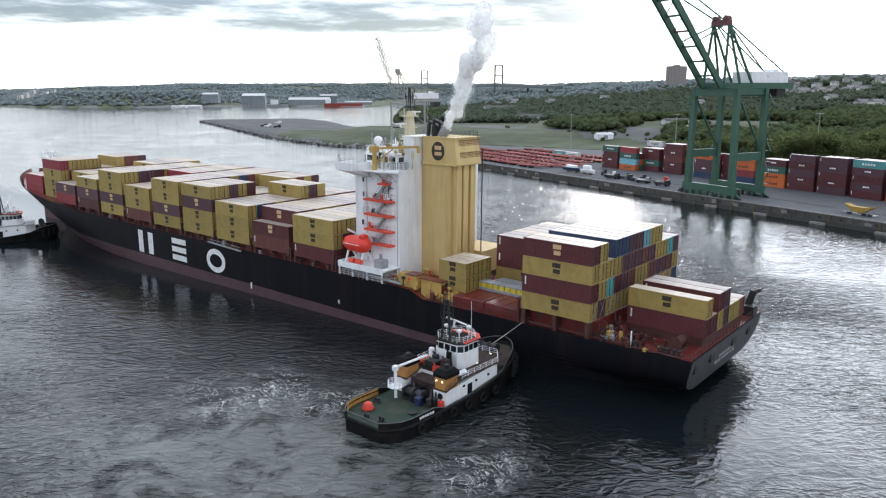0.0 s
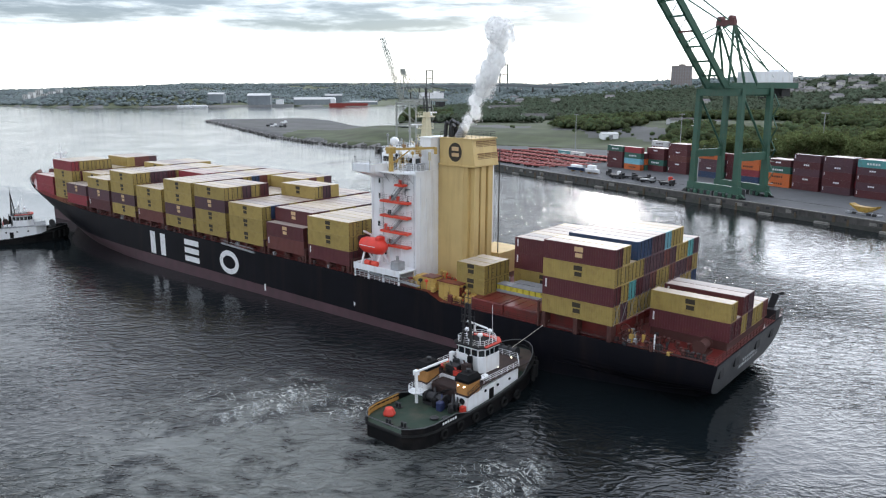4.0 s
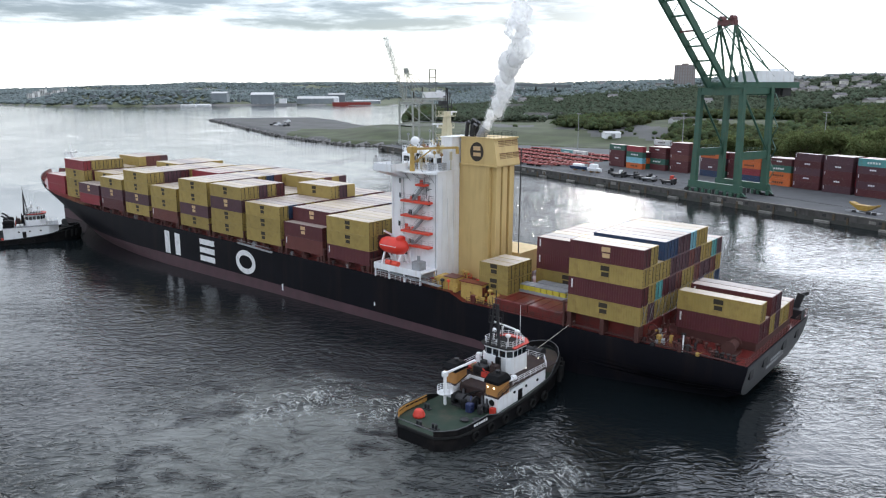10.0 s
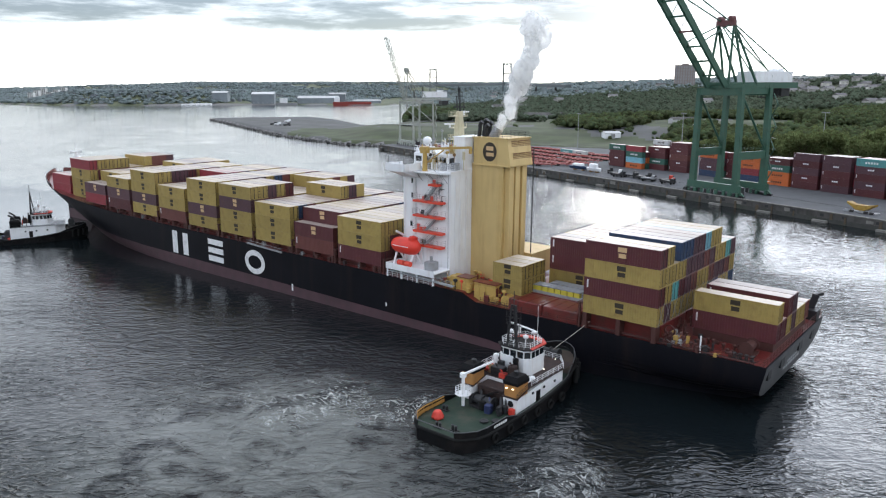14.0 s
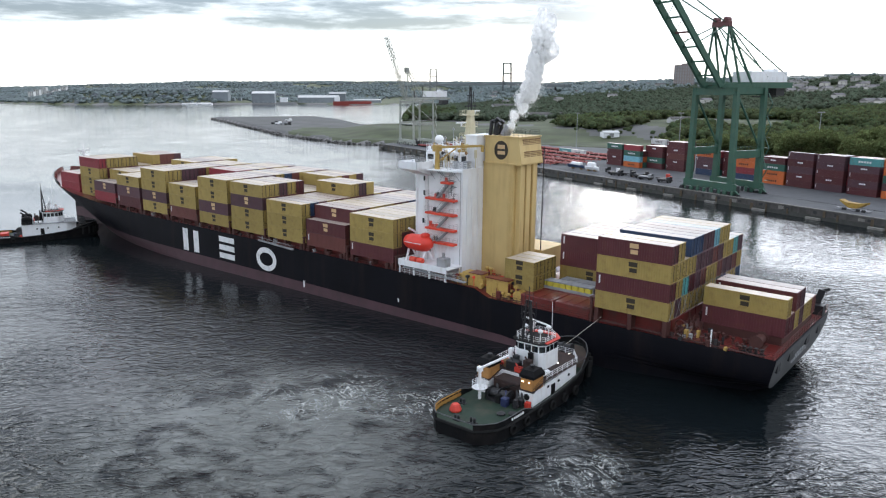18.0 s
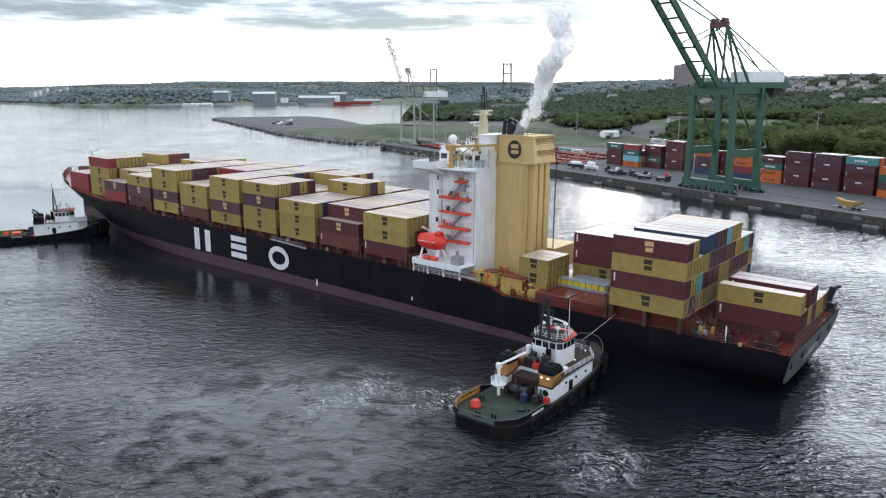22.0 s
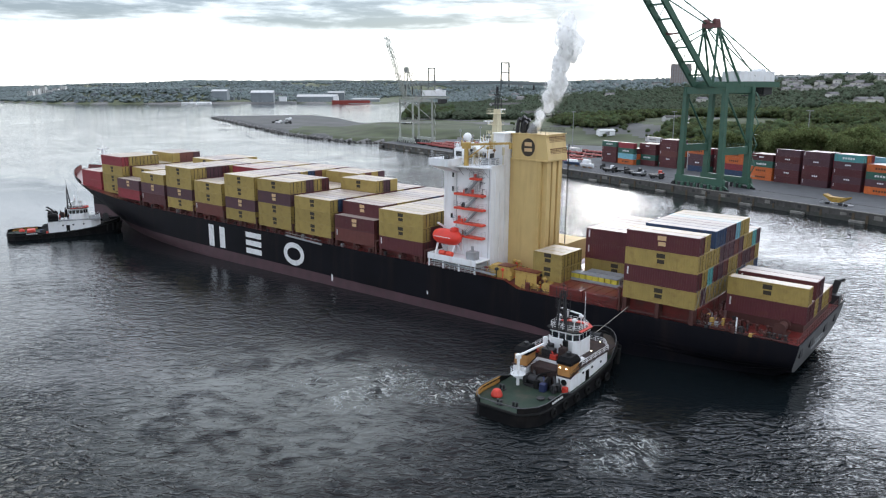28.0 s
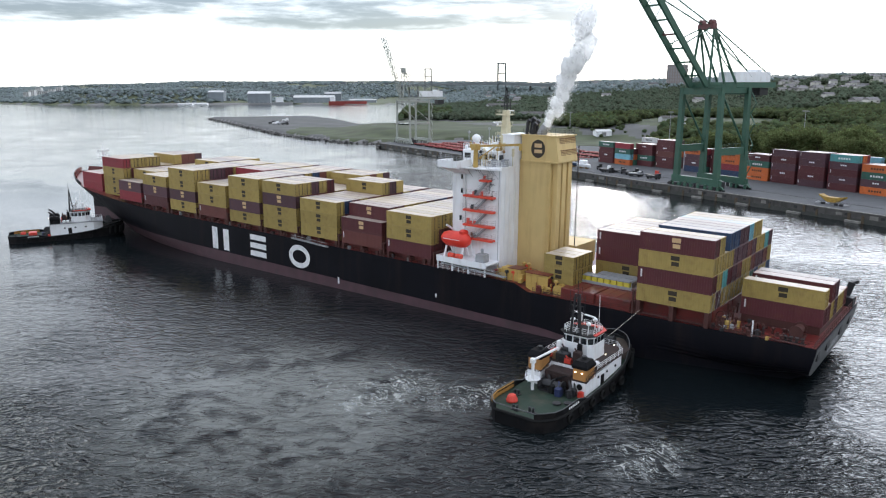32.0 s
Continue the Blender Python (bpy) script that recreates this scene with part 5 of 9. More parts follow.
for k in range(26):
    x = 58 + 4.4 * k
    bm = bmesh.new()
    h = dk.uniform(0.5, 1.1)
    cbox(bm, x - dk.uniform(0.2, 0.6), x + dk.uniform(0.2, 0.6), -0.55, 0.1, 8.6, 8.6 + h, 0.05)
    part("deck_fitting", fix(bm), dk.choice((M_lash, M_lash, M_black, M_grey)), ship)
# lashing rods crossed on the aft faces of the aft stacks, and gear at their feet
for r in range(12):
    y = -1.2 - 2.5 * r
    bm = bmesh.new()
    tube(bm, (-0.15, y - 1.0, 9.9), (-0.12, y + 1.0, 13.2), 0.035, 4)
    tube(bm, (-0.15, y + 1.0, 9.9), (-0.12, y - 1.0, 13.2), 0.035, 4)
    part("lashing_rod", bm, M_grey, ship, "crossed steel lashing rods")
for k in range(34):
    x, y = dk.choice((dk.uniform(-2.2, -0.4), dk.uniform(-14.5, -3))), dk.uniform(-7.0, -0.5)
    bm = bmesh.new()
    w, h = dk.uniform(0.1, 0.3), dk.uniform(0.3, 1.3)
    cbox(bm, x - w, x + w, y - w, y + w, 7.4, 7.4 + h, 0.03)
    tube(bm, (x, y, 7.5), (x + dk.uniform(-1.2, 1.2), y + dk.uniform(-1, 1), 7.5 + h), 0.04, 4)
    part("deck_fitting", fix(bm), dk.choice((M_lash, M_black, M_lash, M_grey, M_yellowgear)), ship)
# light marks on the side
for x, z in ((54.4, 2.4),):
    part("side_mark", boxes((x, x + 0.35, Y_SIDE, Y_SIDE + 0.02, z, z + 0.7)), M_letter, ship)

# ---- containers ----
LEN, WID, TALL, ROWP = 12.19, 2.44, 2.896, 2.5


def container_meshes(colour, length=LEN, height=TALL):
    """A box container: ribbed body, two doors with bars, on shared meshes."""
    bm = bmesh.new()
    h, L2, W2 = height, length / 2, WID / 2
    # frame: corner posts and rails
    for sx in (-1, 1):
        for sy in (-1, 1):
            box(bm, sx * L2 - 0.09 - 0.09 * sx, sx * L2 + 0.09 - 0.09 * sx, sy * W2 - 0.08 - 0.08 * sy, sy * W2 + 0.08 - 0.08 * sy, 0, h)
    for sy in (-1, 1):
        for z in (0, h - 0.12):
            box(bm, -L2 + 0.18, L2 - 0.18, sy * W2 - 0.05 - 0.05 * sy, sy * W2 + 0.05 - 0.05 * sy, z, z + (0.16 if z == 0 else 0.10))
    for sx in (-1, 1):
        for z in (0, h - 0.14):
            box(bm, sx * L2 - 0.05 - 0.05 * sx, sx * L2 + 0.05 - 0.05 * sx, -W2 + 0.16, W2 - 0.16, z, z + 0.14)
    # ribbed side sheets
    n = int(length / 0.42)
    for sy in (-1, 1):
        pts = []
        for i in range(n):
            x = -L2 + 0.18 + (length - 0.36) * i / n
            st = (length - 0.36) / n
            for fx, dy in ((0.0, 0.02), (0.38, 0.02), (0.5, 0.065), (0.88, 0.065)):
                pts.append((x + fx * st, sy * (W2 - dy)))
        pts.append((L2 - 0.18, sy * (W2 - 0.02)))
        lo = [bm.verts.new((x, y, 0.15)) for x, y in pts]
        hi = [bm.verts.new((x, y, h - 0.11)) for x, y in pts]
        for i in range(len(pts) - 1):
            bm.faces.new((lo[i], lo[i + 1], hi[i + 1], hi[i]) if sy < 0 else (lo[i + 1], lo[i], hi[i], hi[i + 1]))
    nwall = len(bm.faces)
    # roof with shallow ribs, front wall, floor
    m = int(length / 1.1)
    for i in range(m):
        x0 = -L2 + 0.1 + (length - 0.2) * i / m
        x1 = x0 + (length - 0.2) / m
        box(bm, x0, x1 - 0.05, -W2 + 0.1, W2 - 0.1, h - 0.10, h - 0.018)
    box(bm, -L2 + 0.05, L2 - 0.05, -W2 + 0.08, W2 - 0.08, h - 0.12, h - 0.03)
    nroof = len(bm.faces)
    box(bm, L2 - 0.09, L2 - 0.04, -W2 + 0.1, W2 - 0.1, 0.1, h - 0.1)
    me = bpy.data.meshes.new("container_body")
    bm.to_mesh(me); bm.free()
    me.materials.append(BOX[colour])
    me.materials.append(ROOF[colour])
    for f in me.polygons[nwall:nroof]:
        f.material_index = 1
    bm = bmesh.new()
    box(bm, -L2 + 0.10, -L2 + 0.15, 0.01, W2 - 0.17, 0.15, h - 0.15)
    for z in (0.7, 1.4, 2.1):
        box(bm, -L2 + 0.06, -L2 + 0.10, 0.10, W2 - 0.26, z, z + 0.07)
    nd = len(bm.faces)
    # rubber gaskets round each door leaf, hinges on the post
    box(bm, -L2 + 0.07, -L2 + 0.096, 0.0, 0.08, 0.12, h - 0.12)
    box(bm, -L2 + 0.07, -L2 + 0.096, W2 - 0.26, W2 - 0.16, 0.12, h - 0.12)
    box(bm, -L2 + 0.07, -L2 + 0.096, 0.08, W2 - 0.26, h - 0.22, h - 0.12)
    box(bm, -L2 + 0.07, -L2 + 0.096, 0.08, W2 - 0.26, 0.12, 0.20)
    for z in (0.4, 1.0, 1.7, 2.3):
        box(bm, -L2 - 0.01, -L2 + 0.01, W2 - 0.16, W2 - 0.04, z, z + 0.12)
    nb = len(bm.faces)
    for y in (0.32, 0.78):      # galvanised locking bars with handles
        tube(bm, (-L2 + 0.03, y, 0.08), (-L2 + 0.03, y, h - 0.08), 0.035, 5)
        box(bm, -L2 + 0.0, -L2 + 0.03, y, y + 0.32, 1.15, 1.21)
    door = bpy.data.meshes.new("container_door")
    bm.to_mesh(door); bm.free()
    door.materials.append(BOX[colour])
    door.materials.append(M_black)
    for f in door.polygons[nd:]:
        f.material_index = 1 if f.index < nb else 0
    return me, door


def emblem_mesh(mat):
    bm = bmesh.new()
    y = WID / 2 + 0.004
    box(bm, -0.72, 0.72, y - 0.03, y, 1.42, 2.15)
    box(bm, -0.66, 0.56, y - 0.03, y, 0.52, 1.18)
    me = bpy.data.meshes.new("emblem")
    bm.to_mesh(me); bm.free()
    me.materials.append(mat)
    return me


BODY = {c: container_meshes(c) for c in BOX}
BODY20 = {c: container_meshes(c, 6.06, 2.59) for c in ("mustard", "blue")}
bm = bmesh.new()
box(bm, LEN / 2 - 0.75, LEN / 2 - 0.5, WID / 2 - 0.03, WID / 2 + 0.004, 1.2, 2.5)
CODE = bpy.data.meshes.new("code_bar")
bm.to_mesh(CODE); bm.free()
CODE.materials.append(M_letter)
WORDBAR = []
for mt in (M_emblem, M_letter):
    bm = bmesh.new()
    for i in range(5):
        box(bm, -2.6 + 1.1 * i, -1.9 + 1.1 * i, WID / 2 - 0.03, WID / 2 + 0.004, 1.0, 1.75)
    me = bpy.data.meshes.new("lettering_bar")
    bm.to_mesh(me); bm.free()
    me.materials.append(mt)
    WORDBAR.append(me)
EMB_DARK, EMB_PALE = emblem_mesh(M_emblem), emblem_mesh(M_emblem_pale)
WORDS = {"mustard": "mustard-yellow", "maroon": "maroon", "purple": "dull purple-red", "red": "bright red", "blue": "dark blue", "teal": "teal green",
         "orange": "orange", "white": "white", "green": "dark green", "brown": "reddish-brown", "sky": "pale blue"}
cargo = []      # every container on the ship, with its pose in the ship's frame


bm = bmesh.new()
for x in (-0.9, 0.0, 0.9):
    box(bm, x - 0.36, x + 0.36, WID / 2 - 0.026, WID / 2 + 0.004, 1.3, 1.85)
YARDBAR = bpy.data.meshes.new("lettering_bar")
bm.to_mesh(YARDBAR); bm.free()
YARDBAR.materials.append(M_white)


def container(colour, m, where, group, emblem=True, short=False, pale=False):
    body, door = (BODY20 if short else BODY)[colour]
    ob = empty("shipping_container", m)
    o = new("body", body); o.parent = ob
    for flip in (1, -1):
        d = new("door", door); d.parent = ob
        if flip < 0:
            d.matrix_basis = Matrix.Diagonal((1, -1, 1, 1))
    if "apron" in where and colour in ("maroon", "purple", "brown"):
        if pale:
            e = new("lettering_bar", YARDBAR); e.parent = ob
            e["label"] = "short white bars in place of lettering"
        else:
            e = new("code_bar", CODE); e.parent = ob
            e["label"] = "small white upright bar"
    elif emblem and colour in ("maroon", "brown") and not pale:
        e = new("code_bar", CODE); e.parent = ob
        e["label"] = "small white upright bar"
    elif emblem and colour in ("mustard", "maroon", "purple", "brown"):
        e = new("emblem", EMB_DARK if colour == "mustard" else EMB_PALE); e.parent = ob
        e["label"] = "plain dark emblem block" if colour == "mustard" else "plain pale emblem block"
        e.matrix_basis = pose(0.0, 0, 0.35)
    if emblem and colour in ("green", "orange", "teal", "white"):
        e = new("lettering_bar", WORDBAR[colour in ("green", "teal")]); e.parent = ob
        e["label"] = "row of plain bars in place of lettering"
    size = "short twenty-foot" if short else "long forty-foot"
    tagged(ob, f"{WORDS[colour]} ribbed steel {size} container {where}", "shipping container", group)
    return ob


BASE = 9.9
rng = random.Random(11)
PAL = ["mustard"] * 9 + ["maroon"] * 4 + ["purple"] * 4 + ["brown"] * 4 + ["purple", "blue"]
# fore end of the bay, tiers per row from port, colours of the port column from below, first row, base
BAYS = [
    # x, tiers, {(row, tier): colour}, base
    (204.9, [0, 2, 2, 2, 2, 2, 2, 2, 2, 2, 2, 0, 0], {(1, 0): "red", (1, 1): "red"}, 10.2),
    (191.2, [0, 4, 4, 4, 4, 4, 3, 3, 4, 4, 4, 4, 0], {(1, 0): "mustard", (1, 1): "mustard", (1, 2): "mustard", (1, 3): "red", (2, 3): "mustard", (3, 3): "mustard", (4, 3): "mustard", (5, 3): "mustard", (8, 3): "mustard"}, 10.0),
    (177.6, [2, 2, 3, 3, 3, 3, 3, 3, 3, 3, 3, 3, 3], {(0, 0): "red", (0, 1): "purple", (2, 2): "mustard"}, 9.9),
    (164.0, [3, 3, 3, 3, 3, 3, 3, 4, 4, 4, 4, 4, 4], {(0, 0): "maroon", (0, 1): "purple", (0, 2): "mustard", (1, 2): "mustard"}, 9.9),
    (150.3, [4, 4, 4, 4, 4, 4, 4, 4, 4, 4, 4, 3, 3], {(0, 0): "mustard", (0, 1): "purple", (0, 2): "mustard", (0, 3): "mustard", (1, 3): "mustard", (2, 3): "purple"}, 9.9),
    (136.7, [3, 3, 3, 3, 3, 4, 4, 4, 4, 4, 4, 4, 4], {(0, 0): "brown", (0, 1): "mustard", (0, 2): "mustard", (5, 3): "red", (6, 3): "red"}, 9.9),
    (123.0, [4, 4, 4, 4, 4, 4, 4, 4, 4, 4, 4, 4, 4], {(0, 0): "mustard", (0, 1): "purple", (0, 2): "mustard", (0, 3): "mustard", (1, 3): "mustard", (2, 3): "maroon", (3, 3): "maroon"}, 9.9),
    (109.4, [4, 4, 4, 4, 4, 3, 3, 3, 3, 4, 4, 4, 4], {(0, 0): "mustard", (0, 1): "mustard", (0, 2): "purple", (0, 3): "mustard", (1, 3): "mustard", (2, 3): "purple", (3, 3): "mustard", (9, 3): "mustard"}, 9.9),
    (95.7, [3, 3, 3, 3, 3, 3, 4, 4, 4, 3, 3, 3, 3], {(0, 0): "mustard", (0, 1): "mustard", (0, 2): "mustard", (6, 3): "mustard", (7, 3): "purple", (8, 3): "mustard"}, 9.9),
    (82.05, [2, 3, 3, 3, 3, 3, 3, 3, 3, 3, 3, 3, 3], {(0, 0): "brown", (0, 1): "maroon", (1, 2): "maroon"}, 9.9),
    (68.4, [3, 3, 3, 3, 3, 3, 3, 3, 3, 3, 3, 3, 3], {(0, 0): "maroon", (0, 1): "mustard", (0, 2): "mustard", (1, 2): "mustard", (2, 2): "mustard", (3, 2): "mustard"}, 9.9),
    (26.0, [0, 0, 0, 0, 0, 3, 3, 3, 3, 3, 3, 3, 0], {(5, 0): "mustard", (5, 1): "maroon", (5, 2): "maroon"}, 9.4),
    (12.19, [4, 4, 3, 4, 4, 4, 4, 4, 4, 4, 3, 3, 3], {(0, 0): "mustard", (0, 1): "maroon", (0, 2): "mustard", (0, 3): "maroon", (1, 3): "mustard", (3, 3): "blue", (4, 3): "blue", (5, 3): "purple", (7, 3): "sky", (1, 0): "purple", (2, 1): "teal", (10, 2): "mustard", (11, 2): "teal"}, 9.9),
    (-2.5, [0, 0, 0, 2, 1, 2, 2, 1, 1, 1, 0, 0, 0], {(3, 0): "maroon", (3, 1): "mustard", (4, 0): "maroon", (5, 1): "maroon", (6, 1): "purple"}, 8.7),
]


def stow():
    hidden = bmesh.new()
    far = {}
    for b, (x, tiers, cols, base) in enumerate(BAYS):
        behind = BAYS[b + 1][1] if b + 1 < len(BAYS) and BAYS[b][0] - BAYS[b + 1][0] < 15 else [0] * 13
        aft = x == 12.19
        if aft:
            behind = [0] * 13
        for r, n in enumerate(tiers):
            for t in range(n):
                colour = cols.get((r, t)) or rng.choice(PAL if not aft else PAL + ["mustard"] * 7 + ["blue", "blue", "purple", "brown", "green"])
                m = pose(x - LEN / 2, -WID / 2 - 0.0 - ROWP * r, base + TALL * t)
                port = r == 0 or tiers[r - 1] <= t
                seen = port and (r == 0 or max(tiers[:r]) <= t + 1) or t == n - 1 or (behind[r] <= t)
                if seen and r >= 8 and x > 60:      # far rows, joined by colour
                    far.setdefault(colour, []).append(m)
                elif seen:
                    ob = container(colour, m, "stowed on the ship's deck", "containers on the ship", emblem=port or r < 2, pale=t == n - 1 and r < 2)
                    cargo.append((ob, m))
                else:
                    box(hidden, x - LEN, x, -ROWP * r - WID, -ROWP * r, base + TALL * t, base + TALL * (t + 1) - 0.02)
    for c, (x, y, z) in (("mustard", (28.5, -3.9, 9.26)), ("mustard", (28.5, -3.9, 11.85)), ("mustard", (28.5, -6.4, 9.26)), ("mustard", (28.5, -6.4, 11.85)), ("mustard", (28.5, -8.9, 9.26)), ("mustard", (28.5, -8.9, 11.85))):
        m = pose(x, y, z)
        cargo.append((container(c, m, "stowed beside the funnel", "containers on the ship", short=True), m))
    for colour, places in far.items():
        bm = bmesh.new()
        for m in places:
            me = BODY[colour][0].copy()
            me.transform(m)
            bm.from_mesh(me)
            bpy.data.meshes.remove(me)
            box(bm, -LEN / 2 + 0.03, -LEN / 2 + 0.09, -1.05, -0.02, 0.15, TALL - 0.15, m)
            box(bm, -LEN / 2 + 0.03, -LEN / 2 + 0.09, 0.02, 1.05, 0.15, TALL - 0.15, m)
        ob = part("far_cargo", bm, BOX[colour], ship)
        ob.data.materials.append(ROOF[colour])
        tagged(ob, f"{WORDS[colour]} containers in the far rows", kind="stuff")
    rest = part("inner_cargo", hidden, BOX["maroon"], ship)
    tagged(rest, "inner stacks of maroon containers", kind="stuff")


stow()


# two flat racks with yellow and grey bundles, on the red hatch
def flat_rack(x, y, z, n):
    ob = empty("flat_rack", pose(x, y, z))
    bm = bmesh.new()
    cbox(bm, -5.2, 5.2, -1.2, 1.2, 0, 0.45, 0.04)
    part("platform", fix(bm), M_grey, ob)
    for sx in (-1, 1):
        part("end_wall", boxes((sx * 5.1 - 0.08, sx * 5.1 + 0.08, -1.15, 1.15, 0.45, 1.5)), M_grey, ob)
    for i in range(n):
        for k in range(2):
            bm = bmesh.new()
            cbox(bm, -4.6 + 1.25 * i, -3.5 + 1.25 * i, -1.1 + 1.1 * k, -0.05 + 1.1 * k, 0.45, 1.25, 0.06)
            part("crate", fix(bm), M_bundle, ob, "yellow crate")
            part("crate_lid", boxes((-4.62 + 1.25 * i, -3.48 + 1.25 * i, -1.12 + 1.1 * k, -0.03 + 1.1 * k, 1.25, 1.4)), M_grey, ob, "grey crate lid")
    return tagged(ob, "grey flat rack loaded with yellow crates on the hatch", "flat rack")


M_bundle = material("yellow_crate_paint", (0.62, 0.52, 0.06), 0.5, var=0.12)
for x, y, n in ((21.0, -7.6, 8), (21.0, -10.2, 6)):
    cargo.append((flat_rack(x, y, 9.27, n), pose(x, y, 9.27)))
# ---- tugs ----
M_foredeck = material("dirty_brown_deck", (0.05, 0.035, 0.025), 0.8, var=0.4, scale=0.8)
M_tarp = material("blue_tarpaulin", (0.02, 0.03, 0.09), 0.5, var=0.2, scale=2)
TUG_ROWS = [
    (0, 0.70, 104.86, 49.00),
    (3.5, 2.67, 102.54, 49.33),
    (7, 4.72, 101.13, 49.66),
    (10, 6.53, 99.28, 49.94),
    (13, 8.47, 97.91, 50.22),
    (16.5, 10.58, 95.66, 50.55),
    (20, 12.77, 93.80, 50.88),
    (23, 14.21, 91.74, 51.16),
    (25.5, 15.37, 89.79, 51.39),
    (28.5, 17.25, 88.61, 51.67),
    (32, 19.10, 86.90, 52.00),
]
TUG2_ROWS = [
    (0, -131.46, 224.08, 29.00),
    (3.5, -129.55, 221.65, 28.78),
    (7, -128.54, 221.27, 28.56),
    (10, -126.38, 218.50, 28.38),
    (13, -124.75, 217.13, 28.19),
    (16.5, -122.77, 215.07, 27.97),
    (20, -121.17, 214.31, 27.75),
    (23, -119.41, 211.80, 27.56),
    (25.5, -118.34, 210.02, 27.41),
    (28.5, -116.60, 208.84, 27.22),
    (32, -114.40, 206.70, 27.00),
]
M_lamp = bpy.data.materials.new("lit_lamp")
M_lamp.use_nodes = True
M_lamp.node_tree.nodes["Principled BSDF"].inputs["Emission Color"].default_value = (1.0, 0.85, 0.6, 1)
M_lamp.node_tree.nodes["Principled BSDF"].inputs["Emission Strength"].default_value = 6.0
M_wornrail = material("worn_grey_rail", (0.085, 0.088, 0.092), 0.6, var=0.3, scale=1.5, stain=(0.02, 0.02, 0.02), stain_amt=0.6, stain_scale=1.2)
M_tugdeck = material("dark_stained_boat_deck", (0.035, 0.022, 0.02), 0.7, spec=0.3, var=0.3, stain=(0.09, 0.04, 0.03), stain_amt=0.5, stain_scale=0.8)
M_tugwood = material("tan_funnel_paint", (0.42, 0.20, 0.06), 0.55, var=0.12, stain=(0.1, 0.06, 0.03), stain_amt=0.4)
M_rustrail = material("rusty_yellow_bulwark", (0.42, 0.22, 0.05), 0.7, var=0.25, stain=(0.2, 0.06, 0.02), stain_amt=0.7, stain_scale=1.0)


def tug_half(x, top=1.0):
    """Half of the tug's width at x, from stern -14.3 to bow 14.3."""
    if x > 3:
        q = (x - 3) / 11.3
        return 4.9 * math.sqrt(max(0.0, 1 - q ** 2.3)) * (0.78 + 0.22 * top)
    if x < -11:
        q = (-11 - x) / 3.3
        return 4.9 * (1 - 0.42 * q ** 2.2)
    return 4.9


def tug_bulwark(x):
    """Height of the bulwark over the deck: high round stern and bow, low beside the house."""
    aft = min(1.0, max(0.0, (-4.5 - x) / 2.5))
    fore = min(1.0, max(0.0, (x - 7.5) / 2.5))
    return 0.22 + 0.73 * max(aft, fore)


def tug_sheer(x):
    return 1.55 + 2.4 * max(0.0, (x + 4) / 18.3) ** 1.6


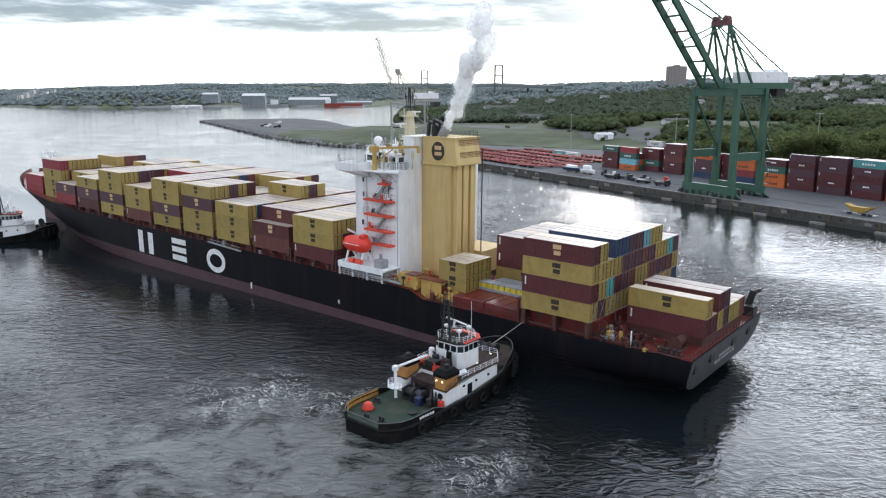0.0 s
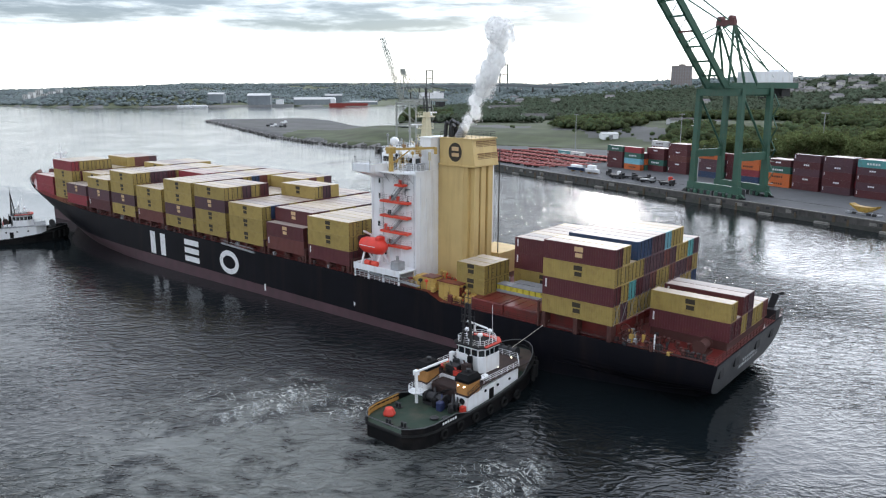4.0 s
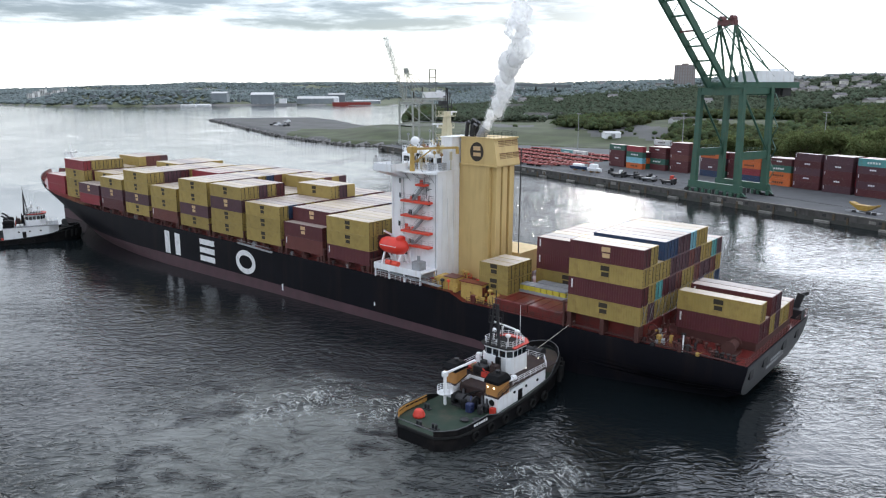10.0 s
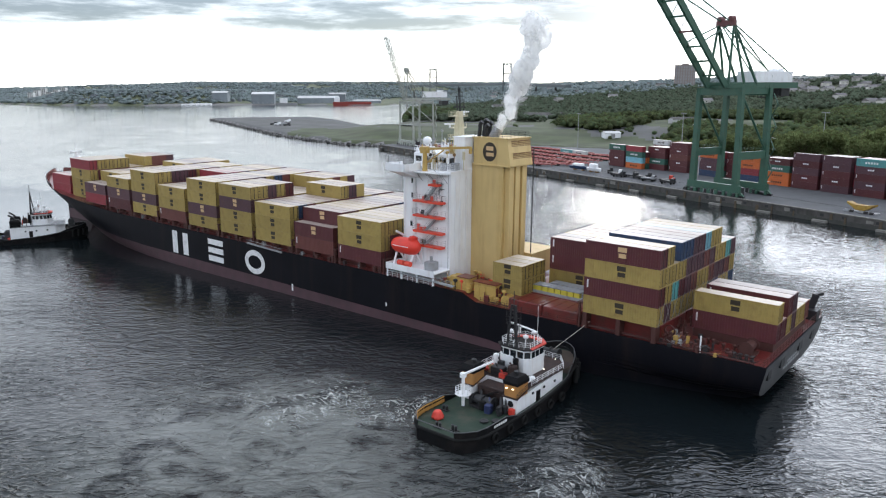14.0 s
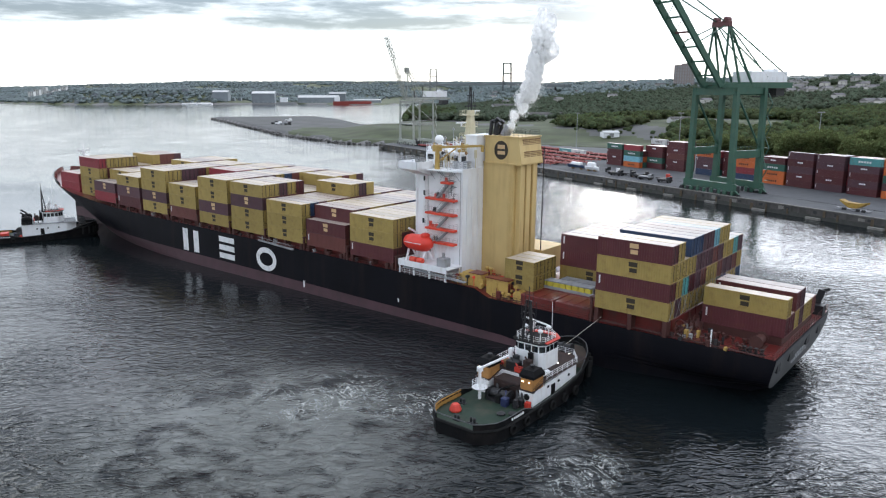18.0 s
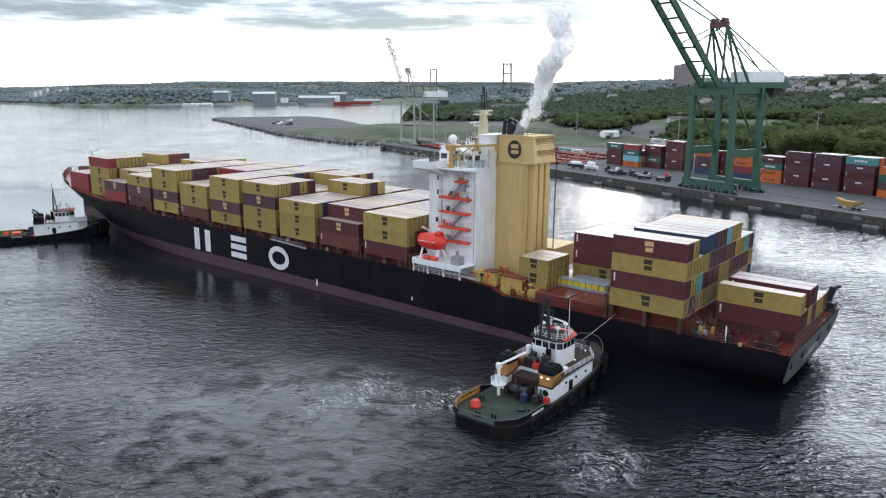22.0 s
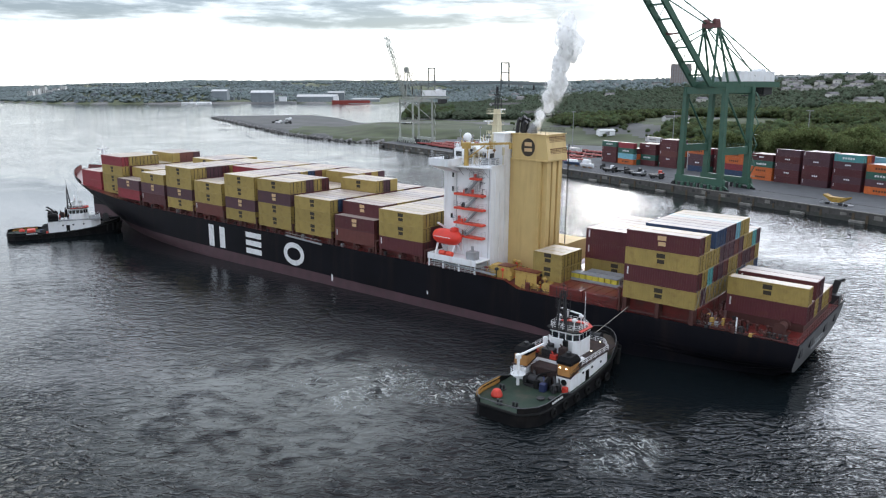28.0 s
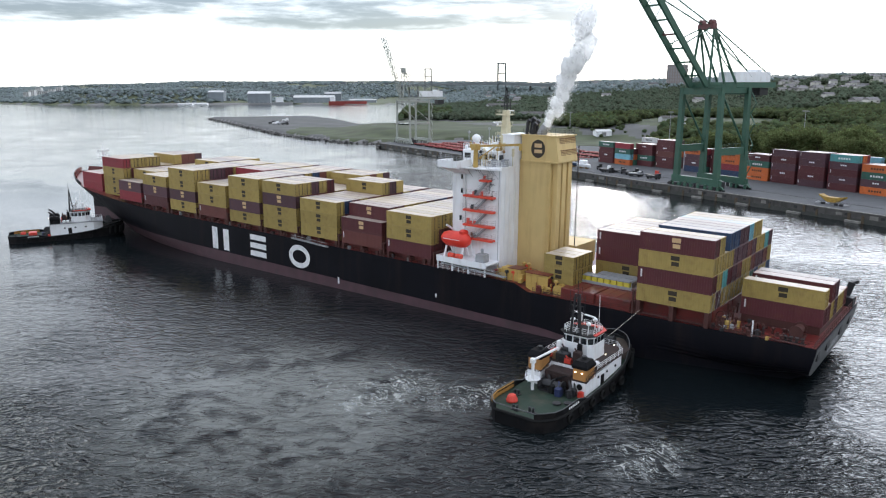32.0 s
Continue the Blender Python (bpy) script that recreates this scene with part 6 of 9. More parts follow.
def build_tug(second=False):
    tug = empty("tugboat")
    xs = [-14.3, -13.6, -12.4, -11, -8, -7, -4.5, 0, 3, 6, 7.5, 10, 11, 12, 13.2, 13.9, 14.25]
    # hull
    bm = bmesh.new()
    rings = []
    for x in xs:
        zt = tug_sheer(x) + tug_bulwark(x)
        half = [(tug_half(x, 0.0) * 0.80, -1.8), (tug_half(x, 0.3), -0.2), (tug_half(x, 0.8), tug_sheer(x) - 0.2), (tug_half(x, 1.0), zt)]
        rings.append([(x, y, z) for y, z in half] + [(x, y - 0.14, z) for y, z in (half[3],)] + [(x, half[3][0] - 0.14, tug_sheer(x))] + [(x, -half[3][0] + 0.14, tug_sheer(x))]
                     + [(x, -half[3][0] + 0.14, zt)] + [(x, -y, z) for y, z in reversed(half)])
    loft(bm, rings)
    part("hull", fix(bm), M_tughull, tug, "black steel hull")
    bm = bmesh.new()
    loft(bm, [[(x, tug_half(x) - 0.16, tug_sheer(x) + 0.02), (x, -tug_half(x) + 0.16, tug_sheer(x) + 0.02)] for x in xs[:-1]], cap0=False, cap1=False)
    part("deck", fix(bm), M_deckgreen, tug, "green-painted working deck")
    # rubbing fender all round
    bm = bmesh.new()
    pts = [(x, tug_half(x) + 0.06, tug_sheer(x) + 0.1) for x in xs]
    pts = pts + [(14.3, 0, tug_sheer(14.3) + 0.1)] + [(x, -y, z) for x, y, z in reversed(pts)]
    hoop = []
    for i, p in enumerate(pts):
        t = (Vector(pts[(i + 1) % len(pts)]) - Vector(pts[i - 1])).normalized()
        o = Vector((t.y, -t.x, 0)).normalized()
        hoop.append([Vector(p) + o * (0.2 * math.cos(b)) + Vector((0, 0, 0.2 * math.sin(b))) for b in [6.28319 * k / 6 for k in range(6)]])
    loft(bm, hoop + hoop[:1], close=True, cap0=False, cap1=False)
    fix(bm)
    part("rubbing_fender", bm, M_rubber, tug, "black rubber fender")
    bm = bmesh.new()
    pts = [(x, tug_half(x) - 0.05, tug_sheer(x) + tug_bulwark(x) + 0.03) for x in xs]
    pts = pts + [(14.35, 0, tug_sheer(14.3) + 0.98)] + [(x, -y, z) for x, y, z in reversed(pts)]
    for p, q in zip(pts, pts[1:] + pts[:1]):
        tube(bm, p, q, 0.07, 5)
    part("bulwark_rail", bm, M_wornrail, tug, "worn black bulwark rail")
    bm = bmesh.new()
    loft(bm, [[(x, tug_half(x) - 0.2, tug_sheer(x) + 0.06), (x, -tug_half(x) + 0.2, tug_sheer(x) + 0.06)] for x in (8.4, 9.4, 10.5, 11.3, 12, 12.7, 13.2, 13.7)], cap0=False, cap1=False)
    part("foredeck", fix(bm), M_foredeck, tug, "dark dirty foredeck")
    # tyres along the sides and bow
    for i, x in enumerate((-9.5, -6.5, -3.5, -0.5, 2.5, 5.5)):
        for sy in (1, -1):
            bm = bmesh.new()
            a = [(0.52 + 0.17 * math.cos(6.28319 * j / 6), 0.2 * math.sin(6.28319 * j / 6)) for j in range(6)]
            rings = []
            for k in range(12):
                c, s_ = math.cos(6.28319 * k / 12), math.sin(6.28319 * k / 12)
                rings.append([(x + r * c, sy * (tug_half(x) + 0.16 + u), 0.85 + r * s_) for r, u in a])
            loft(bm, rings + rings[:1], close=True, cap0=False, cap1=False)
            part("tyre", fix(bm), M_rubber, tug, "old tyre used as a fender")
    for i in range(9):
        a = -1.3 + 2.6 * i / 8
        x, y = 9.4 + 5.0 * math.cos(a), 4.3 * math.sin(a)
        bm = bmesh.new()
        tube(bm, (x - 0.15, y * 0.98, 1.0), (x, y, 3.3), 0.34, 8)
        part("bow_fender", bm, M_rubber, tug, "black padded bow fender")
    # deckhouse
    bm = bmesh.new()
    prism(bm, [(-4.2, -3.7), (6.6, -3.7), (9.0, -2.2), (9.0, 2.2), (6.6, 3.7), (-4.2, 3.7), (-4.2, 2.0), (-1.4, 2.0), (-1.4, -2.0), (-4.2, -2.0)], 1.6, 5.0)
    dh = part("deckhouse", fix(bm), M_tugwhite, tug, "white steel deckhouse")
    part("boat_deck", boxes((-1.4, 9.1, -3.85, 3.85, 5.0, 5.12), (-4.3, -1.4, -3.85, -1.9, 5.0, 5.12), (-4.3, -1.4, 1.9, 3.85, 5.0, 5.12)), M_tugdeck if not second else M_grey, tug, "dark stained boat deck")
    for x in (-0.6, 2.0, 4.6):
        for sy in (1, -1):
            bm = bmesh.new()
            tube(bm, (x, sy * 3.68, 3.7), (x, sy * 3.76, 3.7), 0.24, 10)
            part("porthole", bm, M_glass, dh, "dark round porthole")
    bm = bmesh.new()
    cbox(bm, 0.2, 1.1, -3.78, -3.69, 1.9, 3.7, 0.02)
    part("side_door", fix(bm), M_tughull, dh, "dark side opening")
    # funnels with dark tops
    for sy in (1, -1):
        bm = bmesh.new()
        cbox(bm, -4.1, -1.6, sy * 2.85 - 0.85, sy * 2.85 + 0.85, 5.12, 7.4, 0.18)
        fu = part("funnel", fix(bm), M_tugwood if not second else M_tughull, tug, "tan funnel with a black top" if not second else "black funnel")
        bm = bmesh.new()
        loft(bm, [[(-2.85 + a * 1.32 * k, sy * 2.85 + b_ * 0.92 * k, z) for a, b_ in ((-1, -1), (1, -1), (1, 1), (-1, 1))] for z, k in ((7.2, 1.0), (7.7, 1.0), (8.5, 0.72))], close=True)
        part("funnel_cap", fix(bm), M_tughull, fu, "black funnel cap")
        bm = bmesh.new()
        p = [(-2.6, sy * 2.8, 8.3), (-2.7, sy * 2.8, 9.0)] if not second else [(-2.4, sy * 2.7, 7.8), (-3.2, sy * 2.7, 9.4), (-4.2, sy * 2.7, 10.6)]
        for a, b in zip(p, p[1:]):
            tube(bm, a, b, 0.3, 8)
        part("exhaust_pipe", bm, M_black, fu)
    for y in (-3.2, -2.4):
        bm = bmesh.new()
        tube(bm, (-4.12, y, 6.6), (-4.2, y, 6.6), 0.10, 8)
        part("work_lamp", bm, M_lamp, tug, "lit work lamp")
    # wheelhouse
    oct_ = [(1.2, -1.7), (1.9, -2.45), (4.9, -2.45), (6.1, -1.3), (6.1, 1.3), (4.9, 2.45), (1.9, 2.45), (1.2, 1.7)]
    bm = bmesh.new()
    prism(bm, oct_, 5.12, 6.75)
    prism(bm, [(3.65 + (x - 3.65) * 0.94, y * 0.94) for x, y in oct_], 6.75, 8.0)
    prism(bm, oct_, 8.0, 8.35)
    wh = part("wheelhouse", fix(bm), M_tugwhite, tug, "white eight-sided wheelhouse")
    for i in range(8):
        p, q = Vector(oct_[i]).to_3d(), Vector(oct_[(i + 1) % 8]).to_3d()
        d = (q - p)
        n = 3 if d.length > 2.5 else (2 if d.length > 1.5 else 1)
        out = Vector((d.y, -d.x, 0)).normalized()
        c0 = Vector((3.65, 0, 0))
        for k in range(n):
            a = p.lerp(q, (k + 0.10) / n)
            b = p.lerp(q, (k + 0.90) / n)
            a, b = c0 + (a - c0) * 0.945, c0 + (b - c0) * 0.945
            bm = bmesh.new()
            v = [bm.verts.new(w) for w in (a + Vector((0, 0, 6.85)), b + Vector((0, 0, 6.85)), b + Vector((0, 0, 7.9)), a + Vector((0, 0, 7.9)))]
            w = [bm.verts.new(u.co + out * 0.05) for u in v]
            bm.faces.new(w)
            for j in range(4):
                bm.faces.new((v[j], v[(j + 1) % 4], w[(j + 1) % 4], w[j]))
            part("window", fix(bm), M_glass, wh, "dark wheelhouse window")
    bm = bmesh.new()
    big = [(3.65 + (x - 3.65) * 1.1, y * 1.1) for x, y in oct_]
    prism(bm, big, 8.35, 8.5)
    part("wheelhouse_roof", fix(bm), M_tughull, tug, "dark wheelhouse roof")
    bm = bmesh.new()
    prism(bm, [big[2], big[3], big[4], big[5], (4.9, 2.0), (5.5, 1.0), (5.5, -1.0), (4.9, -2.0)], 8.5, 8.62)
    prism(bm, [big[1], big[2], (4.9, -2.2), (1.9, -2.2)], 8.5, 8.62)
    part("roof_visor", fix(bm), M_tugred, tug, "bright red roof visor")
    bm = bmesh.new()
    rails(bm, [(x, y, 8.5) for x, y in [(1.4, -1.6), (2.0, -2.2), (4.6, -2.2), (5.6, -1.0), (5.6, 1.0), (4.6, 2.2), (2.0, 2.2), (1.4, 1.6), (1.4, -1.6)]], h=1.05, step=0.9, r=0.03)
    part("roof_railing", bm, M_tugwhite, tug)
    bm = bmesh.new()
    rails(bm, [(x, y, 5.12) for x, y in [(-1.0, -3.75), (6.7, -3.75), (9.0, -2.2), (9.0, 2.2), (6.7, 3.75), (-1.0, 3.75)]], h=1.0, step=1.2, r=0.03)
    part("boat_deck_railing", bm, M_tugwhite, tug)
    # mast
    bm = bmesh.new()
    for x, y in ((1.0, -0.5), (1.0, 0.5), (2.0, 0.0)):
        tube(bm, (x, y * 1.5, 8.4), (1.3, y * 0.6, 15.5), 0.19, 6, 0.13)
    for i in range(8):
        z = 9.2 + 0.8 * i
        k = (z - 8.4) / 7.1
        beam(bm, (1.0 + 0.3 * k, -0.5 + 0.35 * k, z), (1.0 + 0.3 * k, 0.5 - 0.35 * k, z), 0.06, 0.06)
        beam(bm, (1.0 + 0.3 * k, 0.5 - 0.35 * k, z), (2.0 - 0.7 * k, 0, z + 0.4), 0.05, 0.05)
    tube(bm, (1.3, 0, 15.4), (1.3, 0, 17.8), 0.06, 5)
    for z, w in ((10.6, 1.0), (12.2, 1.15), (13.4, 0.9), (14.6, 0.75), (16.4, 0.4)):
        beam(bm, (1.3, -w, z), (1.3, w, z), 0.09, 0.09)
    for y, z0, z1 in ((-1.1, 12.2, 15.4), (1.1, 12.2, 16.0), (-0.6, 14.6, 16.8), (0.9, 9.0, 14.5), (-0.9, 9.0, 13.5), (0.6, 13.6, 16.6)):
        tube(bm, (1.3, y, z0), (1.3, y, z1), 0.04, 4)
    part("mast", bm, M_black, tug, "black lattice mast")
    bm = bmesh.new()
    beam(bm, (3.0, -1.9, 11.4), (3.0, 1.5, 11.9), 0.16, 0.24)
    beam(bm, (2.4, 0.8, 8.5), (3.0, 0.0, 11.4), 0.14, 0.14)
    tube(bm, (3.0, 0.2, 10.4), (3.0, 0.2, 11.6), 0.14, 6)
    part("radar_scanner", bm, M_tugwhite, tug, "white radar scanner")
    for x, y in ((4.4, -1.2), (3.0, 1.5), (2.2, -1.3)):
        bm = bmesh.new()
        tube(bm, (x, y, 8.5), (x, y, 10.1), 0.07, 6)
        lathe(bm, [(0.15, 0), (0.36, 0.25), (0.36, 0.5), (0.12, 0.72)], (x, y, 10.0), 10)
        part("aerial_dome", fix(bm), M_tugwhite, tug, "white aerial dome", smooth=True)
    bm = bmesh.new()
    tube(bm, (3.9, -2.0, 8.5), (3.9, -2.0, 15.0), 0.035, 4)
    part("whip_aerial", bm, M_tugwhite, tug)
    # gear on the boat deck
    for x, y in ((-0.6, -3.0), (0.3, -3.0)):
        bm = bmesh.new()
        tube(bm, (x - 0.35, y, 5.6), (x + 0.35, y, 5.6), 0.36, 10)
        part("life_raft_canister", bm, M_tugwhite, tug, "white raft canister")
    bm = bmesh.new()
    rings = [[(x, 2.9 + 0.75 * s * math.cos(a), 5.75 + 0.5 * s * math.sin(a)) for a in [6.28319 * i / 10 for i in range(10)]] for x, s in ((-0.9, 0.4), (-0.6, 1.0), (1.4, 1.0), (2.2, 0.5))]
    loft(bm, rings, close=True)
    part("workboat", fix(bm), M_tugred, tug, "small red inflatable workboat")
    # added dark block: darkens the recess and hides its white walls
    bm = bmesh.new()
    cbox(bm, -3.7, -1.42, -1.96, 1.96, 1.6, 4.5, 0.1)
    for y in (-1.4, -0.5, 0.4, 1.3):
        box(bm, -3.78, -3.7, y - 0.3, y + 0.3, 2.2, 3.9)
    part("winch_room", fix(bm), M_tugdeck, tug, "added dark block filling the recess between the funnels")
    # towing winches
    for x, w, r in ((-4.9, 1.4, 0.95), (10.6, 1.3, 0.75)):
        zz = tug_sheer(x) + 0.1
        bm = bmesh.new()
        tube(bm, (x, -w, zz + 1.1), (x, w, zz + 1.1), r * 0.7, 14)
        for y in (-w, 0, w):
            tube(bm, (x, y - 0.08, zz + 1.1), (x, y + 0.08, zz + 1.1), r, 16)
        box(bm, x - 0.9, x + 0.9, -w - 0.2, w + 0.2, zz - 0.1, zz + 0.25)
        box(bm, x - 0.4, x + 0.4, w + 0.1, w + 0.7, zz, zz + 1.5)
        part("towing_winch", fix(bm), M_black, tug, "dark towing winch with rope drum")
    bm = bmesh.new()
    tube(bm, (-4.6, -1.6, 1.6), (-4.6, -1.6, 3.0), 0.14, 8)
    tube(bm, (-4.6, 1.6, 1.6), (-4.6, 1.6, 3.0), 0.14, 8)
    tube(bm, (-4.6, -1.6, 3.0), (-4.6, 1.6, 3.0), 0.14, 8)
    part("tow_frame", bm, M_black, tug)
    # hoses, hydraulic gear and tarpaulins round the aft winch
    g = random.Random(4)
    for i in range(9):
        x, y, w = g.uniform(-6.0, -4.6), g.uniform(-3.4, 1.6), g.uniform(0.2, 0.45)
        bm = bmesh.new()
        cbox(bm, x - w, x + w, y - w, y + w, 1.6, 1.6 + g.uniform(0.4, 1.3), 0.12)
        tube(bm, (x - w * 0.6, y - w, 2.2), (x + 0.8, y + w, 3.2), 0.12, 6)
        part("winch_gear", fix(bm), (M_black, M_tarp if i == 1 else M_rubber, M_black, M_black)[i % 4], tug, "dark winch machinery and hoses" if i != 1 else "blue tarpaulin over deck gear")
    for i in range(2):
        bm = bmesh.new()
        lathe(bm, [(0.28 + 0.05 * i, 0), (0.55, 0.06), (0.55, 0.2), (0.28, 0.26)], (-7.4 - 0.9 * (i % 2), -3.6 + 1.1 * i, tug_sheer(-7) + 0.04), 12)
        part("rope_coil", fix(bm), M_black, tug, "coiled mooring rope")
    for i, (x, y, lx, ly, h) in enumerate(((-0.6, 0.9, 0.6, 0.9, 1.6), (-0.5, -1.2, 0.5, 0.5, 2.3), (0.5, 1.3, 0.35, 0.4, 2.0), (-1.0, -0.1, 0.35, 0.5, 0.9), (0.6, -0.9, 0.3, 0.3, 3.1), (-0.2, 2.3, 0.5, 0.35, 1.2), (5.4, 3.2, 0.5, 0.3, 0.8))):
        bm = bmesh.new()
        cbox(bm, x - lx, x + lx, y - ly, y + ly, 5.1, 5.1 + h, 0.08)
        tube(bm, (x - lx * 0.5, y, 5.1 + h), (x - lx * 0.5, y + 0.3, 5.7 + h), 0.12, 6)
        tube(bm, (x + lx, y - ly, 5.3), (x + lx + 0.4, y + ly, 5.1 + h * 0.8), 0.06, 5)
        part("engine_vent", fix(bm), (M_black, M_tugdeck, M_black, M_tugred, M_tughull, M_wood, M_black)[i], tug, "dark engine vent and locker")
    bm = bmesh.new()
    rails(bm, [(-1.3, -1.9, 5.12), (-1.3, 1.9, 5.12)], h=1.0, step=0.8, r=0.03)
    rails(bm, [(-4.2, -3.75, 5.12), (-1.5, -3.75, 5.12)], h=0.8, step=0.9, r=0.025)
    part("aft_railing", bm, M_black, tug)
    for y0, y1, z in ((-1.8, 1.2, 4.2), (-1.2, 1.8, 3.6)):
        bm = bmesh.new()
        pts = [Vector((-3.4 - 1.6 * k / 6, y0 + (y1 - y0) * k / 6, z - 1.9 * (k / 6) ** 2)) for k in range(7)]
        for a, b in zip(pts, pts[1:]):
            tube(bm, a, b, 0.09, 6)
        part("hydraulic_hose", bm, M_rubber, tug, "black hydraulic hose")
    bm = bmesh.new()
    cbox(bm, 0.5, 1.1, 2.0, 2.6, 5.1, 8.0, 0.06)
    part("vent_trunk", fix(bm), M_tugwhite, tug, "white vent trunk")
    bm = bmesh.new()
    lathe(bm, [(0.36, 0), (0.42, 0.05), (0.36, 0.1), (0.24, 0.05)], (0, 0, 0), 14)
    lb = part("lifebuoy", fix(bm), M_rubber, tug, "dark lifebuoy ring on the wall")
    lb.matrix_basis = pose(-4.22, -3.0, 4.1, 0, -90, 0)
    # aft deck clutter
    bm = bmesh.new()
    loft(bm, [[(-10.9 + s * math.cos(a), 2.5 + s * math.sin(a), z) for a in [6.28319 * i / 10 for i in range(10)]] for z, s in ((1.62, 0.75), (1.8, 0.78), (2.35, 0.55), (2.5, 0.42))], close=True)
    part("marker_buoy", fix(bm), M_tugred, tug, "red marker buoy standing on deck")
    for x, y in ((-12.3, -1.2), (-12.8, 0.8), (-8.6, 3.2)):
        bm = bmesh.new()
        for d in (-0.25, 0.25):
            lathe(bm, [(0.16, 0), (0.16, 0.55), (0.22, 0.6), (0.1, 0.7)], (x, y + d, 1.58), 8)
        box(bm, x - 0.3, x + 0.3, y - 0.55, y + 0.55, 1.57, 1.66)
        part("bollard", fix(bm), M_black, tug)
    bm = bmesh.new()
    pts = [(x, tug_half(x) - 0.2, 1.6) for x in (-13.2, -12.4, -11, -8.6, -7)]
    for p, q in zip(pts, pts[1:]):
        p, q = Vector(p), Vector(q)
        n = 3
        for i in range(n):
            a = p.lerp(q, (i + 0.15) / n)
            beam(bm, a, a + Vector((0, 0.15, 0.85)), 0.12, 0.12)
        beam(bm, p + Vector((0, 0.02, 0.8)), q + Vector((0, 0.02, 0.8)), 0.16, 0.12)
        beam(bm, p + Vector((0, -0.02, 0.3)), q + Vector((0, -0.02, 0.3)), 0.06, 0.4)
    part("inner_bulwark", bm, M_rustrail, tug, "rusty yellow inner bulwark")
    bm = bmesh.new()
    box(bm, -4.9, -4.3, -4.2, -3.6, 1.6, 2.3)
    part("deck_box", bm, M_tugred, tug, "red deck box")
    # small pale bars on the quarter
    bm = bmesh.new()
    for i in range(6):
        box(bm, -9.6 + 0.45 * i, -9.3 + 0.45 * i, -4.93, -4.905, 1.95, 2.25)
        box(bm, -9.4 + 0.4 * i, -9.2 + 0.4 * i, -4.93, -4.905, 1.6, 1.8)
    part("quarter_lettering", bm, M_letter, tug, "small pale bars on the bulwark")
    if not second:
        # deck crane on the port quarter
        bm = bmesh.new()
        tube(bm, (-6.2, 2.3, 1.6), (-6.2, 2.3, 6.9), 0.21, 10)
        box(bm, -6.5, -5.9, 2.0, 2.6, 6.5, 7.3)
        dc = part("deck_crane", fix(bm), M_tugwhite, tug, "white deck crane")
        bm = bmesh.new()
        beam(bm, (-6.6, 2.3, 7.0), (-1.0, 1.5, 7.5), 0.24, 0.30)
        part("jib", bm, M_tugwhite, dc)
        bm = bmesh.new()
        lathe(bm, [(0.95, 0), (1.05, 0.12)], (-6.2, 2.3, 3.6), 14)
        ring = [(-6.2 + 1.0 * math.cos(6.28319 * i / 10), 2.3 + 1.0 * math.sin(6.28319 * i / 10), 3.76) for i in range(11)]
        rails(bm, ring, h=1.0, step=0.9, r=0.03)
        part("crane_platform", fix(bm), M_tugwhite, dc)
        # hawser to the ship
        bm = bmesh.new()
        p = [Vector((11.0, 0, 4.6)).lerp(Vector((17.5, -2.2, 7.6)), i / 6) - Vector((0, 0, 0.06 * math.sin(3.1416 * i / 6))) for i in range(7)]
        for a, b in zip(p, p[1:]):
            tube(bm, a, b, 0.034, 5)
        part("tow_rope", bm, M_rope, tug, "taut pale hawser")
        tagged(tug, "black and white harbour tugboat with tan funnels, towing", "tugboat")
        for x, y, z in ((6.9, -3.0, 6.2), (3.2, -3.5, 6.0)):
            bm = bmesh.new()
            lathe(bm, [(0.07, 0), (0.10, 0.08), (0.03, 0.16)], (x, y, z), 8)
            part("deck_lamp", fix(bm), M_lamp, tug, "lit deck lamp")
    else:
        bm = bmesh.new()
        cbox(bm, -9.5, -7.5, -1.5, 1.5, 1.6, 2.6, 0.1)
        part("hatch_box", fix(bm), M_tugred, tug, "red hatch box")
        tagged(tug, "black and white harbour tugboat with red roof, pushing", "tugboat")
    return tug


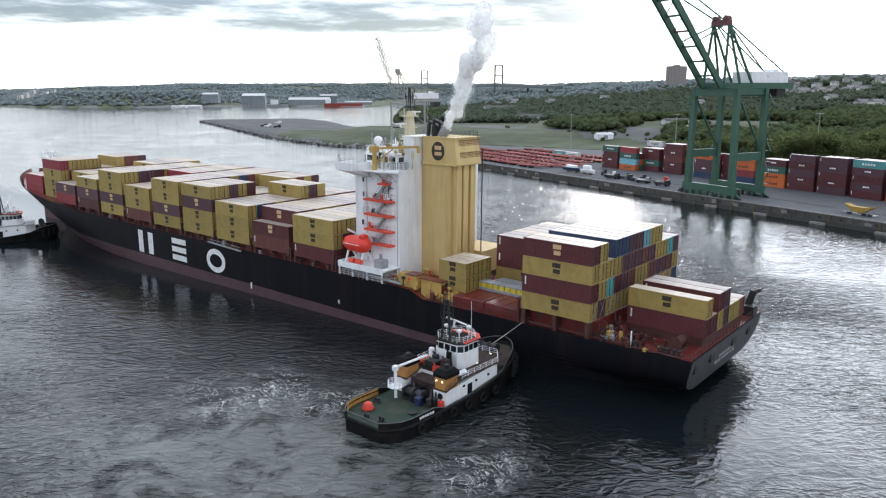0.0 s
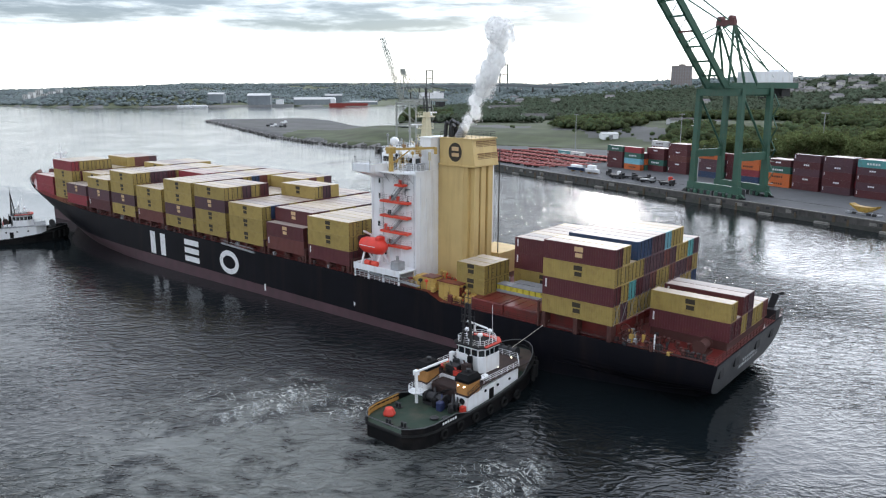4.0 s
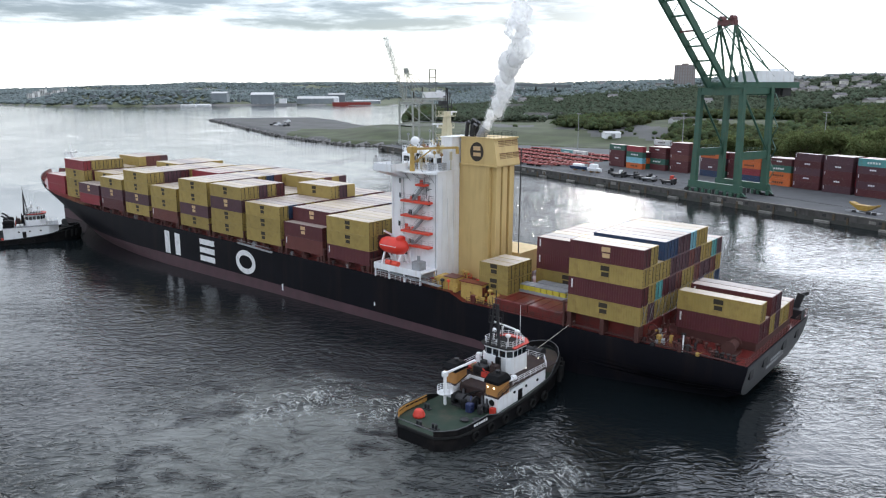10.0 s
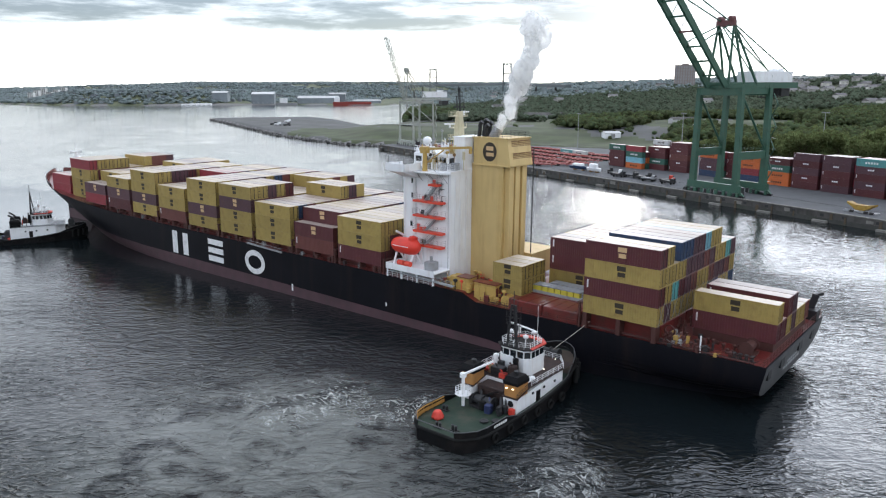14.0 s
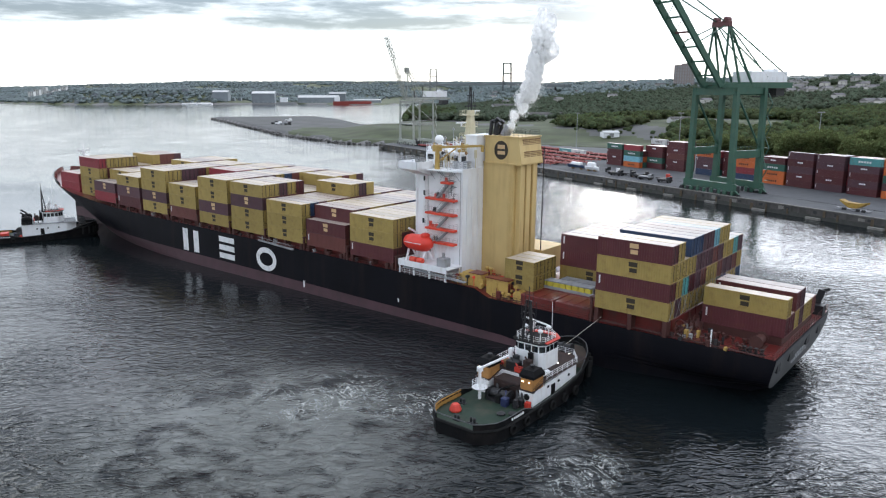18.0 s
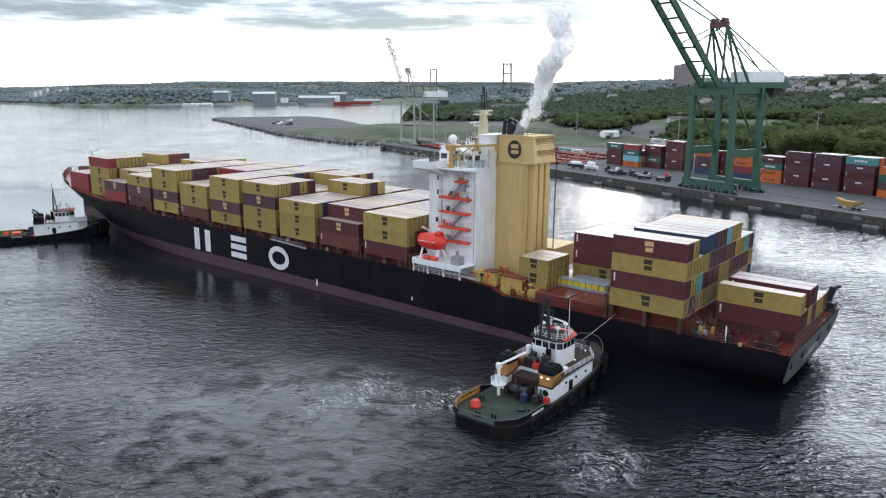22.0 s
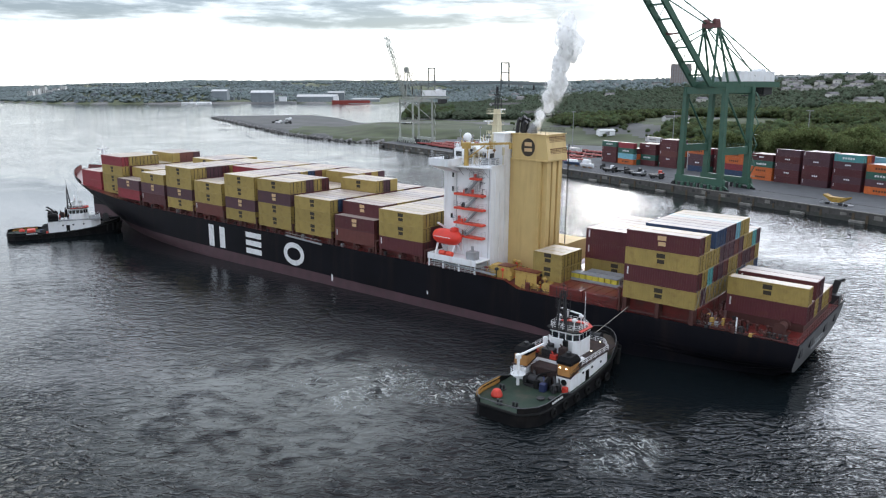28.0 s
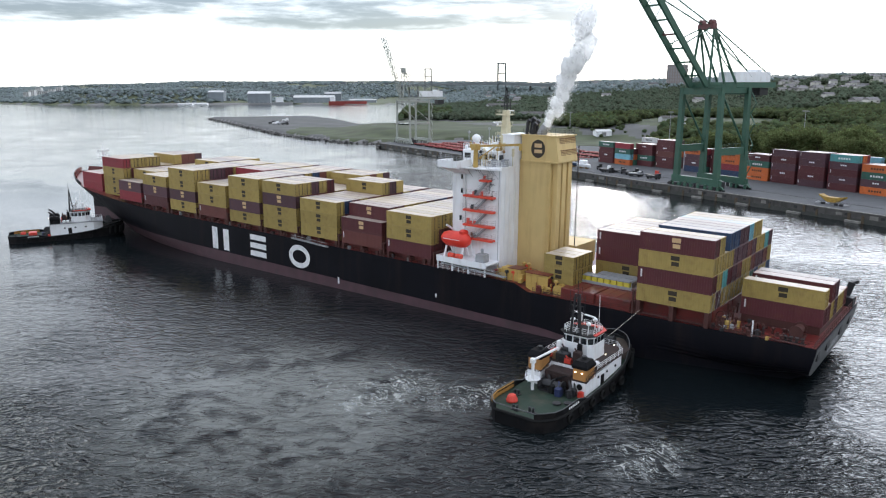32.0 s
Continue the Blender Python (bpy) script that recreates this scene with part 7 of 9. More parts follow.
def settle(boat, base=1.6, k=0.76, hull=1.0, foot=6.8, tall=0.92, lift=0.0, drop=0.0, broad=1.0):
    """Brings the hull and the upper works to their true height."""
    low = ("hull", "deck", "rubbing_fender", "bulwark_rail", "foredeck", "tyre", "bow_fender", "inner_bulwark", "quarter_lettering", "tow_rope", "marker_buoy", "bollard", "rope_coil", "deck_box", "winch_gear")
    for ob in list(boat.children_recursive):
        kind = ob.name.split(".")[0]
        if kind in low:
            for v in ob.data.vertices:
                v.co.z *= hull
            continue
        if kind == "lifebuoy":
            ob.matrix_basis = pose(-4.22, -3.0 * broad, base + 2.5 * k - drop, 0, -90, 0)
            continue
        for v in ob.data.vertices:
            x, z = v.co.x, v.co.z
            if kind in ("mast", "whip_aerial"):
                v.co.z = foot + (z - 8.4) * tall
            elif hull < 1 and kind in ("funnel", "funnel_cap", "exhaust_pipe"):
                v.co.z = 4.34 + (z - 5.12) * 0.62
            elif x < 9.3 and z > 1.6:
                v.co.z = base + (z - 1.6) * k
            if kind in ("deckhouse", "boat_deck", "porthole", "side_door", "boat_deck_railing", "funnel", "funnel_cap", "exhaust_pipe", "work_lamp", "aft_railing", "life_raft_canister"):
                v.co.y *= broad
            # a taller wheelhouse, and an upper deck that falls away towards the funnels
            if kind in ("wheelhouse_roof", "roof_visor", "roof_railing", "radar_scanner", "aerial_dome", "window") or kind == "wheelhouse" and z > 6.0:
                v.co.z += lift
            elif kind in ("funnel", "funnel_cap", "exhaust_pipe", "work_lamp") or kind in ("deckhouse", "boat_deck", "aft_railing") and x < -1.5 and z > 4.0:
                v.co.z -= drop


tug = build_tug()
tug2 = build_tug(True)
settle(tug, foot=7.7, tall=0.8, lift=0.9, drop=0.75, broad=1.17)
settle(tug2, 1.28, 0.9, 0.8, 7.25, 0.84)
tug.scale = tug2.scale = (1.1, 1.1, 1.1)


# ---- wash behind the tugs ----
def foam_material():
    m = bpy.data.materials.new("churned_foam")
    m.use_nodes = True
    nt = m.node_tree
    b = nt.nodes["Principled BSDF"]
    N, L = nt.nodes.new, nt.links.new
    b.inputs["Base Color"].default_value = (0.72, 0.74, 0.70, 1)
    b.inputs["Roughness"].default_value = 0.35
    tc = N("ShaderNodeTexCoord")

    def noise_of(scale, detail, dist):
        n = N("ShaderNodeTexNoise")
        n.inputs["Scale"].default_value, n.inputs["Detail"].default_value, n.inputs["Distortion"].default_value = scale, detail, dist
        L(tc.outputs["Object"], n.inputs[0])
        return n.outputs[0]

    def span(src, a, b_, c, d):
        r = N("ShaderNodeMapRange")
        r.inputs["From Min"].default_value, r.inputs["From Max"].default_value = a, b_
        r.inputs["To Min"].default_value, r.inputs["To Max"].default_value = c, d
        L(src, r.inputs[0])
        return r.outputs[0]

    def op(kind, a, c):
        n = N("ShaderNodeMath"); n.operation = kind
        for k, v in enumerate((a, c)):
            if isinstance(v, (int, float)):
                n.inputs[k].default_value = v
            else:
                L(v, n.inputs[k])
        return n.outputs[0]

    # thin curling lines where the noise crosses its middle, and torn blotches of fine bubbles
    swirl = noise_of(0.30, 6, 2.8)
    lines = span(op("ABSOLUTE", op("SUBTRACT", swirl, 0.5), 0), 0.0, 0.024, 0.9, 0.0)
    torn = op("MULTIPLY", span(noise_of(0.22, 8, 1.6), 0.50, 0.70, 0.0, 1.0), span(noise_of(1.1, 5, 1.2), 0.38, 0.60, 0.15, 1.0))
    area = span(noise_of(0.10, 3, 0.8), 0.38, 0.56, 0.12, 1.0)
    sub = N("ShaderNodeVectorMath"); sub.operation = "SUBTRACT"; sub.inputs[1].default_value = (0.5, 0.5, 0.5)
    L(tc.outputs["Generated"], sub.inputs[0])
    ln = N("ShaderNodeVectorMath"); ln.operation = "LENGTH"
    L(sub.outputs[0], ln.inputs[0])
    rim = span(ln.outputs["Value"], 0.12, 0.5, 1.0, 0.0)
    al = op("MULTIPLY", op("MULTIPLY", op("MAXIMUM", lines, torn), area), rim)
    L(op("MINIMUM", op("MULTIPLY", al, 0.95), 0.88), b.inputs["Alpha"])
    bp = N("ShaderNodeBump"); bp.inputs["Distance"].default_value = 0.5
    L(noise_of(0.8, 4, 0.8), bp.inputs["Height"]); L(bp.outputs[0], b.inputs["Normal"])
    return m


M_foam = foam_material()
washes = []


def wash(rows, x, y, rx, ry, turn, label):
    """A patch of foam that drifts with its boat."""
    bm = bmesh.new()
    n = 40
    bm.faces.new([bm.verts.new((rx * math.cos(6.28319 * i / n), ry * math.sin(6.28319 * i / n), 0)) for i in range(n)])
    ob = part("wash_foam", bm, M_foam)
    tagged(ob, label, "foam")
    ob.visible_shadow = False
    m = pose(x, y, 0.02 + 0.01 * len(washes), 0, 0, turn)
    washes.append((ob, rows, m))


wash(TUG_ROWS, -10, 12, 9, 11, 30, "swirling white foam churned up beside the tug")
wash(TUG_ROWS, -17, 24, 13, 14, 40, "torn pale foam and bubbles in green water")
wash(TUG_ROWS, -12.5, -16, 9, 8, 30, "thin curling foam on dark water near the tug")

# ---- gantry cranes ----
def gantry(name, s0, s1, d0, d1, top, mats, boom_angle, boom_len, house_d, apex_z, thick, label, reach):
    """A ship-to-shore crane in the quay's frame: x along the quay, y inland."""
    main, head, hut = mats
    ob = empty(name, QUAY)
    sc = (s0 + s1) / 2
    gs = 4.4 * thick
    for s in (s0, s1):
        for d in (d0, d1):
            bm = bmesh.new()
            lean = 0.6 if s == s0 else -0.6
            ring = [[(s + lean * k + a * w, d + b * 0.8 * thick, z) for a, b in ((-1, -1), (1, -1), (1, 1), (-1, 1))] for z, k, w in ((DECK + 1.6, 0, 1.5 * thick), (20, 0.4, 1.15 * thick), (top, 1.2, 1.0 * thick))]
            loft(bm, ring, close=True)
            part("leg", fix(bm), main, ob)
            # bogies
            for k in (-1, 1):
                bm = bmesh.new()
                # rocker arms over pairs of wheels
                for q in (-0.9, 0.9):
                    c = s + k * 2.6 + q
                    beam(bm, (c - 0.75, d, DECK + 0.62), (c, d, DECK + 1.15), 0.7, 0.45)
                    beam(bm, (c + 0.75, d, DECK + 0.62), (c, d, DECK + 1.15), 0.7, 0.45)
                beam(bm, (s + k * 2.6 - 0.9, d, DECK + 1.15), (s + k * 2.6, d, DECK + 1.75), 0.8, 0.5)
                beam(bm, (s + k * 2.6 + 0.9, d, DECK + 1.15), (s + k * 2.6, d, DECK + 1.75), 0.8, 0.5)
                bogie = part("bogie", fix(bm), main, ob, "green rocker bogie")
                for q in (-1.65, -0.55, 0.55, 1.65):
                    bm = bmesh.new()
                    tube(bm, (s + k * 2.6 + q, d - 0.45, DECK + 0.42), (s + k * 2.6 + q, d + 0.45, DECK + 0.42), 0.42, 12)
                    part("wheel", bm, M_black, bogie, "dark steel rail wheel")
    for d in (d0, d1):
        bm = bmesh.new()
        beam(bm, (s0 - 2.2, d, DECK + 3.1), (s1 + 2.2, d, DECK + 3.1), 1.5 * thick, 2.7 * thick)
        part("sill_beam", bm, main, ob)
        bm = bmesh.new()
        beam(bm, (s0, d, top - 1.4), (s1, d, top - 1.4), 1.6 * thick, 2.8 * thick)
        part("top_beam", bm, main, ob)
    gr = random.Random(3)
    for d in (d0, d1):
        for i in range(16):
            s = s0 - 3 + (s1 - s0 + 6) * (i + gr.uniform(0.2, 0.8)) / 16
            w, h = gr.uniform(0.4, 0.9), gr.uniform(0.8, 1.9)
            bm = bmesh.new()
            cbox(bm, s - w, s + w, d - 1.5, d - 0.8, DECK + 0.25, DECK + 0.25 + h, 0.08)
            tube(bm, (s, d - 1.2, DECK), (s + 0.9, d - 1.2, DECK + h + 0.6), 0.1, 5)
            part("drive_unit", fix(bm), main if i % 2 else M_black, ob, "travel motor and cable box")
    # stair tower beside a landside leg
    bm = bmesh.new()
    for i in range(9):
        z = DECK + 1 + i * (top - DECK - 3) / 9
        k = 1 if i % 2 else -1
        beam(bm, (s1 + 1.6 - k * 1.2, d1 + 1.2, z), (s1 + 1.6 + k * 1.2, d1 + 1.2, z + (top - DECK - 3) / 9), 0.5, 0.16)
        box(bm, s1 + 0.2, s1 + 3.0, d1 + 0.8, d1 + 1.8, z - 0.08, z)
    part("stairway", fix(bm), main, ob, "zigzag steel stair")
    for s in (s0, s1):
        bm = bmesh.new()
        beam(bm, (s, d0, 19.2), (s, d1, 19.2), 1.1 * thick, 3.0 * thick)
        part("portal_beam", bm, main, ob)
        bm = bmesh.new()
        lean = 1.0 if s == s0 else -1.0
        tube(bm, (s + lean * 0.5, d0 + 0.6, top - 3), (s + lean * 0.3, d1 - 0.3, 21), 0.42 * thick, 8)
        part("diagonal_brace", bm, main, ob)
        bm = bmesh.new()
        beam(bm, (s + lean, d0 - 1, top - 1.2), (s + lean, d1 + 1.0, top - 1.2), 1.0 * thick, 2.2 * thick)
        part("side_girder", bm, main, ob)
    # walkway on the tie beam
    bm = bmesh.new()
    rails(bm, [(s0 + 1, d0, 21.0), (s0 + 1, d1, 21.0)], h=1.1, step=2.0, r=0.05, bars=2)
    rails(bm, [(s1 - 1, d0, 21.0), (s1 - 1, d1, 21.0)], h=1.1, step=2.0, r=0.05, bars=2)
    rails(bm, [(s0, d0 - 1.0, top + 0.1), (s1, d0 - 1.0, top + 0.1), (s1, d1 + 1, top + 0.1)], h=1.1, step=2.0, r=0.05, bars=2)
    part("walkway_railing", bm, main, ob)
    # bridge girders running back over the yard
    for g in (-1, 1):
        bm = bmesh.new()
        beam(bm, (sc + g * gs, d0 - 2, top + 1.0), (sc + g * gs, house_d + 3, top + 1.0), 1.0 * thick, 2.2 * thick)
        part("bridge_girder", bm, main, ob)
    for d in [d0 - 1 + k * (house_d + 2 - d0) / 6 for k in range(7)]:
        bm = bmesh.new()
        beam(bm, (sc - gs, d, top + 0.4), (sc + gs, d, top + 0.4), 0.6 * thick, 0.8 * thick)
        part("cross_beam", bm, main, ob)
    # raised boom
    ca, sa = math.cos(radians(boom_angle)), math.sin(radians(boom_angle))
    hd, hz = d0 - 2.0, top + 0.6
    for g in (-1, 1):
        bm = bmesh.new()
        if reach == "plate":
            beam(bm, (sc + g * gs, hd, hz), (sc + g * gs, hd - boom_len * ca, hz + boom_len * sa), 1.15 * thick, 2.3 * thick)
        else:
            n = 14
            A = [Vector((sc + g * gs * 0.5, hd, hz)).lerp(Vector((sc + g * gs * 0.5, hd - boom_len * ca, hz + boom_len * sa)), i / n) for i in range(n + 1)]
            up = Vector((0, sa, ca)) * 2.2
            beam(bm, A[0], A[-1], 0.35, 0.35)
            beam(bm, A[0] + up, A[-1] + up, 0.35, 0.35)
            for i in range(n):
                beam(bm, A[i] + (up if i % 2 else Vector()), A[i + 1] + (Vector() if i % 2 else up), 0.22, 0.22)
        part("boom_girder", bm, main, ob, "raised boom girder")
    nb = 9
    for i in range(1, nb + 1):
        k = boom_len * i / nb - 1.5
        bm = bmesh.new()
        p = Vector((0, hd - k * ca, hz + k * sa))
        beam(bm, p + Vector((sc - gs, 0, 0)), p + Vector((sc + gs, 0, 0)), 0.5 * thick, 0.7 * thick)
        if i < nb:
            k2 = boom_len * (i + 1) / nb - 1.5
            q = Vector((0, hd - k2 * ca, hz + k2 * sa))
            tube(bm, p + Vector((sc - gs, 0, 0)), q + Vector((sc + gs, 0, 0)), 0.14 * thick, 5)
        part("boom_cross_beam", bm, main if i != 4 else head, ob)
    bm = bmesh.new()
    for g in (-1, 1):
        o = Vector((sc + g * (gs - 0.8 * thick), 0, 0))
        up = Vector((0, sa, ca)) * 1.3
        n = 26
        for i in range(n):
            k = 2 + (boom_len - 4) * i / n
            a = Vector((0, hd - k * ca, hz + k * sa)) + o
            beam(bm, a, a + up * 1.6, 0.07, 0.07)
        beam(bm, o + Vector((0, hd - 2 * ca, hz + 2 * sa)) + up * 1.6, o + Vector((0, hd - (boom_len - 2) * ca, hz + (boom_len - 2) * sa)) + up * 1.6, 0.08, 0.08)
    part("boom_railing", bm, main, ob)
    # A-frame
    ad = d0 + 0.5
    for g in (-1, 1):
        for foot, w in (((sc + g * (gs + 0.6), d0 - 1.5, top + 1.5), 0.85), ((sc + g * (gs + 0.6), d0 + 7, top + 1.5), 0.7), ((sc + g * (gs + 0.4), d1 - 1, top + 1.5), 0.7)):
            bm = bmesh.new()
            beam(bm, foot, (sc + g * 3.7 * thick, ad, apex_z), w * thick, w * thick)
            part("a_frame_leg", bm, main, ob)
        for a, b in (((sc + g * 2.8, ad, apex_z + 0.5), (sc + g * gs, house_d - 1, top + 5.2)), ((sc + g * 2.8, ad, apex_z + 0.3), (sc + g * gs, d1 + 8, top + 4.2)),
                     ((sc + g * 2.4, ad - 0.5, apex_z - 0.5), (sc + g * gs, hd - 0.34 * boom_len * ca, hz + 0.34 * boom_len * sa)),
                     ((sc + g * 2.0, ad - 0.5, apex_z + 0.8), (sc + g * gs, hd - 0.85 * boom_len * ca, hz + 0.85 * boom_len * sa))):
            bm = bmesh.new()
            tube(bm, a, b, 0.27 * thick, 6)
            part("stay", bm, main, ob, "steel stay")
    bm = bmesh.new()
    cbox(bm, sc - 4.3 * thick, sc + 4.3 * thick, ad - 1.0, ad + 1.0, apex_z - 1.0, apex_z + 1.2, 0.2)
    for g in (-1, 1):
        tube(bm, (sc + g * 2.6 * thick, ad - 1.1, apex_z + 1.6), (sc + g * 2.6 * thick, ad + 1.1, apex_z + 1.6), 1.1 * thick, 12)
    tube(bm, (sc + 1, ad, apex_z + 2), (sc + 1, ad, apex_z + 4.4), 0.08, 5)
    box(bm, sc + 0.2, sc + 2.4, ad - 0.05, ad + 0.05, apex_z + 3.6, apex_z + 3.75)
    part("a_frame_head", fix(bm), head, ob, "rust-red sheave head")
    # ladder stage on the A-frame
    bm = bmesh.new()
    for i in range(7):
        z = top + 4 + i * 3
        k = (z - top) / (apex_z - top)
        box(bm, sc + gs + 0.2 - 2.2 * k, sc + gs + 1.2 - 2.2 * k, ad + 6.5 * (1 - k), ad + 7.6 * (1 - k), z, z + 0.12)
    part("ladder_stage", bm, main, ob)
    # machinery house
    bm = bmesh.new()
    cbox(bm, sc - 4.6 * thick, sc + 4.6 * thick, d1 - 1.5, house_d, top + 2.2, top + 6.4, 0.12)
    hu = part("machinery_house", fix(bm), hut, ob, "white machinery house")
    for i in range(6):
        d = d1 + (house_d - d1) * (i + 0.3) / 6
        part("house_vent", boxes((sc + 4.6 * thick, sc + 4.6 * thick + 0.06, d, d + 1.2, top + 3.2, top + 4.2)), hut, hu)
    bm = bmesh.new()
    cbox(bm, sc - 2.5, sc + 2.5, house_d - 6, house_d - 3, top + 6.4, top + 7.4, 0.1)
    part("house_roof_unit", fix(bm), hut, hu)
    # electrical cabinet, hanging cable tray and trolley under the back reach
    bm = bmesh.new()
    cbox(bm, sc - 3.0, sc + 3.0, house_d - 4, house_d + 1, top - 3.2, top - 0.2, 0.1)
    for k in range(5):
        tube(bm, (sc - 2.5 + k * 1.2, house_d - 9 + k, top), (sc - 2.5 + k * 1.2, house_d - 9 + k, top - 4.0), 0.1, 5)
    beam(bm, (sc, d1 + 6, top - 3.6), (sc, house_d + 1, top - 3.6), 0.4, 0.4)
    part("trolley", fix(bm), M_black, ob, "dark trolley under the back reach")
    bm = bmesh.new()
    cbox(bm, s1 - 2.4, s1 - 0.2, d0 + 2.4, d0 + 5.4, DECK, DECK + 3.4, 0.1)
    tube(bm, (s1 - 1.3, d0 + 1.6, DECK + 3.2), (s1 - 1.3, d0 + 2.4, DECK + 3.2), 1.9, 16)
    part("cable_reel", fix(bm), M_black, ob, "dark cable reel")
    tagged(ob, label, "gantry crane")
    return ob


gantry("gantry_crane", -6.0, 15.9, 14.0, 29.0, 44.5, (M_crane, M_cranered, M_white), 49, 62, 48.5, 68.3, 1.0, "green ship-to-shore gantry crane with its boom raised", "plate")
M_greycrane = material("faded_grey_crane_paint", (0.36, 0.38, 0.34), 0.6, var=0.15, stain=RUST, stain_amt=0.35, stain_scale=0.4)
gantry("gantry_crane", -297.0, -273.0, 12.0, 28.0, 36.0, (M_greycrane, M_greycrane, M_white), 72, 46, 44, 57.0, 0.62, "old grey gantry crane with a raised lattice boom", "lattice")

# ---- quay furniture and yard ----
M_wet = material("wet_tidal_concrete", (0.045, 0.045, 0.04), 0.5, var=0.3, scale=0.5, stain=(0.03, 0.045, 0.02), stain_amt=0.7, stain_scale=0.3)
M_float = material("bleached_fender_timber", (0.21, 0.20, 0.18), 0.85, var=0.3, scale=0.8, bump=0.4)
for s in range(-298, 330, 22):
    bm = bmesh.new()
    cbox(bm, s - 2.6, s + 2.6, -1.3, -0.05, -0.2, 0.75, 0.1, EDGE)
    part("fender_beam", fix(bm), M_float, quay, "grey floating timber fender")
pile_rng = random.Random(2)
bm = bmesh.new()
box(bm, -303.05, 330.05, -0.03, 0.0, -1.0, 1.5, EDGE)
part("tide_band", bm, M_wet, quay, "dark wet tide band along the wall")
for s in range(-296, 330, 9):
    bm = bmesh.new()
    w, top_ = pile_rng.uniform(0.25, 0.6), pile_rng.uniform(2.2, 3.3)
    s += pile_rng.uniform(-3, 3)
    box(bm, s - w, s + w, -0.28, -0.04, pile_rng.uniform(-0.5, 1.2), top_, EDGE)
    part("fender_pile", bm, M_bark, quay, "dark timber fender pile")
for s in range(-290, 330, 10):      # cast panels along the face, and black plates for the shade of mooring recesses
    s += pile_rng.uniform(-2, 2)
    bm = bmesh.new()
    w = pile_rng.uniform(1.6, 3.6)
    box(bm, s, s + w, -0.07, -0.005, pile_rng.uniform(1.5, 1.9), pile_rng.uniform(2.7, 3.1), EDGE)
    part("wall_panel", bm, M_float if s % 3 < 1 else M_quay, quay, "pale cast concrete panel")
    bm = bmesh.new()
    box(bm, s + w + 0.8, s + w + 2.2, -0.06, -0.005, 2.0, 2.9, EDGE)
    part("recess", bm, M_black, quay, "black plate standing for the shade in a mooring recess")
bm = bmesh.new()
box(bm, -303, 330, -0.14, 0.6, DECK, DECK + 0.3, EDGE)
part("kerb", bm, M_float, quay, "low concrete quay kerb")
for d in (14.0, 29.0):
    bm = bmesh.new()
    for o in (-0.25, 0.25):
        box(bm, -300, 325, d + o - 0.06, d + o + 0.06, DECK - 0.02, DECK + 0.02, QUAY)
    tagged(part("crane_rail", bm, M_black), "steel crane rails let into the apron", "crane rail", kind="structure")

yard_rng = random.Random(5)


def yard_stack(s, d, cols, along=True):
    """A stack of containers on the apron, from below."""
    for t, c in enumerate(cols):
        m = QUAY @ pose(s, d, DECK + TALL * t, 0, 0, 0 if along else 90) @ Matrix.Diagonal((1, 1, 1, 1))
        q = m.copy()
        q = Matrix.LocRotScale(m.translation, m.to_quaternion(), None)
        container(c, q @ pose(0, 0, 0, 0, 0, 180), "stacked on the terminal apron", "containers on the quay", emblem=True, pale=t % 2 == 1)


for s, d, cols in ((-97.5, 52.2, ["maroon", "maroon", "maroon", "green"]), (-84.2, 52.6, ["orange", "sky", "green", "red"]), (-73.4, 58, ["maroon", "green", "maroon", "maroon"]), (-59.5, 59.4, ["maroon", "maroon", "brown", "maroon", "maroon"]),
                   (-39.3, 59.4, ["blue", "purple", "purple", "orange"]), (-26.5, 63.5, ["maroon", "maroon", "maroon", "maroon"]), (-17, 59.4, ["blue", "red", "orange", "orange"]), (-1.5, 59.4, ["orange", "orange", "green", "maroon"]),
                   (12.0, 59.4, ["maroon", "maroon", "purple", "maroon", "purple"]), (25.7, 59.4, ["purple", "maroon", "maroon", "purple", "purple"]), (40.0, 59.4, ["maroon", "purple", "maroon", "purple", "teal"]),
                   (54.0, 59.4, ["orange", "purple", "green", "orange"]), (67.5, 59.4, ["maroon", "green", "orange"]), (81, 59.4, ["teal", "maroon", "maroon"])):
    yard_stack(s, d, cols)
    back = [yard_rng.choice(["maroon", "maroon", "red", "purple", "orange", "green"]) for _ in range(max(2, len(cols) - yard_rng.choice((0, 0, 1))))]
    yard_stack(s + 0.3, d + 2.6, back)
    yard_stack(s - 0.2, d + 5.2, back[:-1] + [yard_rng.choice(["maroon", "white", "red"])])
for s, d, cols in ((-112, 97, ["maroon", "red", "maroon", "white"]), (30, 90, ["maroon", "maroon", "teal", "sky"]), (45, 90, ["red", "maroon", "orange", "orange"]), (58, 90, ["red", "red", "orange", "red"]),
                   (70, 90, ["maroon", "maroon", "red"]), (2, 92, ["maroon", "red", "maroon"]), (-14, 92, ["maroon", "red", "maroon"])):
    yard_stack(s, d, cols)


# trailers parked in rows
M_trailer = material("red_trailer_paint", (0.30, 0.05, 0.045), 0.6, var=0.2, stain=RUST, stain_amt=0.5, random_tint=0.3)


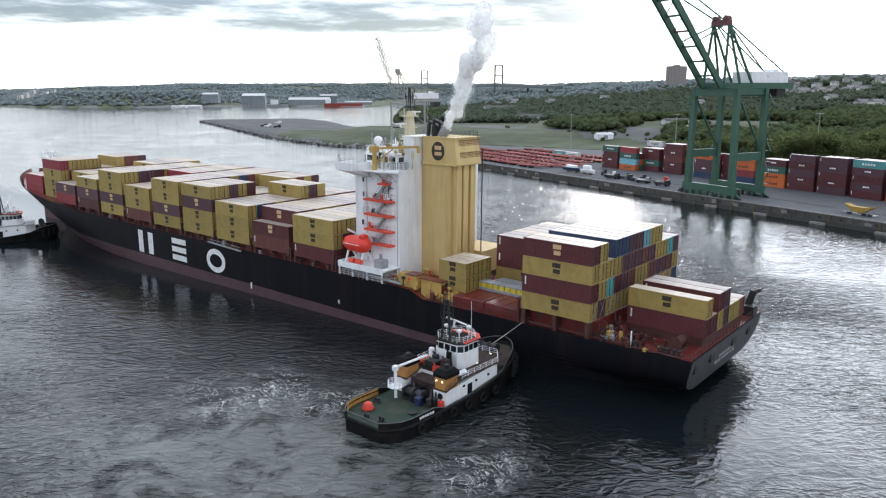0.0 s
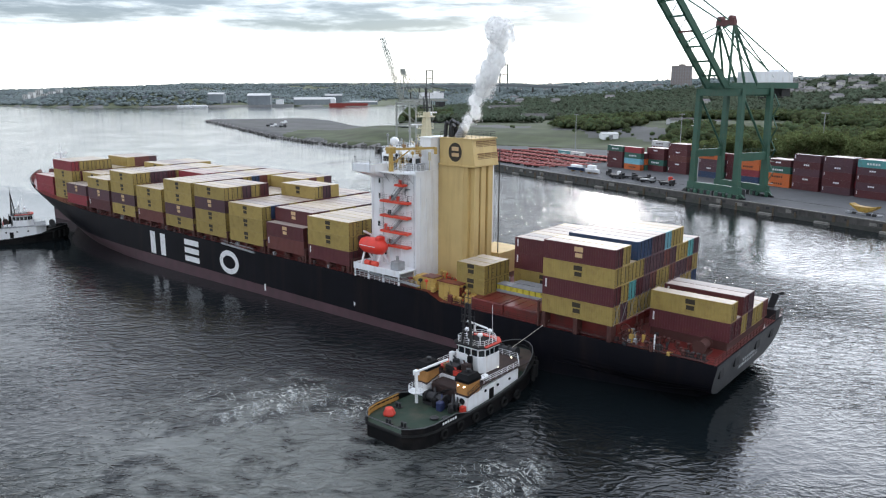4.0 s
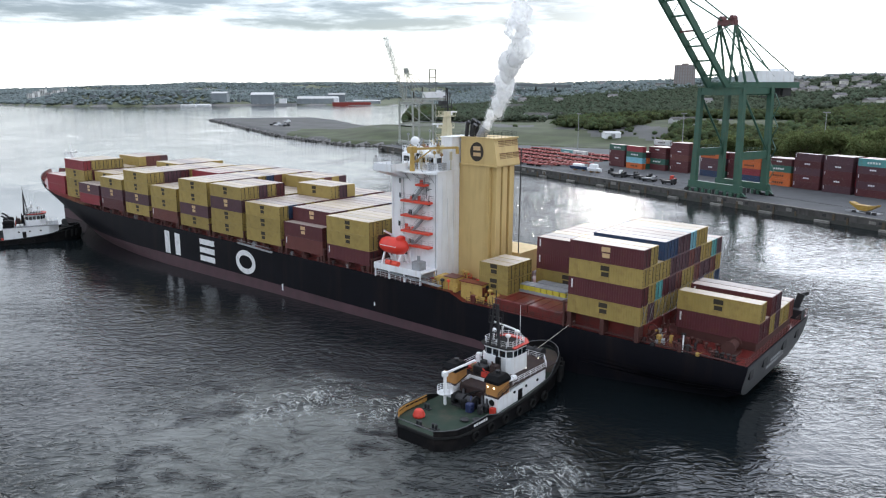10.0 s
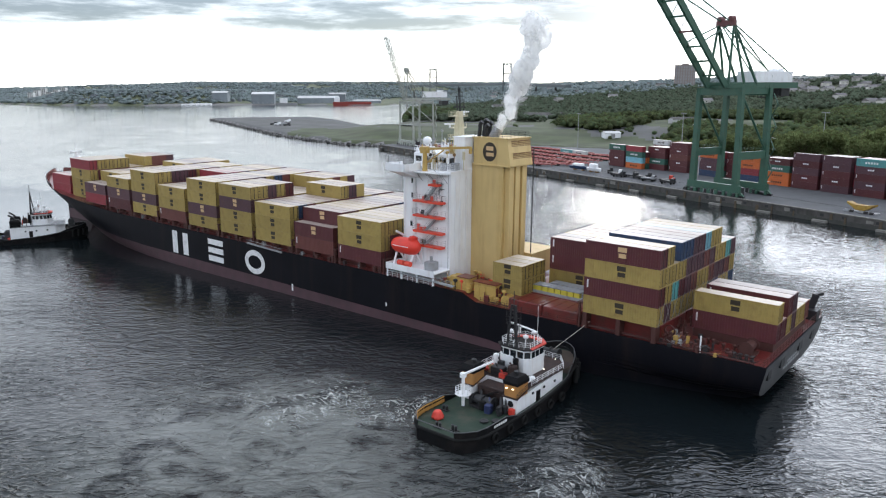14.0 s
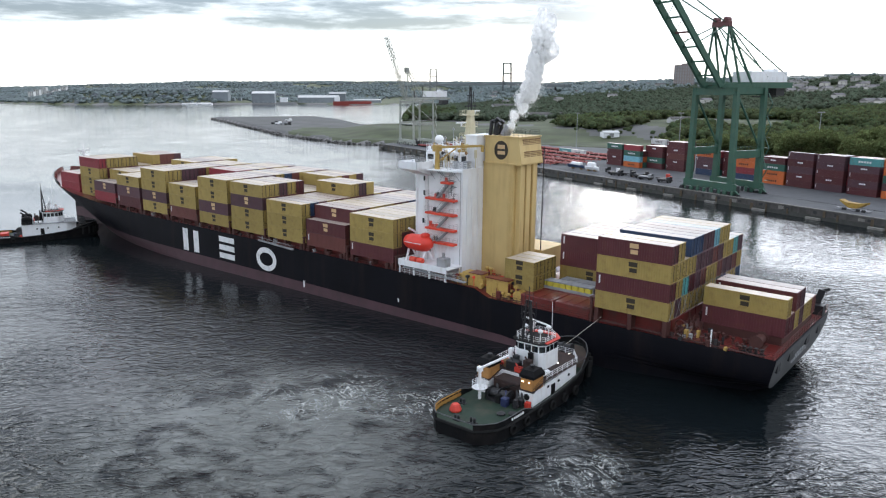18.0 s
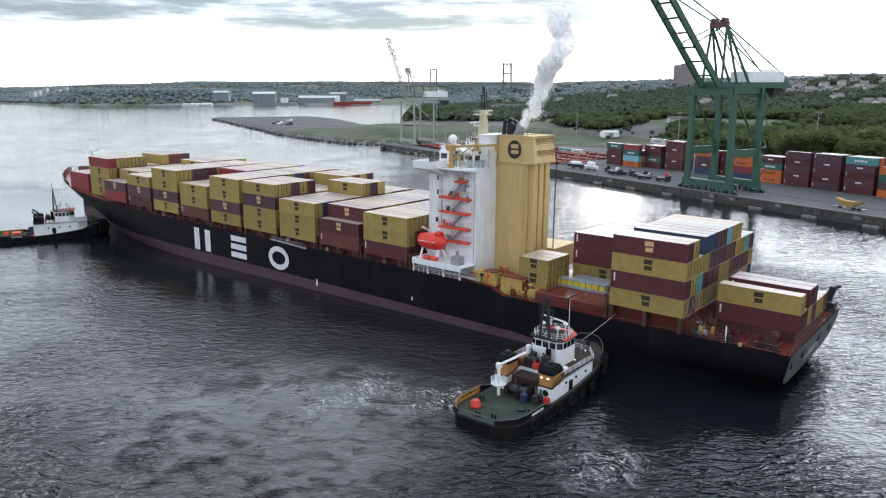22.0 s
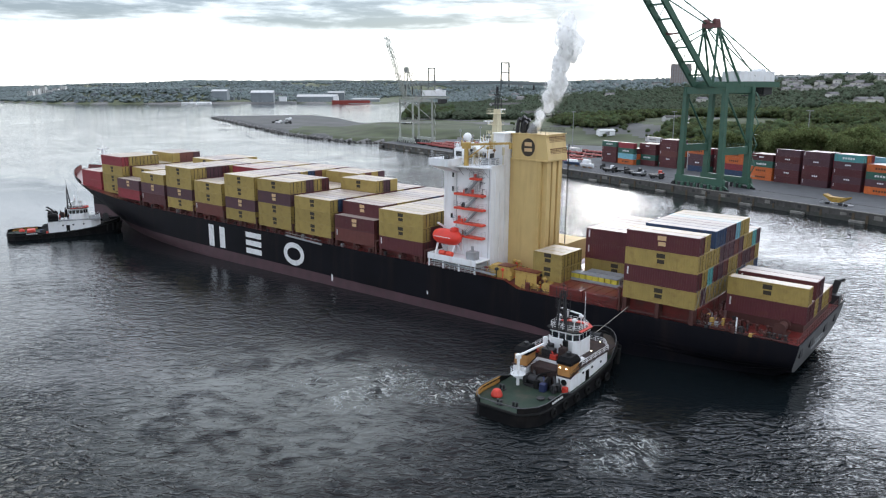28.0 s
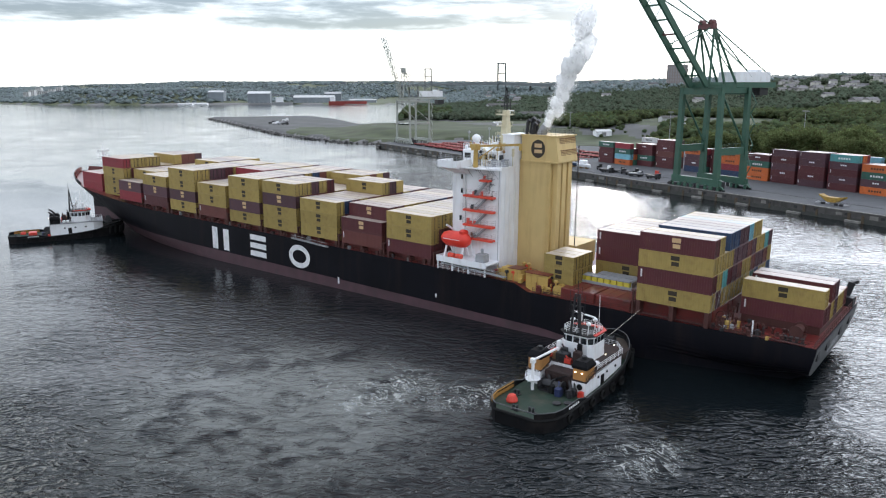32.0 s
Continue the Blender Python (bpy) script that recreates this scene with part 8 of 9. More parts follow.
def chassis_meshes():
    bm = bmesh.new()
    for y in (-0.5, 0.5):
        beam(bm, (-6, y, 1.15), (6, y, 1.15), 0.3, 0.45)
    for x in (-5.9, -3, 0, 3, 5.9):
        beam(bm, (x, -1.2, 1.25), (x, 1.2, 1.25), 0.45, 0.3)
    beam(bm, (3.4, 0, 0), (3.4, 0.001, 1.1), 0.15, 0.7)
    a = bpy.data.meshes.new("trailer_frame"); bm.to_mesh(a); bm.free()
    bm = bmesh.new()
    tube(bm, (0, -0.2, 0), (0, 0.2, 0), 0.5, 10)
    b = bpy.data.meshes.new("trailer_wheel"); bm.to_mesh(b); bm.free()
    a.materials.append(M_trailer)
    b.materials.append(M_rubber)
    return a, b


CH_A, CH_B = chassis_meshes()


def trailer(s, d, turn):
    ob = empty("container_trailer", QUAY @ pose(s, d, DECK, 0, 0, turn))
    o = new("frame", CH_A); o.parent = ob
    for x in (-4.8, -3.5):
        for y in (-1.0, 1.0):
            o = new("wheel", CH_B); o.parent = ob
            o.matrix_basis = pose(x, y, 0.5)
    tagged(ob, "empty red steel container trailer parked on the apron", "trailer", "parked trailers")


for row, (d, a) in enumerate(((16, 35), (27, 35), (39, 35), (52, 35), (66, 35), (80, 35))):
    for i in range(38):
        s = -262 + i * 4.1 + yard_rng.uniform(-0.5, 0.5)
        if row == 0 and s > -112 or row >= 4 and s < -215 or row >= 3 and s > -118:
            continue
        if yard_rng.random() < 0.92:
            trailer(s, d + yard_rng.uniform(-0.8, 0.8), a + yard_rng.uniform(-4, 4))
yard_stack(-172, 74, ["teal"])
yard_stack(-159, 74, ["white"])


def vehicle(s, d, turn, kind, mat, label):
    ob = empty(kind, QUAY @ pose(s, d, DECK, 0, 0, turn))
    bm = bmesh.new()
    cbox(bm, -3.4, 3.2, -1.15, 1.15, 0.7, 1.25, 0.08)
    part("chassis", fix(bm), M_black, ob)
    bm = bmesh.new()
    if kind == "yard_tractor":
        cbox(bm, 1.2, 2.9, -1.1, 0.2, 1.25, 3.0, 0.15)
        box(bm, 2.0, 3.3, -1.1, 1.1, 1.2, 1.9)
    else:
        cbox(bm, 1.4, 3.2, -1.15, 1.15, 1.0, 2.6, 0.2)
        box(bm, -3.3, 1.2, -1.15, 1.15, 1.25, 1.7)
    part("cab", fix(bm), mat, ob)
    part("windscreen", boxes((2.92 if kind == "yard_tractor" else 3.2, 2.95 if kind == "yard_tractor" else 3.23, -0.95, 0.1 if kind == "yard_tractor" else 0.95, 1.95, 2.7)), M_glass, ob)
    for x in (-2.3, 2.2):
        for y in (-1.05, 1.05):
            bm = bmesh.new()
            tube(bm, (x, y - 0.18, 0.52), (x, y + 0.18, 0.52), 0.52, 12)
            part("wheel", bm, M_rubber, ob)
    tagged(ob, label, kind.replace("_", " "))


vehicle(-62, 22, 20, "yard_tractor", M_tugwhite, "white terminal yard tractor parked on the quay")
vehicle(-54, 24, 15, "yard_tractor", M_black, "dark terminal yard tractor parked on the quay")
vehicle(-47, 22, 170, "flatbed_truck", M_black, "small dark flatbed truck parked on the quay")
vehicle(-68, 24, 165, "yard_tractor", M_black, "dark terminal yard tractor parked on the quay")
vehicle(-38, 20, 20, "flatbed_truck", M_grey, "grey flatbed truck parked on the quay")
vehicle(-57, 19, 10, "flatbed_truck", M_black, "small dark flatbed truck parked on the quay")
vehicle(-41, 24, 165, "yard_tractor", M_black, "dark terminal yard tractor parked on the quay")
vehicle(-33, 26, 30, "yard_tractor", M_tugred, "red terminal yard tractor parked on the quay")
vehicle(-26, 20, 12, "flatbed_truck", M_black, "dark flatbed truck parked on the quay")
# small boat under white sheeting, on the quay
for k, (s, c, ln, lab, mat) in enumerate(((-90, 0.9, 13, "long white motor boat stored on the quay", M_tugwhite), (-78, 1.0, 9, "white sheeted boat stored on the quay", M_white))):
    ob = empty("stored_boat", QUAY @ pose(s, 21, DECK, 0, 0, 8))
    bm = bmesh.new()
    rings = []
    for x, w in ((-ln / 2, 0.75), (-ln / 3, 1.0), (ln / 6, 1.0), (ln / 3, 0.65), (ln / 2, 0.06)):
        rings.append([(x, y * w, z) for y, z in ((0, 0.5), (0.9, 0.9), (1.5, 2.2), (1.3, 2.25), (-1.3, 2.25), (-1.5, 2.2), (-0.9, 0.9))])
    loft(bm, rings, close=True)
    part("hull", fix(bm), BOX["blue"] if k == 0 else mat, ob)
    bm = bmesh.new()
    cbox(bm, -ln / 3, ln / 5, -1.1, 1.1, 2.25, 3.5 if k == 0 else 4.3, 0.35)
    part("cover", fix(bm), M_tugwhite, ob, "white cover")
    part("cradle", boxes((-ln / 4, -ln / 4 + 0.3, -1.2, 1.2, 0, 0.9), (ln / 5, ln / 5 + 0.3, -1.2, 1.2, 0, 0.9)), M_wood, ob)
    tagged(ob, lab, "boat")
# yellow gangway ramp with a base plate
ob = empty("yellow_ramp", QUAY @ pose(61.5, 22.5, DECK, 0, 0, 0))
bm = bmesh.new()
v = [bm.verts.new(p) for y in (-1.3, 1.3) for p in ((-4.6, y, 3.4), (-2.6, y, 2.7), (2.0, y, 2.6), (4.8, y, 3.2), (4.6, y, 2.6), (1.6, y, 0.9), (-1.2, y, 0.9), (-4.6, y, 2.9))]
bm.faces.new(v[:8]); bm.faces.new(v[8:][::-1])
for i in range(8):
    bm.faces.new((v[i], v[(i + 1) % 8], v[8 + (i + 1) % 8], v[8 + i]))
part("trough", fix(bm), material("worn_yellow_steel", (0.36, 0.22, 0.035), 0.6, var=0.2, stain=RUST, stain_amt=0.6, stain_scale=0.8), ob, "worn yellow steel trough")
for x in (-4.4, -2.6, 2.4, 4.4):
    bm = bmesh.new()
    cbox(bm, x - 0.7, x + 0.7, -1.6, -0.9, 0.0, 0.8, 0.08)
    part("base_block", fix(bm), M_black if x > -4 else M_grey, ob, "dark base block")
bm = bmesh.new()
for x in (-0.8, 0.8):
    beam(bm, (x, 0, 0.3), (x * 0.3, 0, 1.0), 0.3, 0.3)
cbox(bm, -5.8, 5.8, -1.3, 1.3, 0.05, 0.45, 0.06)
part("base_plate", fix(bm), M_grey, ob, "grey base frame")
tagged(ob, "yellow steel trough on a grey base standing on the quay", "spreader stand")

# light masts
for s, d, h in ((-118, 118, 26), (-45, 146, 28), (-196, 100, 24)):
    ob = empty("light_mast", QUAY @ pose(s, d, DECK))
    bm = bmesh.new()
    tube(bm, (0, 0, 0), (0, 0, h), 0.3, 8, 0.16)
    part("pole", bm, M_grey, ob)
    part("lamp_bar", boxes((-2.0, 2.0, -0.3, 0.3, h, h + 0.5)), M_grey, ob)
    tagged(ob, "tall grey steel light mast on the terminal", "light mast")


# ---- land: one sheet, in rings about the harbour ----
COAST = [(-45, 548), (-42, 586), (-84, 606), (-152, 709), (-345, 1113), (-330, 1125), (-197, 1150), (-150, 1062), (-100, 899), (-79, 873), (-47, 905), (-67, 1376),
         (-70, 1929), (-20, 2600), (60, 4990), (4990, 4990), (4990, -1600), (950, -1400), (92.4 + 0.454 * 330, 288 - 0.891 * 330)]
FAR = [(-4990, 3000), (-2300, 2800), (-1417, 2409), (-1150, 2180), (-926, 2113), (-700, 2150), (-470, 2210), (-147, 2096), (-110, 2400), (-90, 3000), (-20, 4990), (-4990, 4990)]


def signed(poly, X, Y):
    """Distance to an outline, positive inside."""
    best = np.full(X.shape, 1e9)
    inside = np.zeros(X.shape, bool)
    n = len(poly)
    for i in range(n):
        (ax, ay), (bx, by) = poly[i], poly[(i + 1) % n]
        dx, dy = bx - ax, by - ay
        t = np.clip(((X - ax) * dx + (Y - ay) * dy) / (dx * dx + dy * dy), 0, 1)
        best = np.minimum(best, np.hypot(X - ax - t * dx, Y - ay - t * dy))
        if ay != by:
            cross = ((ay > Y) != (by > Y)) & (X < (bx - ax) * (Y - ay) / (by - ay) + ax)
            inside ^= cross
    return np.where(inside, best, -best)


def smooth(a, b, v):
    t = np.clip((v - a) / (b - a), 0, 1)
    return t * t * (3 - 2 * t)


def wobble(X, Y, s):
    return (np.sin(X / s + 1.3) * np.cos(Y / s * 1.17 + 0.4) + 0.5 * np.sin(X / s * 2.3 + Y / s * 1.9) + 0.3 * np.cos(X / s * 4.1 - Y / s * 3.3)) / 1.8


def land_z(X, Y):
    """Height of the ground, and the two distances inland."""
    a, b = signed(COAST, X, Y), signed(FAR, X, Y)
    d = (X - 92.4) * 0.891 + (Y - 288) * 0.454
    s = (X - 92.4) * 0.454 - (Y - 288) * 0.891
    edge = np.where(a > 0, np.minimum(3.4, a * 0.55), np.maximum(-3, a * 0.5))
    right = smooth(120, 900, X)
    hill = (44 + 14 * right) * smooth(330, 1250, d) * smooth(0, 250, a) + 8 * smooth(150, 330, d) * smooth(-300, 0, s + 250)
    bank = 5.5 * smooth(20, 70, a) * smooth(560, 640, Y) * (1 - smooth(760, 860, Y)) * smooth(-110, -60, X)
    za = edge + np.where(a > 0, hill * (1 + 0.10 * wobble(X, Y, 130)) + bank + 0.5 * wobble(X, Y, 23) * smooth(5, 30, a), 0)
    za = np.where((d < np.minimum(148, np.maximum(74, 80 + (s + 266) * 0.583)) - 2) & (d > -4) & (s > -301) & (s < 328), -3.0, za)
    edge = np.where(b > 0, np.minimum(3.0, b * 0.4), np.maximum(-3, b * 0.5))
    bluff = 34 * smooth(0, 170, b) * smooth(-1500, -1150, X) * (1 - smooth(-760, -560, X))
    rise = 67 * smooth(60, 1500, b) * (1 + 0.10 * wobble(X, Y, 260))
    zb = edge + np.where(b > 0, np.maximum(bluff, rise), 0)
    # the ridge that closes the view up the harbour
    back = 74 * smooth(2750, 3700, Y) * smooth(-2600, -1200, X) * (1 - smooth(300, 1200, X)) * (1 + 0.10 * wobble(X, Y, 310))
    back = np.where(Y > 2750, back - 3, -9)
    return np.maximum(np.maximum(za, zb), back), a, b, d, s


def build_ground():
    az = np.radians(np.concatenate([np.arange(-75, -36, 1.5), np.arange(-36, 36, 0.25), np.arange(36, 115, 1.5)]))
    rad = [150.0]
    while rad[-1] < 4800:
        rad.append(rad[-1] * (1.013 if rad[-1] < 1500 else 1.03))
    rad = np.array(rad)
    A, Rr = np.meshgrid(az, rad, indexing="ij")
    X, Y = Rr * np.sin(A), Rr * np.cos(A)
    Z, a, b, d, s = land_z(X, Y)
    n, m = X.shape
    verts = np.stack([X, Y, Z], -1).reshape(-1, 3)
    idx = np.arange(n * m).reshape(n, m)
    q = np.stack([idx[:-1, :-1], idx[1:, :-1], idx[1:, 1:], idx[:-1, 1:]], -1).reshape(-1, 4)
    keep = (Z.reshape(-1)[q] > -2.5).any(1)
    q = q[keep]
    use = np.unique(q)
    remap = np.zeros(n * m, int)
    remap[use] = np.arange(len(use))
    me = bpy.data.meshes.new("ground")
    me.from_pydata(verts[use].tolist(), [], remap[q][:, ::-1].tolist())
    for mt in (M_grass, M_soil, M_wooded, M_rock):
        me.materials.append(mt)
    c = verts[q].mean(1)
    zz, a, b, d, s = land_z(c[:, 0], c[:, 1])
    spit = (c[:, 0] < -95) & (a > 0) | (c[:, 1] > 700) & (c[:, 0] < -60) & (a > 0)
    patch = wobble(c[:, 0], c[:, 1], 47)
    kind = np.zeros(len(c), int)
    kind[(d > 150) & (patch > 0.28) & (d < 420)] = 1
    kind[spit & ((c[:, 0] < -150) | (c[:, 1] > 800) | (patch > 0.35))] = 1
    kind[(c[:, 1] > 1000) & ~spit] = 2
    kind[(d > 430) & ~spit] = 2
    kind[b > 0] = 2
    kind[c[:, 1] > 2760] = 2
    kind[(zz < 1.6)] = 3
    me.polygons.foreach_set("material_index", kind.astype(np.int32))
    me.polygons.foreach_set("use_smooth", [True] * len(me.polygons))
    tagged(new("ground", me), "grassy and gravelly harbour land rising to wooded hills", "ground", kind="structure")


M_wooded = material("wooded_slope", (0.10, 0.115, 0.06), 0.95, var=0.4, scale=0.03, stain=(0.10, 0.10, 0.06), stain_amt=0.5, stain_scale=0.01, bump=0.8, bump_scale=0.2)
build_ground()


def ground_at(x, y):
    z, *_ = land_z(np.array([float(x)]), np.array([float(y)]))
    return float(z[0])


def bearing(px, dist):
    """A point at that distance along the view, px to the right of its middle per 1307."""
    k = px / 1307
    return dist * k / math.sqrt(1 + k * k), dist / math.sqrt(1 + k * k)


hr = random.Random(21)
HOUSES = [(*bearing(hr.uniform(600, 830), hr.uniform(1330, 1720)), hr.uniform(9, 15), hr.uniform(8, 11), hr.uniform(4.5, 7), hr.uniform(-30, 30)) for _ in range(58)]
HOUSES += [(*bearing(px, dist), 15, 11, 7, 12) for px, dist in ((745, 1010), (770, 1000), (690, 1180), (460, 1250))]
HOUSES += [(*bearing(hr.uniform(60, 420), hr.uniform(1500, 2600)), hr.uniform(11, 20), hr.uniform(9, 14), hr.uniform(5, 9), hr.uniform(-30, 30)) for _ in range(30)]
CLEAR = [h[:2] for h in HOUSES] + [bearing(640, 1750), bearing(735, 1700), bearing(700, 1725), bearing(427, 1718), bearing(415, 1718), bearing(440, 1718)]


# ---- woods ----
ICO = None


def ico():
    global ICO
    if ICO is None:
        bm = bmesh.new()
        bmesh.ops.create_icosphere(bm, subdivisions=1, radius=1)
        ICO = (np.array([v.co[:] for v in bm.verts]), np.array([[v.index for v in f.verts] for f in bm.faces]))
        bm.free()
        bm = bmesh.new()
        bmesh.ops.create_icosphere(bm, subdivisions=4, radius=1)
        ICO += (np.array([v.co[:] for v in bm.verts]), np.array([[v.index for v in f.verts] for f in bm.faces]))
        bm.free()
    return ICO


ROUGH_V = np.array([(0, 0, -1), (1, 0, 0), (0.31, 0.95, 0.1), (-0.81, 0.59, -0.1), (-0.81, -0.59, 0.1), (0.31, -0.95, -0.1), (0.2, 0.15, 1.0)])
ROUGH_F = np.array([(0, 2, 1), (0, 3, 2), (0, 4, 3), (0, 5, 4), (0, 1, 5), (6, 1, 2), (6, 2, 3), (6, 3, 4), (6, 4, 5), (6, 5, 1)])


def blob_mesh(name, centres, radii, mat, seed, squash=0.8, coarse=False, jitter=0.28):
    """Many uneven clumps in one mesh."""
    V, F = (ROUGH_V, ROUGH_F) if coarse else ico()[:2]
    r = np.random.RandomState(seed)
    n = len(centres)
    P = V[None] * (1 + r.uniform(-jitter, jitter, (n, len(V), 1)))
    P = P * np.array([1, 1, squash]) * np.asarray(radii)[:, None, None] + np.asarray(centres)[:, None, :]
    faces = (F[None] + (np.arange(n) * len(V))[:, None, None]).reshape(-1, 3)
    me = bpy.data.meshes.new(name)
    me.from_pydata(P.reshape(-1, 3).tolist(), [], faces.tolist())
    me.materials.append(mat)
    me.polygons.foreach_set("use_smooth", [True] * len(me.polygons))
    return me


def leaf_mesh(name, centres, radii, per, size, mat, seed):
    """Leaf sprays: small bent quads scattered through and over clumps."""
    r = np.random.RandomState(seed)
    c = np.repeat(np.asarray(centres), per, 0)
    R_ = np.repeat(np.asarray(radii), per)
    d = r.normal(size=(len(c), 3))
    d /= np.linalg.norm(d, axis=1, keepdims=True)
    p = c + d * (R_ * r.uniform(0.72, 1.08, len(c)))[:, None] * np.array([1, 1, 0.85])
    u = r.normal(size=(len(c), 3)); u /= np.linalg.norm(u, axis=1, keepdims=True)
    w = np.cross(u, d + 0.3 * r.normal(size=d.shape)); w /= np.linalg.norm(w, axis=1, keepdims=True) + 1e-9
    sz = (size * r.uniform(0.6, 1.3, len(c)))[:, None]
    q = np.stack([p - u * sz, p - w * sz * 0.7, p + u * sz + d * sz * 0.3, p + w * sz * 0.7], 1)
    me = bpy.data.meshes.new(name)
    me.from_pydata(q.reshape(-1, 3).tolist(), [], np.arange(len(q) * 4).reshape(-1, 4).tolist())
    me.materials.append(mat)
    return me


def woods():
    r = np.random.RandomState(3)
    groups = ((0, 330, 560, 0, 46, 700, 2.2, 4.2), (1, 480, 900, -1, 36, 2900, 3.2, 6.2), (2, 850, 1700, -6, 36, 8500, 4.2, 7.4), (3, 1600, 3400, -5, 36, 8500, 5.0, 9.0))
    for k, r0, r1, a0, a1, n, s0, s1 in groups:
        az = np.radians(r.uniform(a0, a1, n * 3))
        D = np.sqrt(r.uniform(r0 ** 2, r1 ** 2, n * 3))
        X, Y = D * np.sin(az), D * np.cos(az)
        Z, a, b, d, s = land_z(X, Y)
        clear = wobble(X, Y, 61)
        ok = (a > 25) & (d > (168 if k == 0 else 190)) & ((clear > -0.15) | (D > 1100))
        west = smooth(560, 900, D)      # open ground north of the yard
        ok &= (np.degrees(az) > 9) | (D > 950)
        ok &= (np.degrees(az) > 15) | (D > 640) | (s > -60)
        for hx, hy in CLEAR:      # gardens in front of the houses
            L_ = math.hypot(hx, hy)
            along, off = (X * hx + Y * hy) / L_ - L_, (X * hy - Y * hx) / L_
            ok &= ~((np.abs(off) < 13) & (along < 7) & (along > -55))
        i = np.where(ok)[0][:n]
        C, Rd = [], []
        for j in i:
            size = r.uniform(s0, s1)
            for m in range(4 if k in (0, 3) else 7):      # a domed crown of several clumps
                u, v_ = r.normal() * 0.5, r.normal() * 0.5
                C.append((X[j] + u * size, Y[j] + v_ * size, Z[j] + size * (r.uniform(0.35, 0.6) + 0.5 * max(0.0, 1 - u * u - v_ * v_))))
                Rd.append(size * (r.uniform(0.45, 0.85) if k in (0, 3) else r.uniform(0.32, 0.6)))
        if not C:
            continue
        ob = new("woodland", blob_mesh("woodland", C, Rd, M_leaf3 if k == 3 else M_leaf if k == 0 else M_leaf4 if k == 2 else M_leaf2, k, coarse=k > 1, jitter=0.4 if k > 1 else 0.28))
        tagged(ob, "dense green broadleaf woods on the slope", "woods", kind="stuff")
        if k < 2:
            ob = new("woodland", leaf_mesh("woodland", C, Rd, 26 if k == 0 else 9, 0.55 if k == 0 else 0.8, M_leaf, 40 + k))
            tagged(ob, "leaf sprays of the green woods", "woods", kind="stuff")
    # woods of the far shore
    n = 24000
    az = np.radians(r.uniform(-36, 8, n * 2))
    D = np.sqrt(r.uniform(2050 ** 2, 4300 ** 2, n * 2))
    X, Y = D * np.sin(az), D * np.cos(az)
    Z, a, b, d, s = land_z(X, Y)
    keep = wobble(X, Y, 170)
    ok = ((b > 18) | (Y > 3000)) & ((keep > -0.25) | (b < 260) & (X < -680)) & ((b > 140) | (X < -640) | (Y > 3000))
    i = np.where(ok)[0][:n]
    C = [(X[j] + r.normal() * 6, Y[j] + r.normal() * 6, Z[j] + r.uniform(1, 5)) for j in i]
    Rd = [r.uniform(4.5, 10) for _ in C]
    tagged(new("far_woodland", blob_mesh("far_woodland", C, Rd, M_leaf3, 9, squash=0.55, coarse=True, jitter=0.3)), "wooded far shore of the harbour, paled by haze in its colour", "woods", kind="stuff")
    # bushes on the dark point and along the spit
    C, Rd = [], []
    for j in range(420):
        t = r.uniform(0, 1)
        x, y = -52 + 70 * r.uniform(0, 1) ** 1.5, 990 + 320 * t
        C.append((x, y, ground_at(x, y) + r.uniform(1, 9))); Rd.append(r.uniform(3, 6.5))
    for j in range(260):
        y = r.uniform(560, 760)
        x = r.uniform(30, 180)
        z, a, b, d, s = land_z(np.array([x]), np.array([y]))
        if d[0] > 168 and wobble(np.array([x]), np.array([y]), 33)[0] > 0.1:
            C.append((x, y, z[0] + 0.8)); Rd.append(r.uniform(1.2, 2.6))
    tagged(new("scrub", blob_mesh("scrub", C, Rd, M_leaf2, 12)), "dark green scrub and bushes", "bushes", kind="stuff")


woods()


def tree(x, y, h, seed):
    r = random.Random(seed)
    z = ground_at(x, y) if ground_at(x, y) > 0 else DECK
    ob = empty("tree", pose(x, y, z - 0.1, 0, 0, r.uniform(0, 360)))
    bm = bmesh.new()
    tube(bm, (0, 0, 0), (0.1, 0.1, h * 0.55), 0.32, 8, 0.16)
    C, Rd = [], []
    for i in range(9):
        a, u = r.uniform(0, 6.28), r.uniform(0.25, 0.9)
        p = Vector((math.cos(a) * h * 0.30 * r.uniform(0.4, 1.1), math.sin(a) * h * 0.30 * r.uniform(0.4, 1.1), h * (0.30 + 0.6 * u)))
        tube(bm, (0.05, 0.05, h * (0.2 + 0.3 * u)), p, 0.13, 5, 0.05)
        C.append(p[:]); Rd.append(h * r.uniform(0.13, 0.22))
        for _ in range(3):
            C.append((p.x + r.gauss(0, h * 0.1), p.y + r.gauss(0, h * 0.1), p.z + r.gauss(0, h * 0.09))); Rd.append(h * r.uniform(0.08, 0.15))
    part("trunk", bm, M_bark, ob)
    o = new("crown", leaf_mesh("crown", C, Rd, 105, 0.5, M_leaf, seed)); o.parent = ob
    tagged(ob, "leafy green tree at the edge of the terminal", "tree", "trees behind the yard")


tr = random.Random(14)
for i in range(30):
    s = -108 + 122 * (i + tr.uniform(-0.4, 0.4)) / 30
    d = tr.uniform(114, 148)
    p = quay_point(s, d)
    tree(p.x, p.y, (12 + 8 * min(1, max(0, (s + 100) / 50))) * tr.uniform(0.85, 1.15), 60 + i)


# ---- buildings ----
M_brick = material("brown_brick_block", (0.26, 0.215, 0.205), 0.85, var=0.1, scale=0.2)
M_pale = material("pale_cladding", (0.55, 0.55, 0.54), 0.7, var=0.1, scale=0.1, random_tint=0.2)
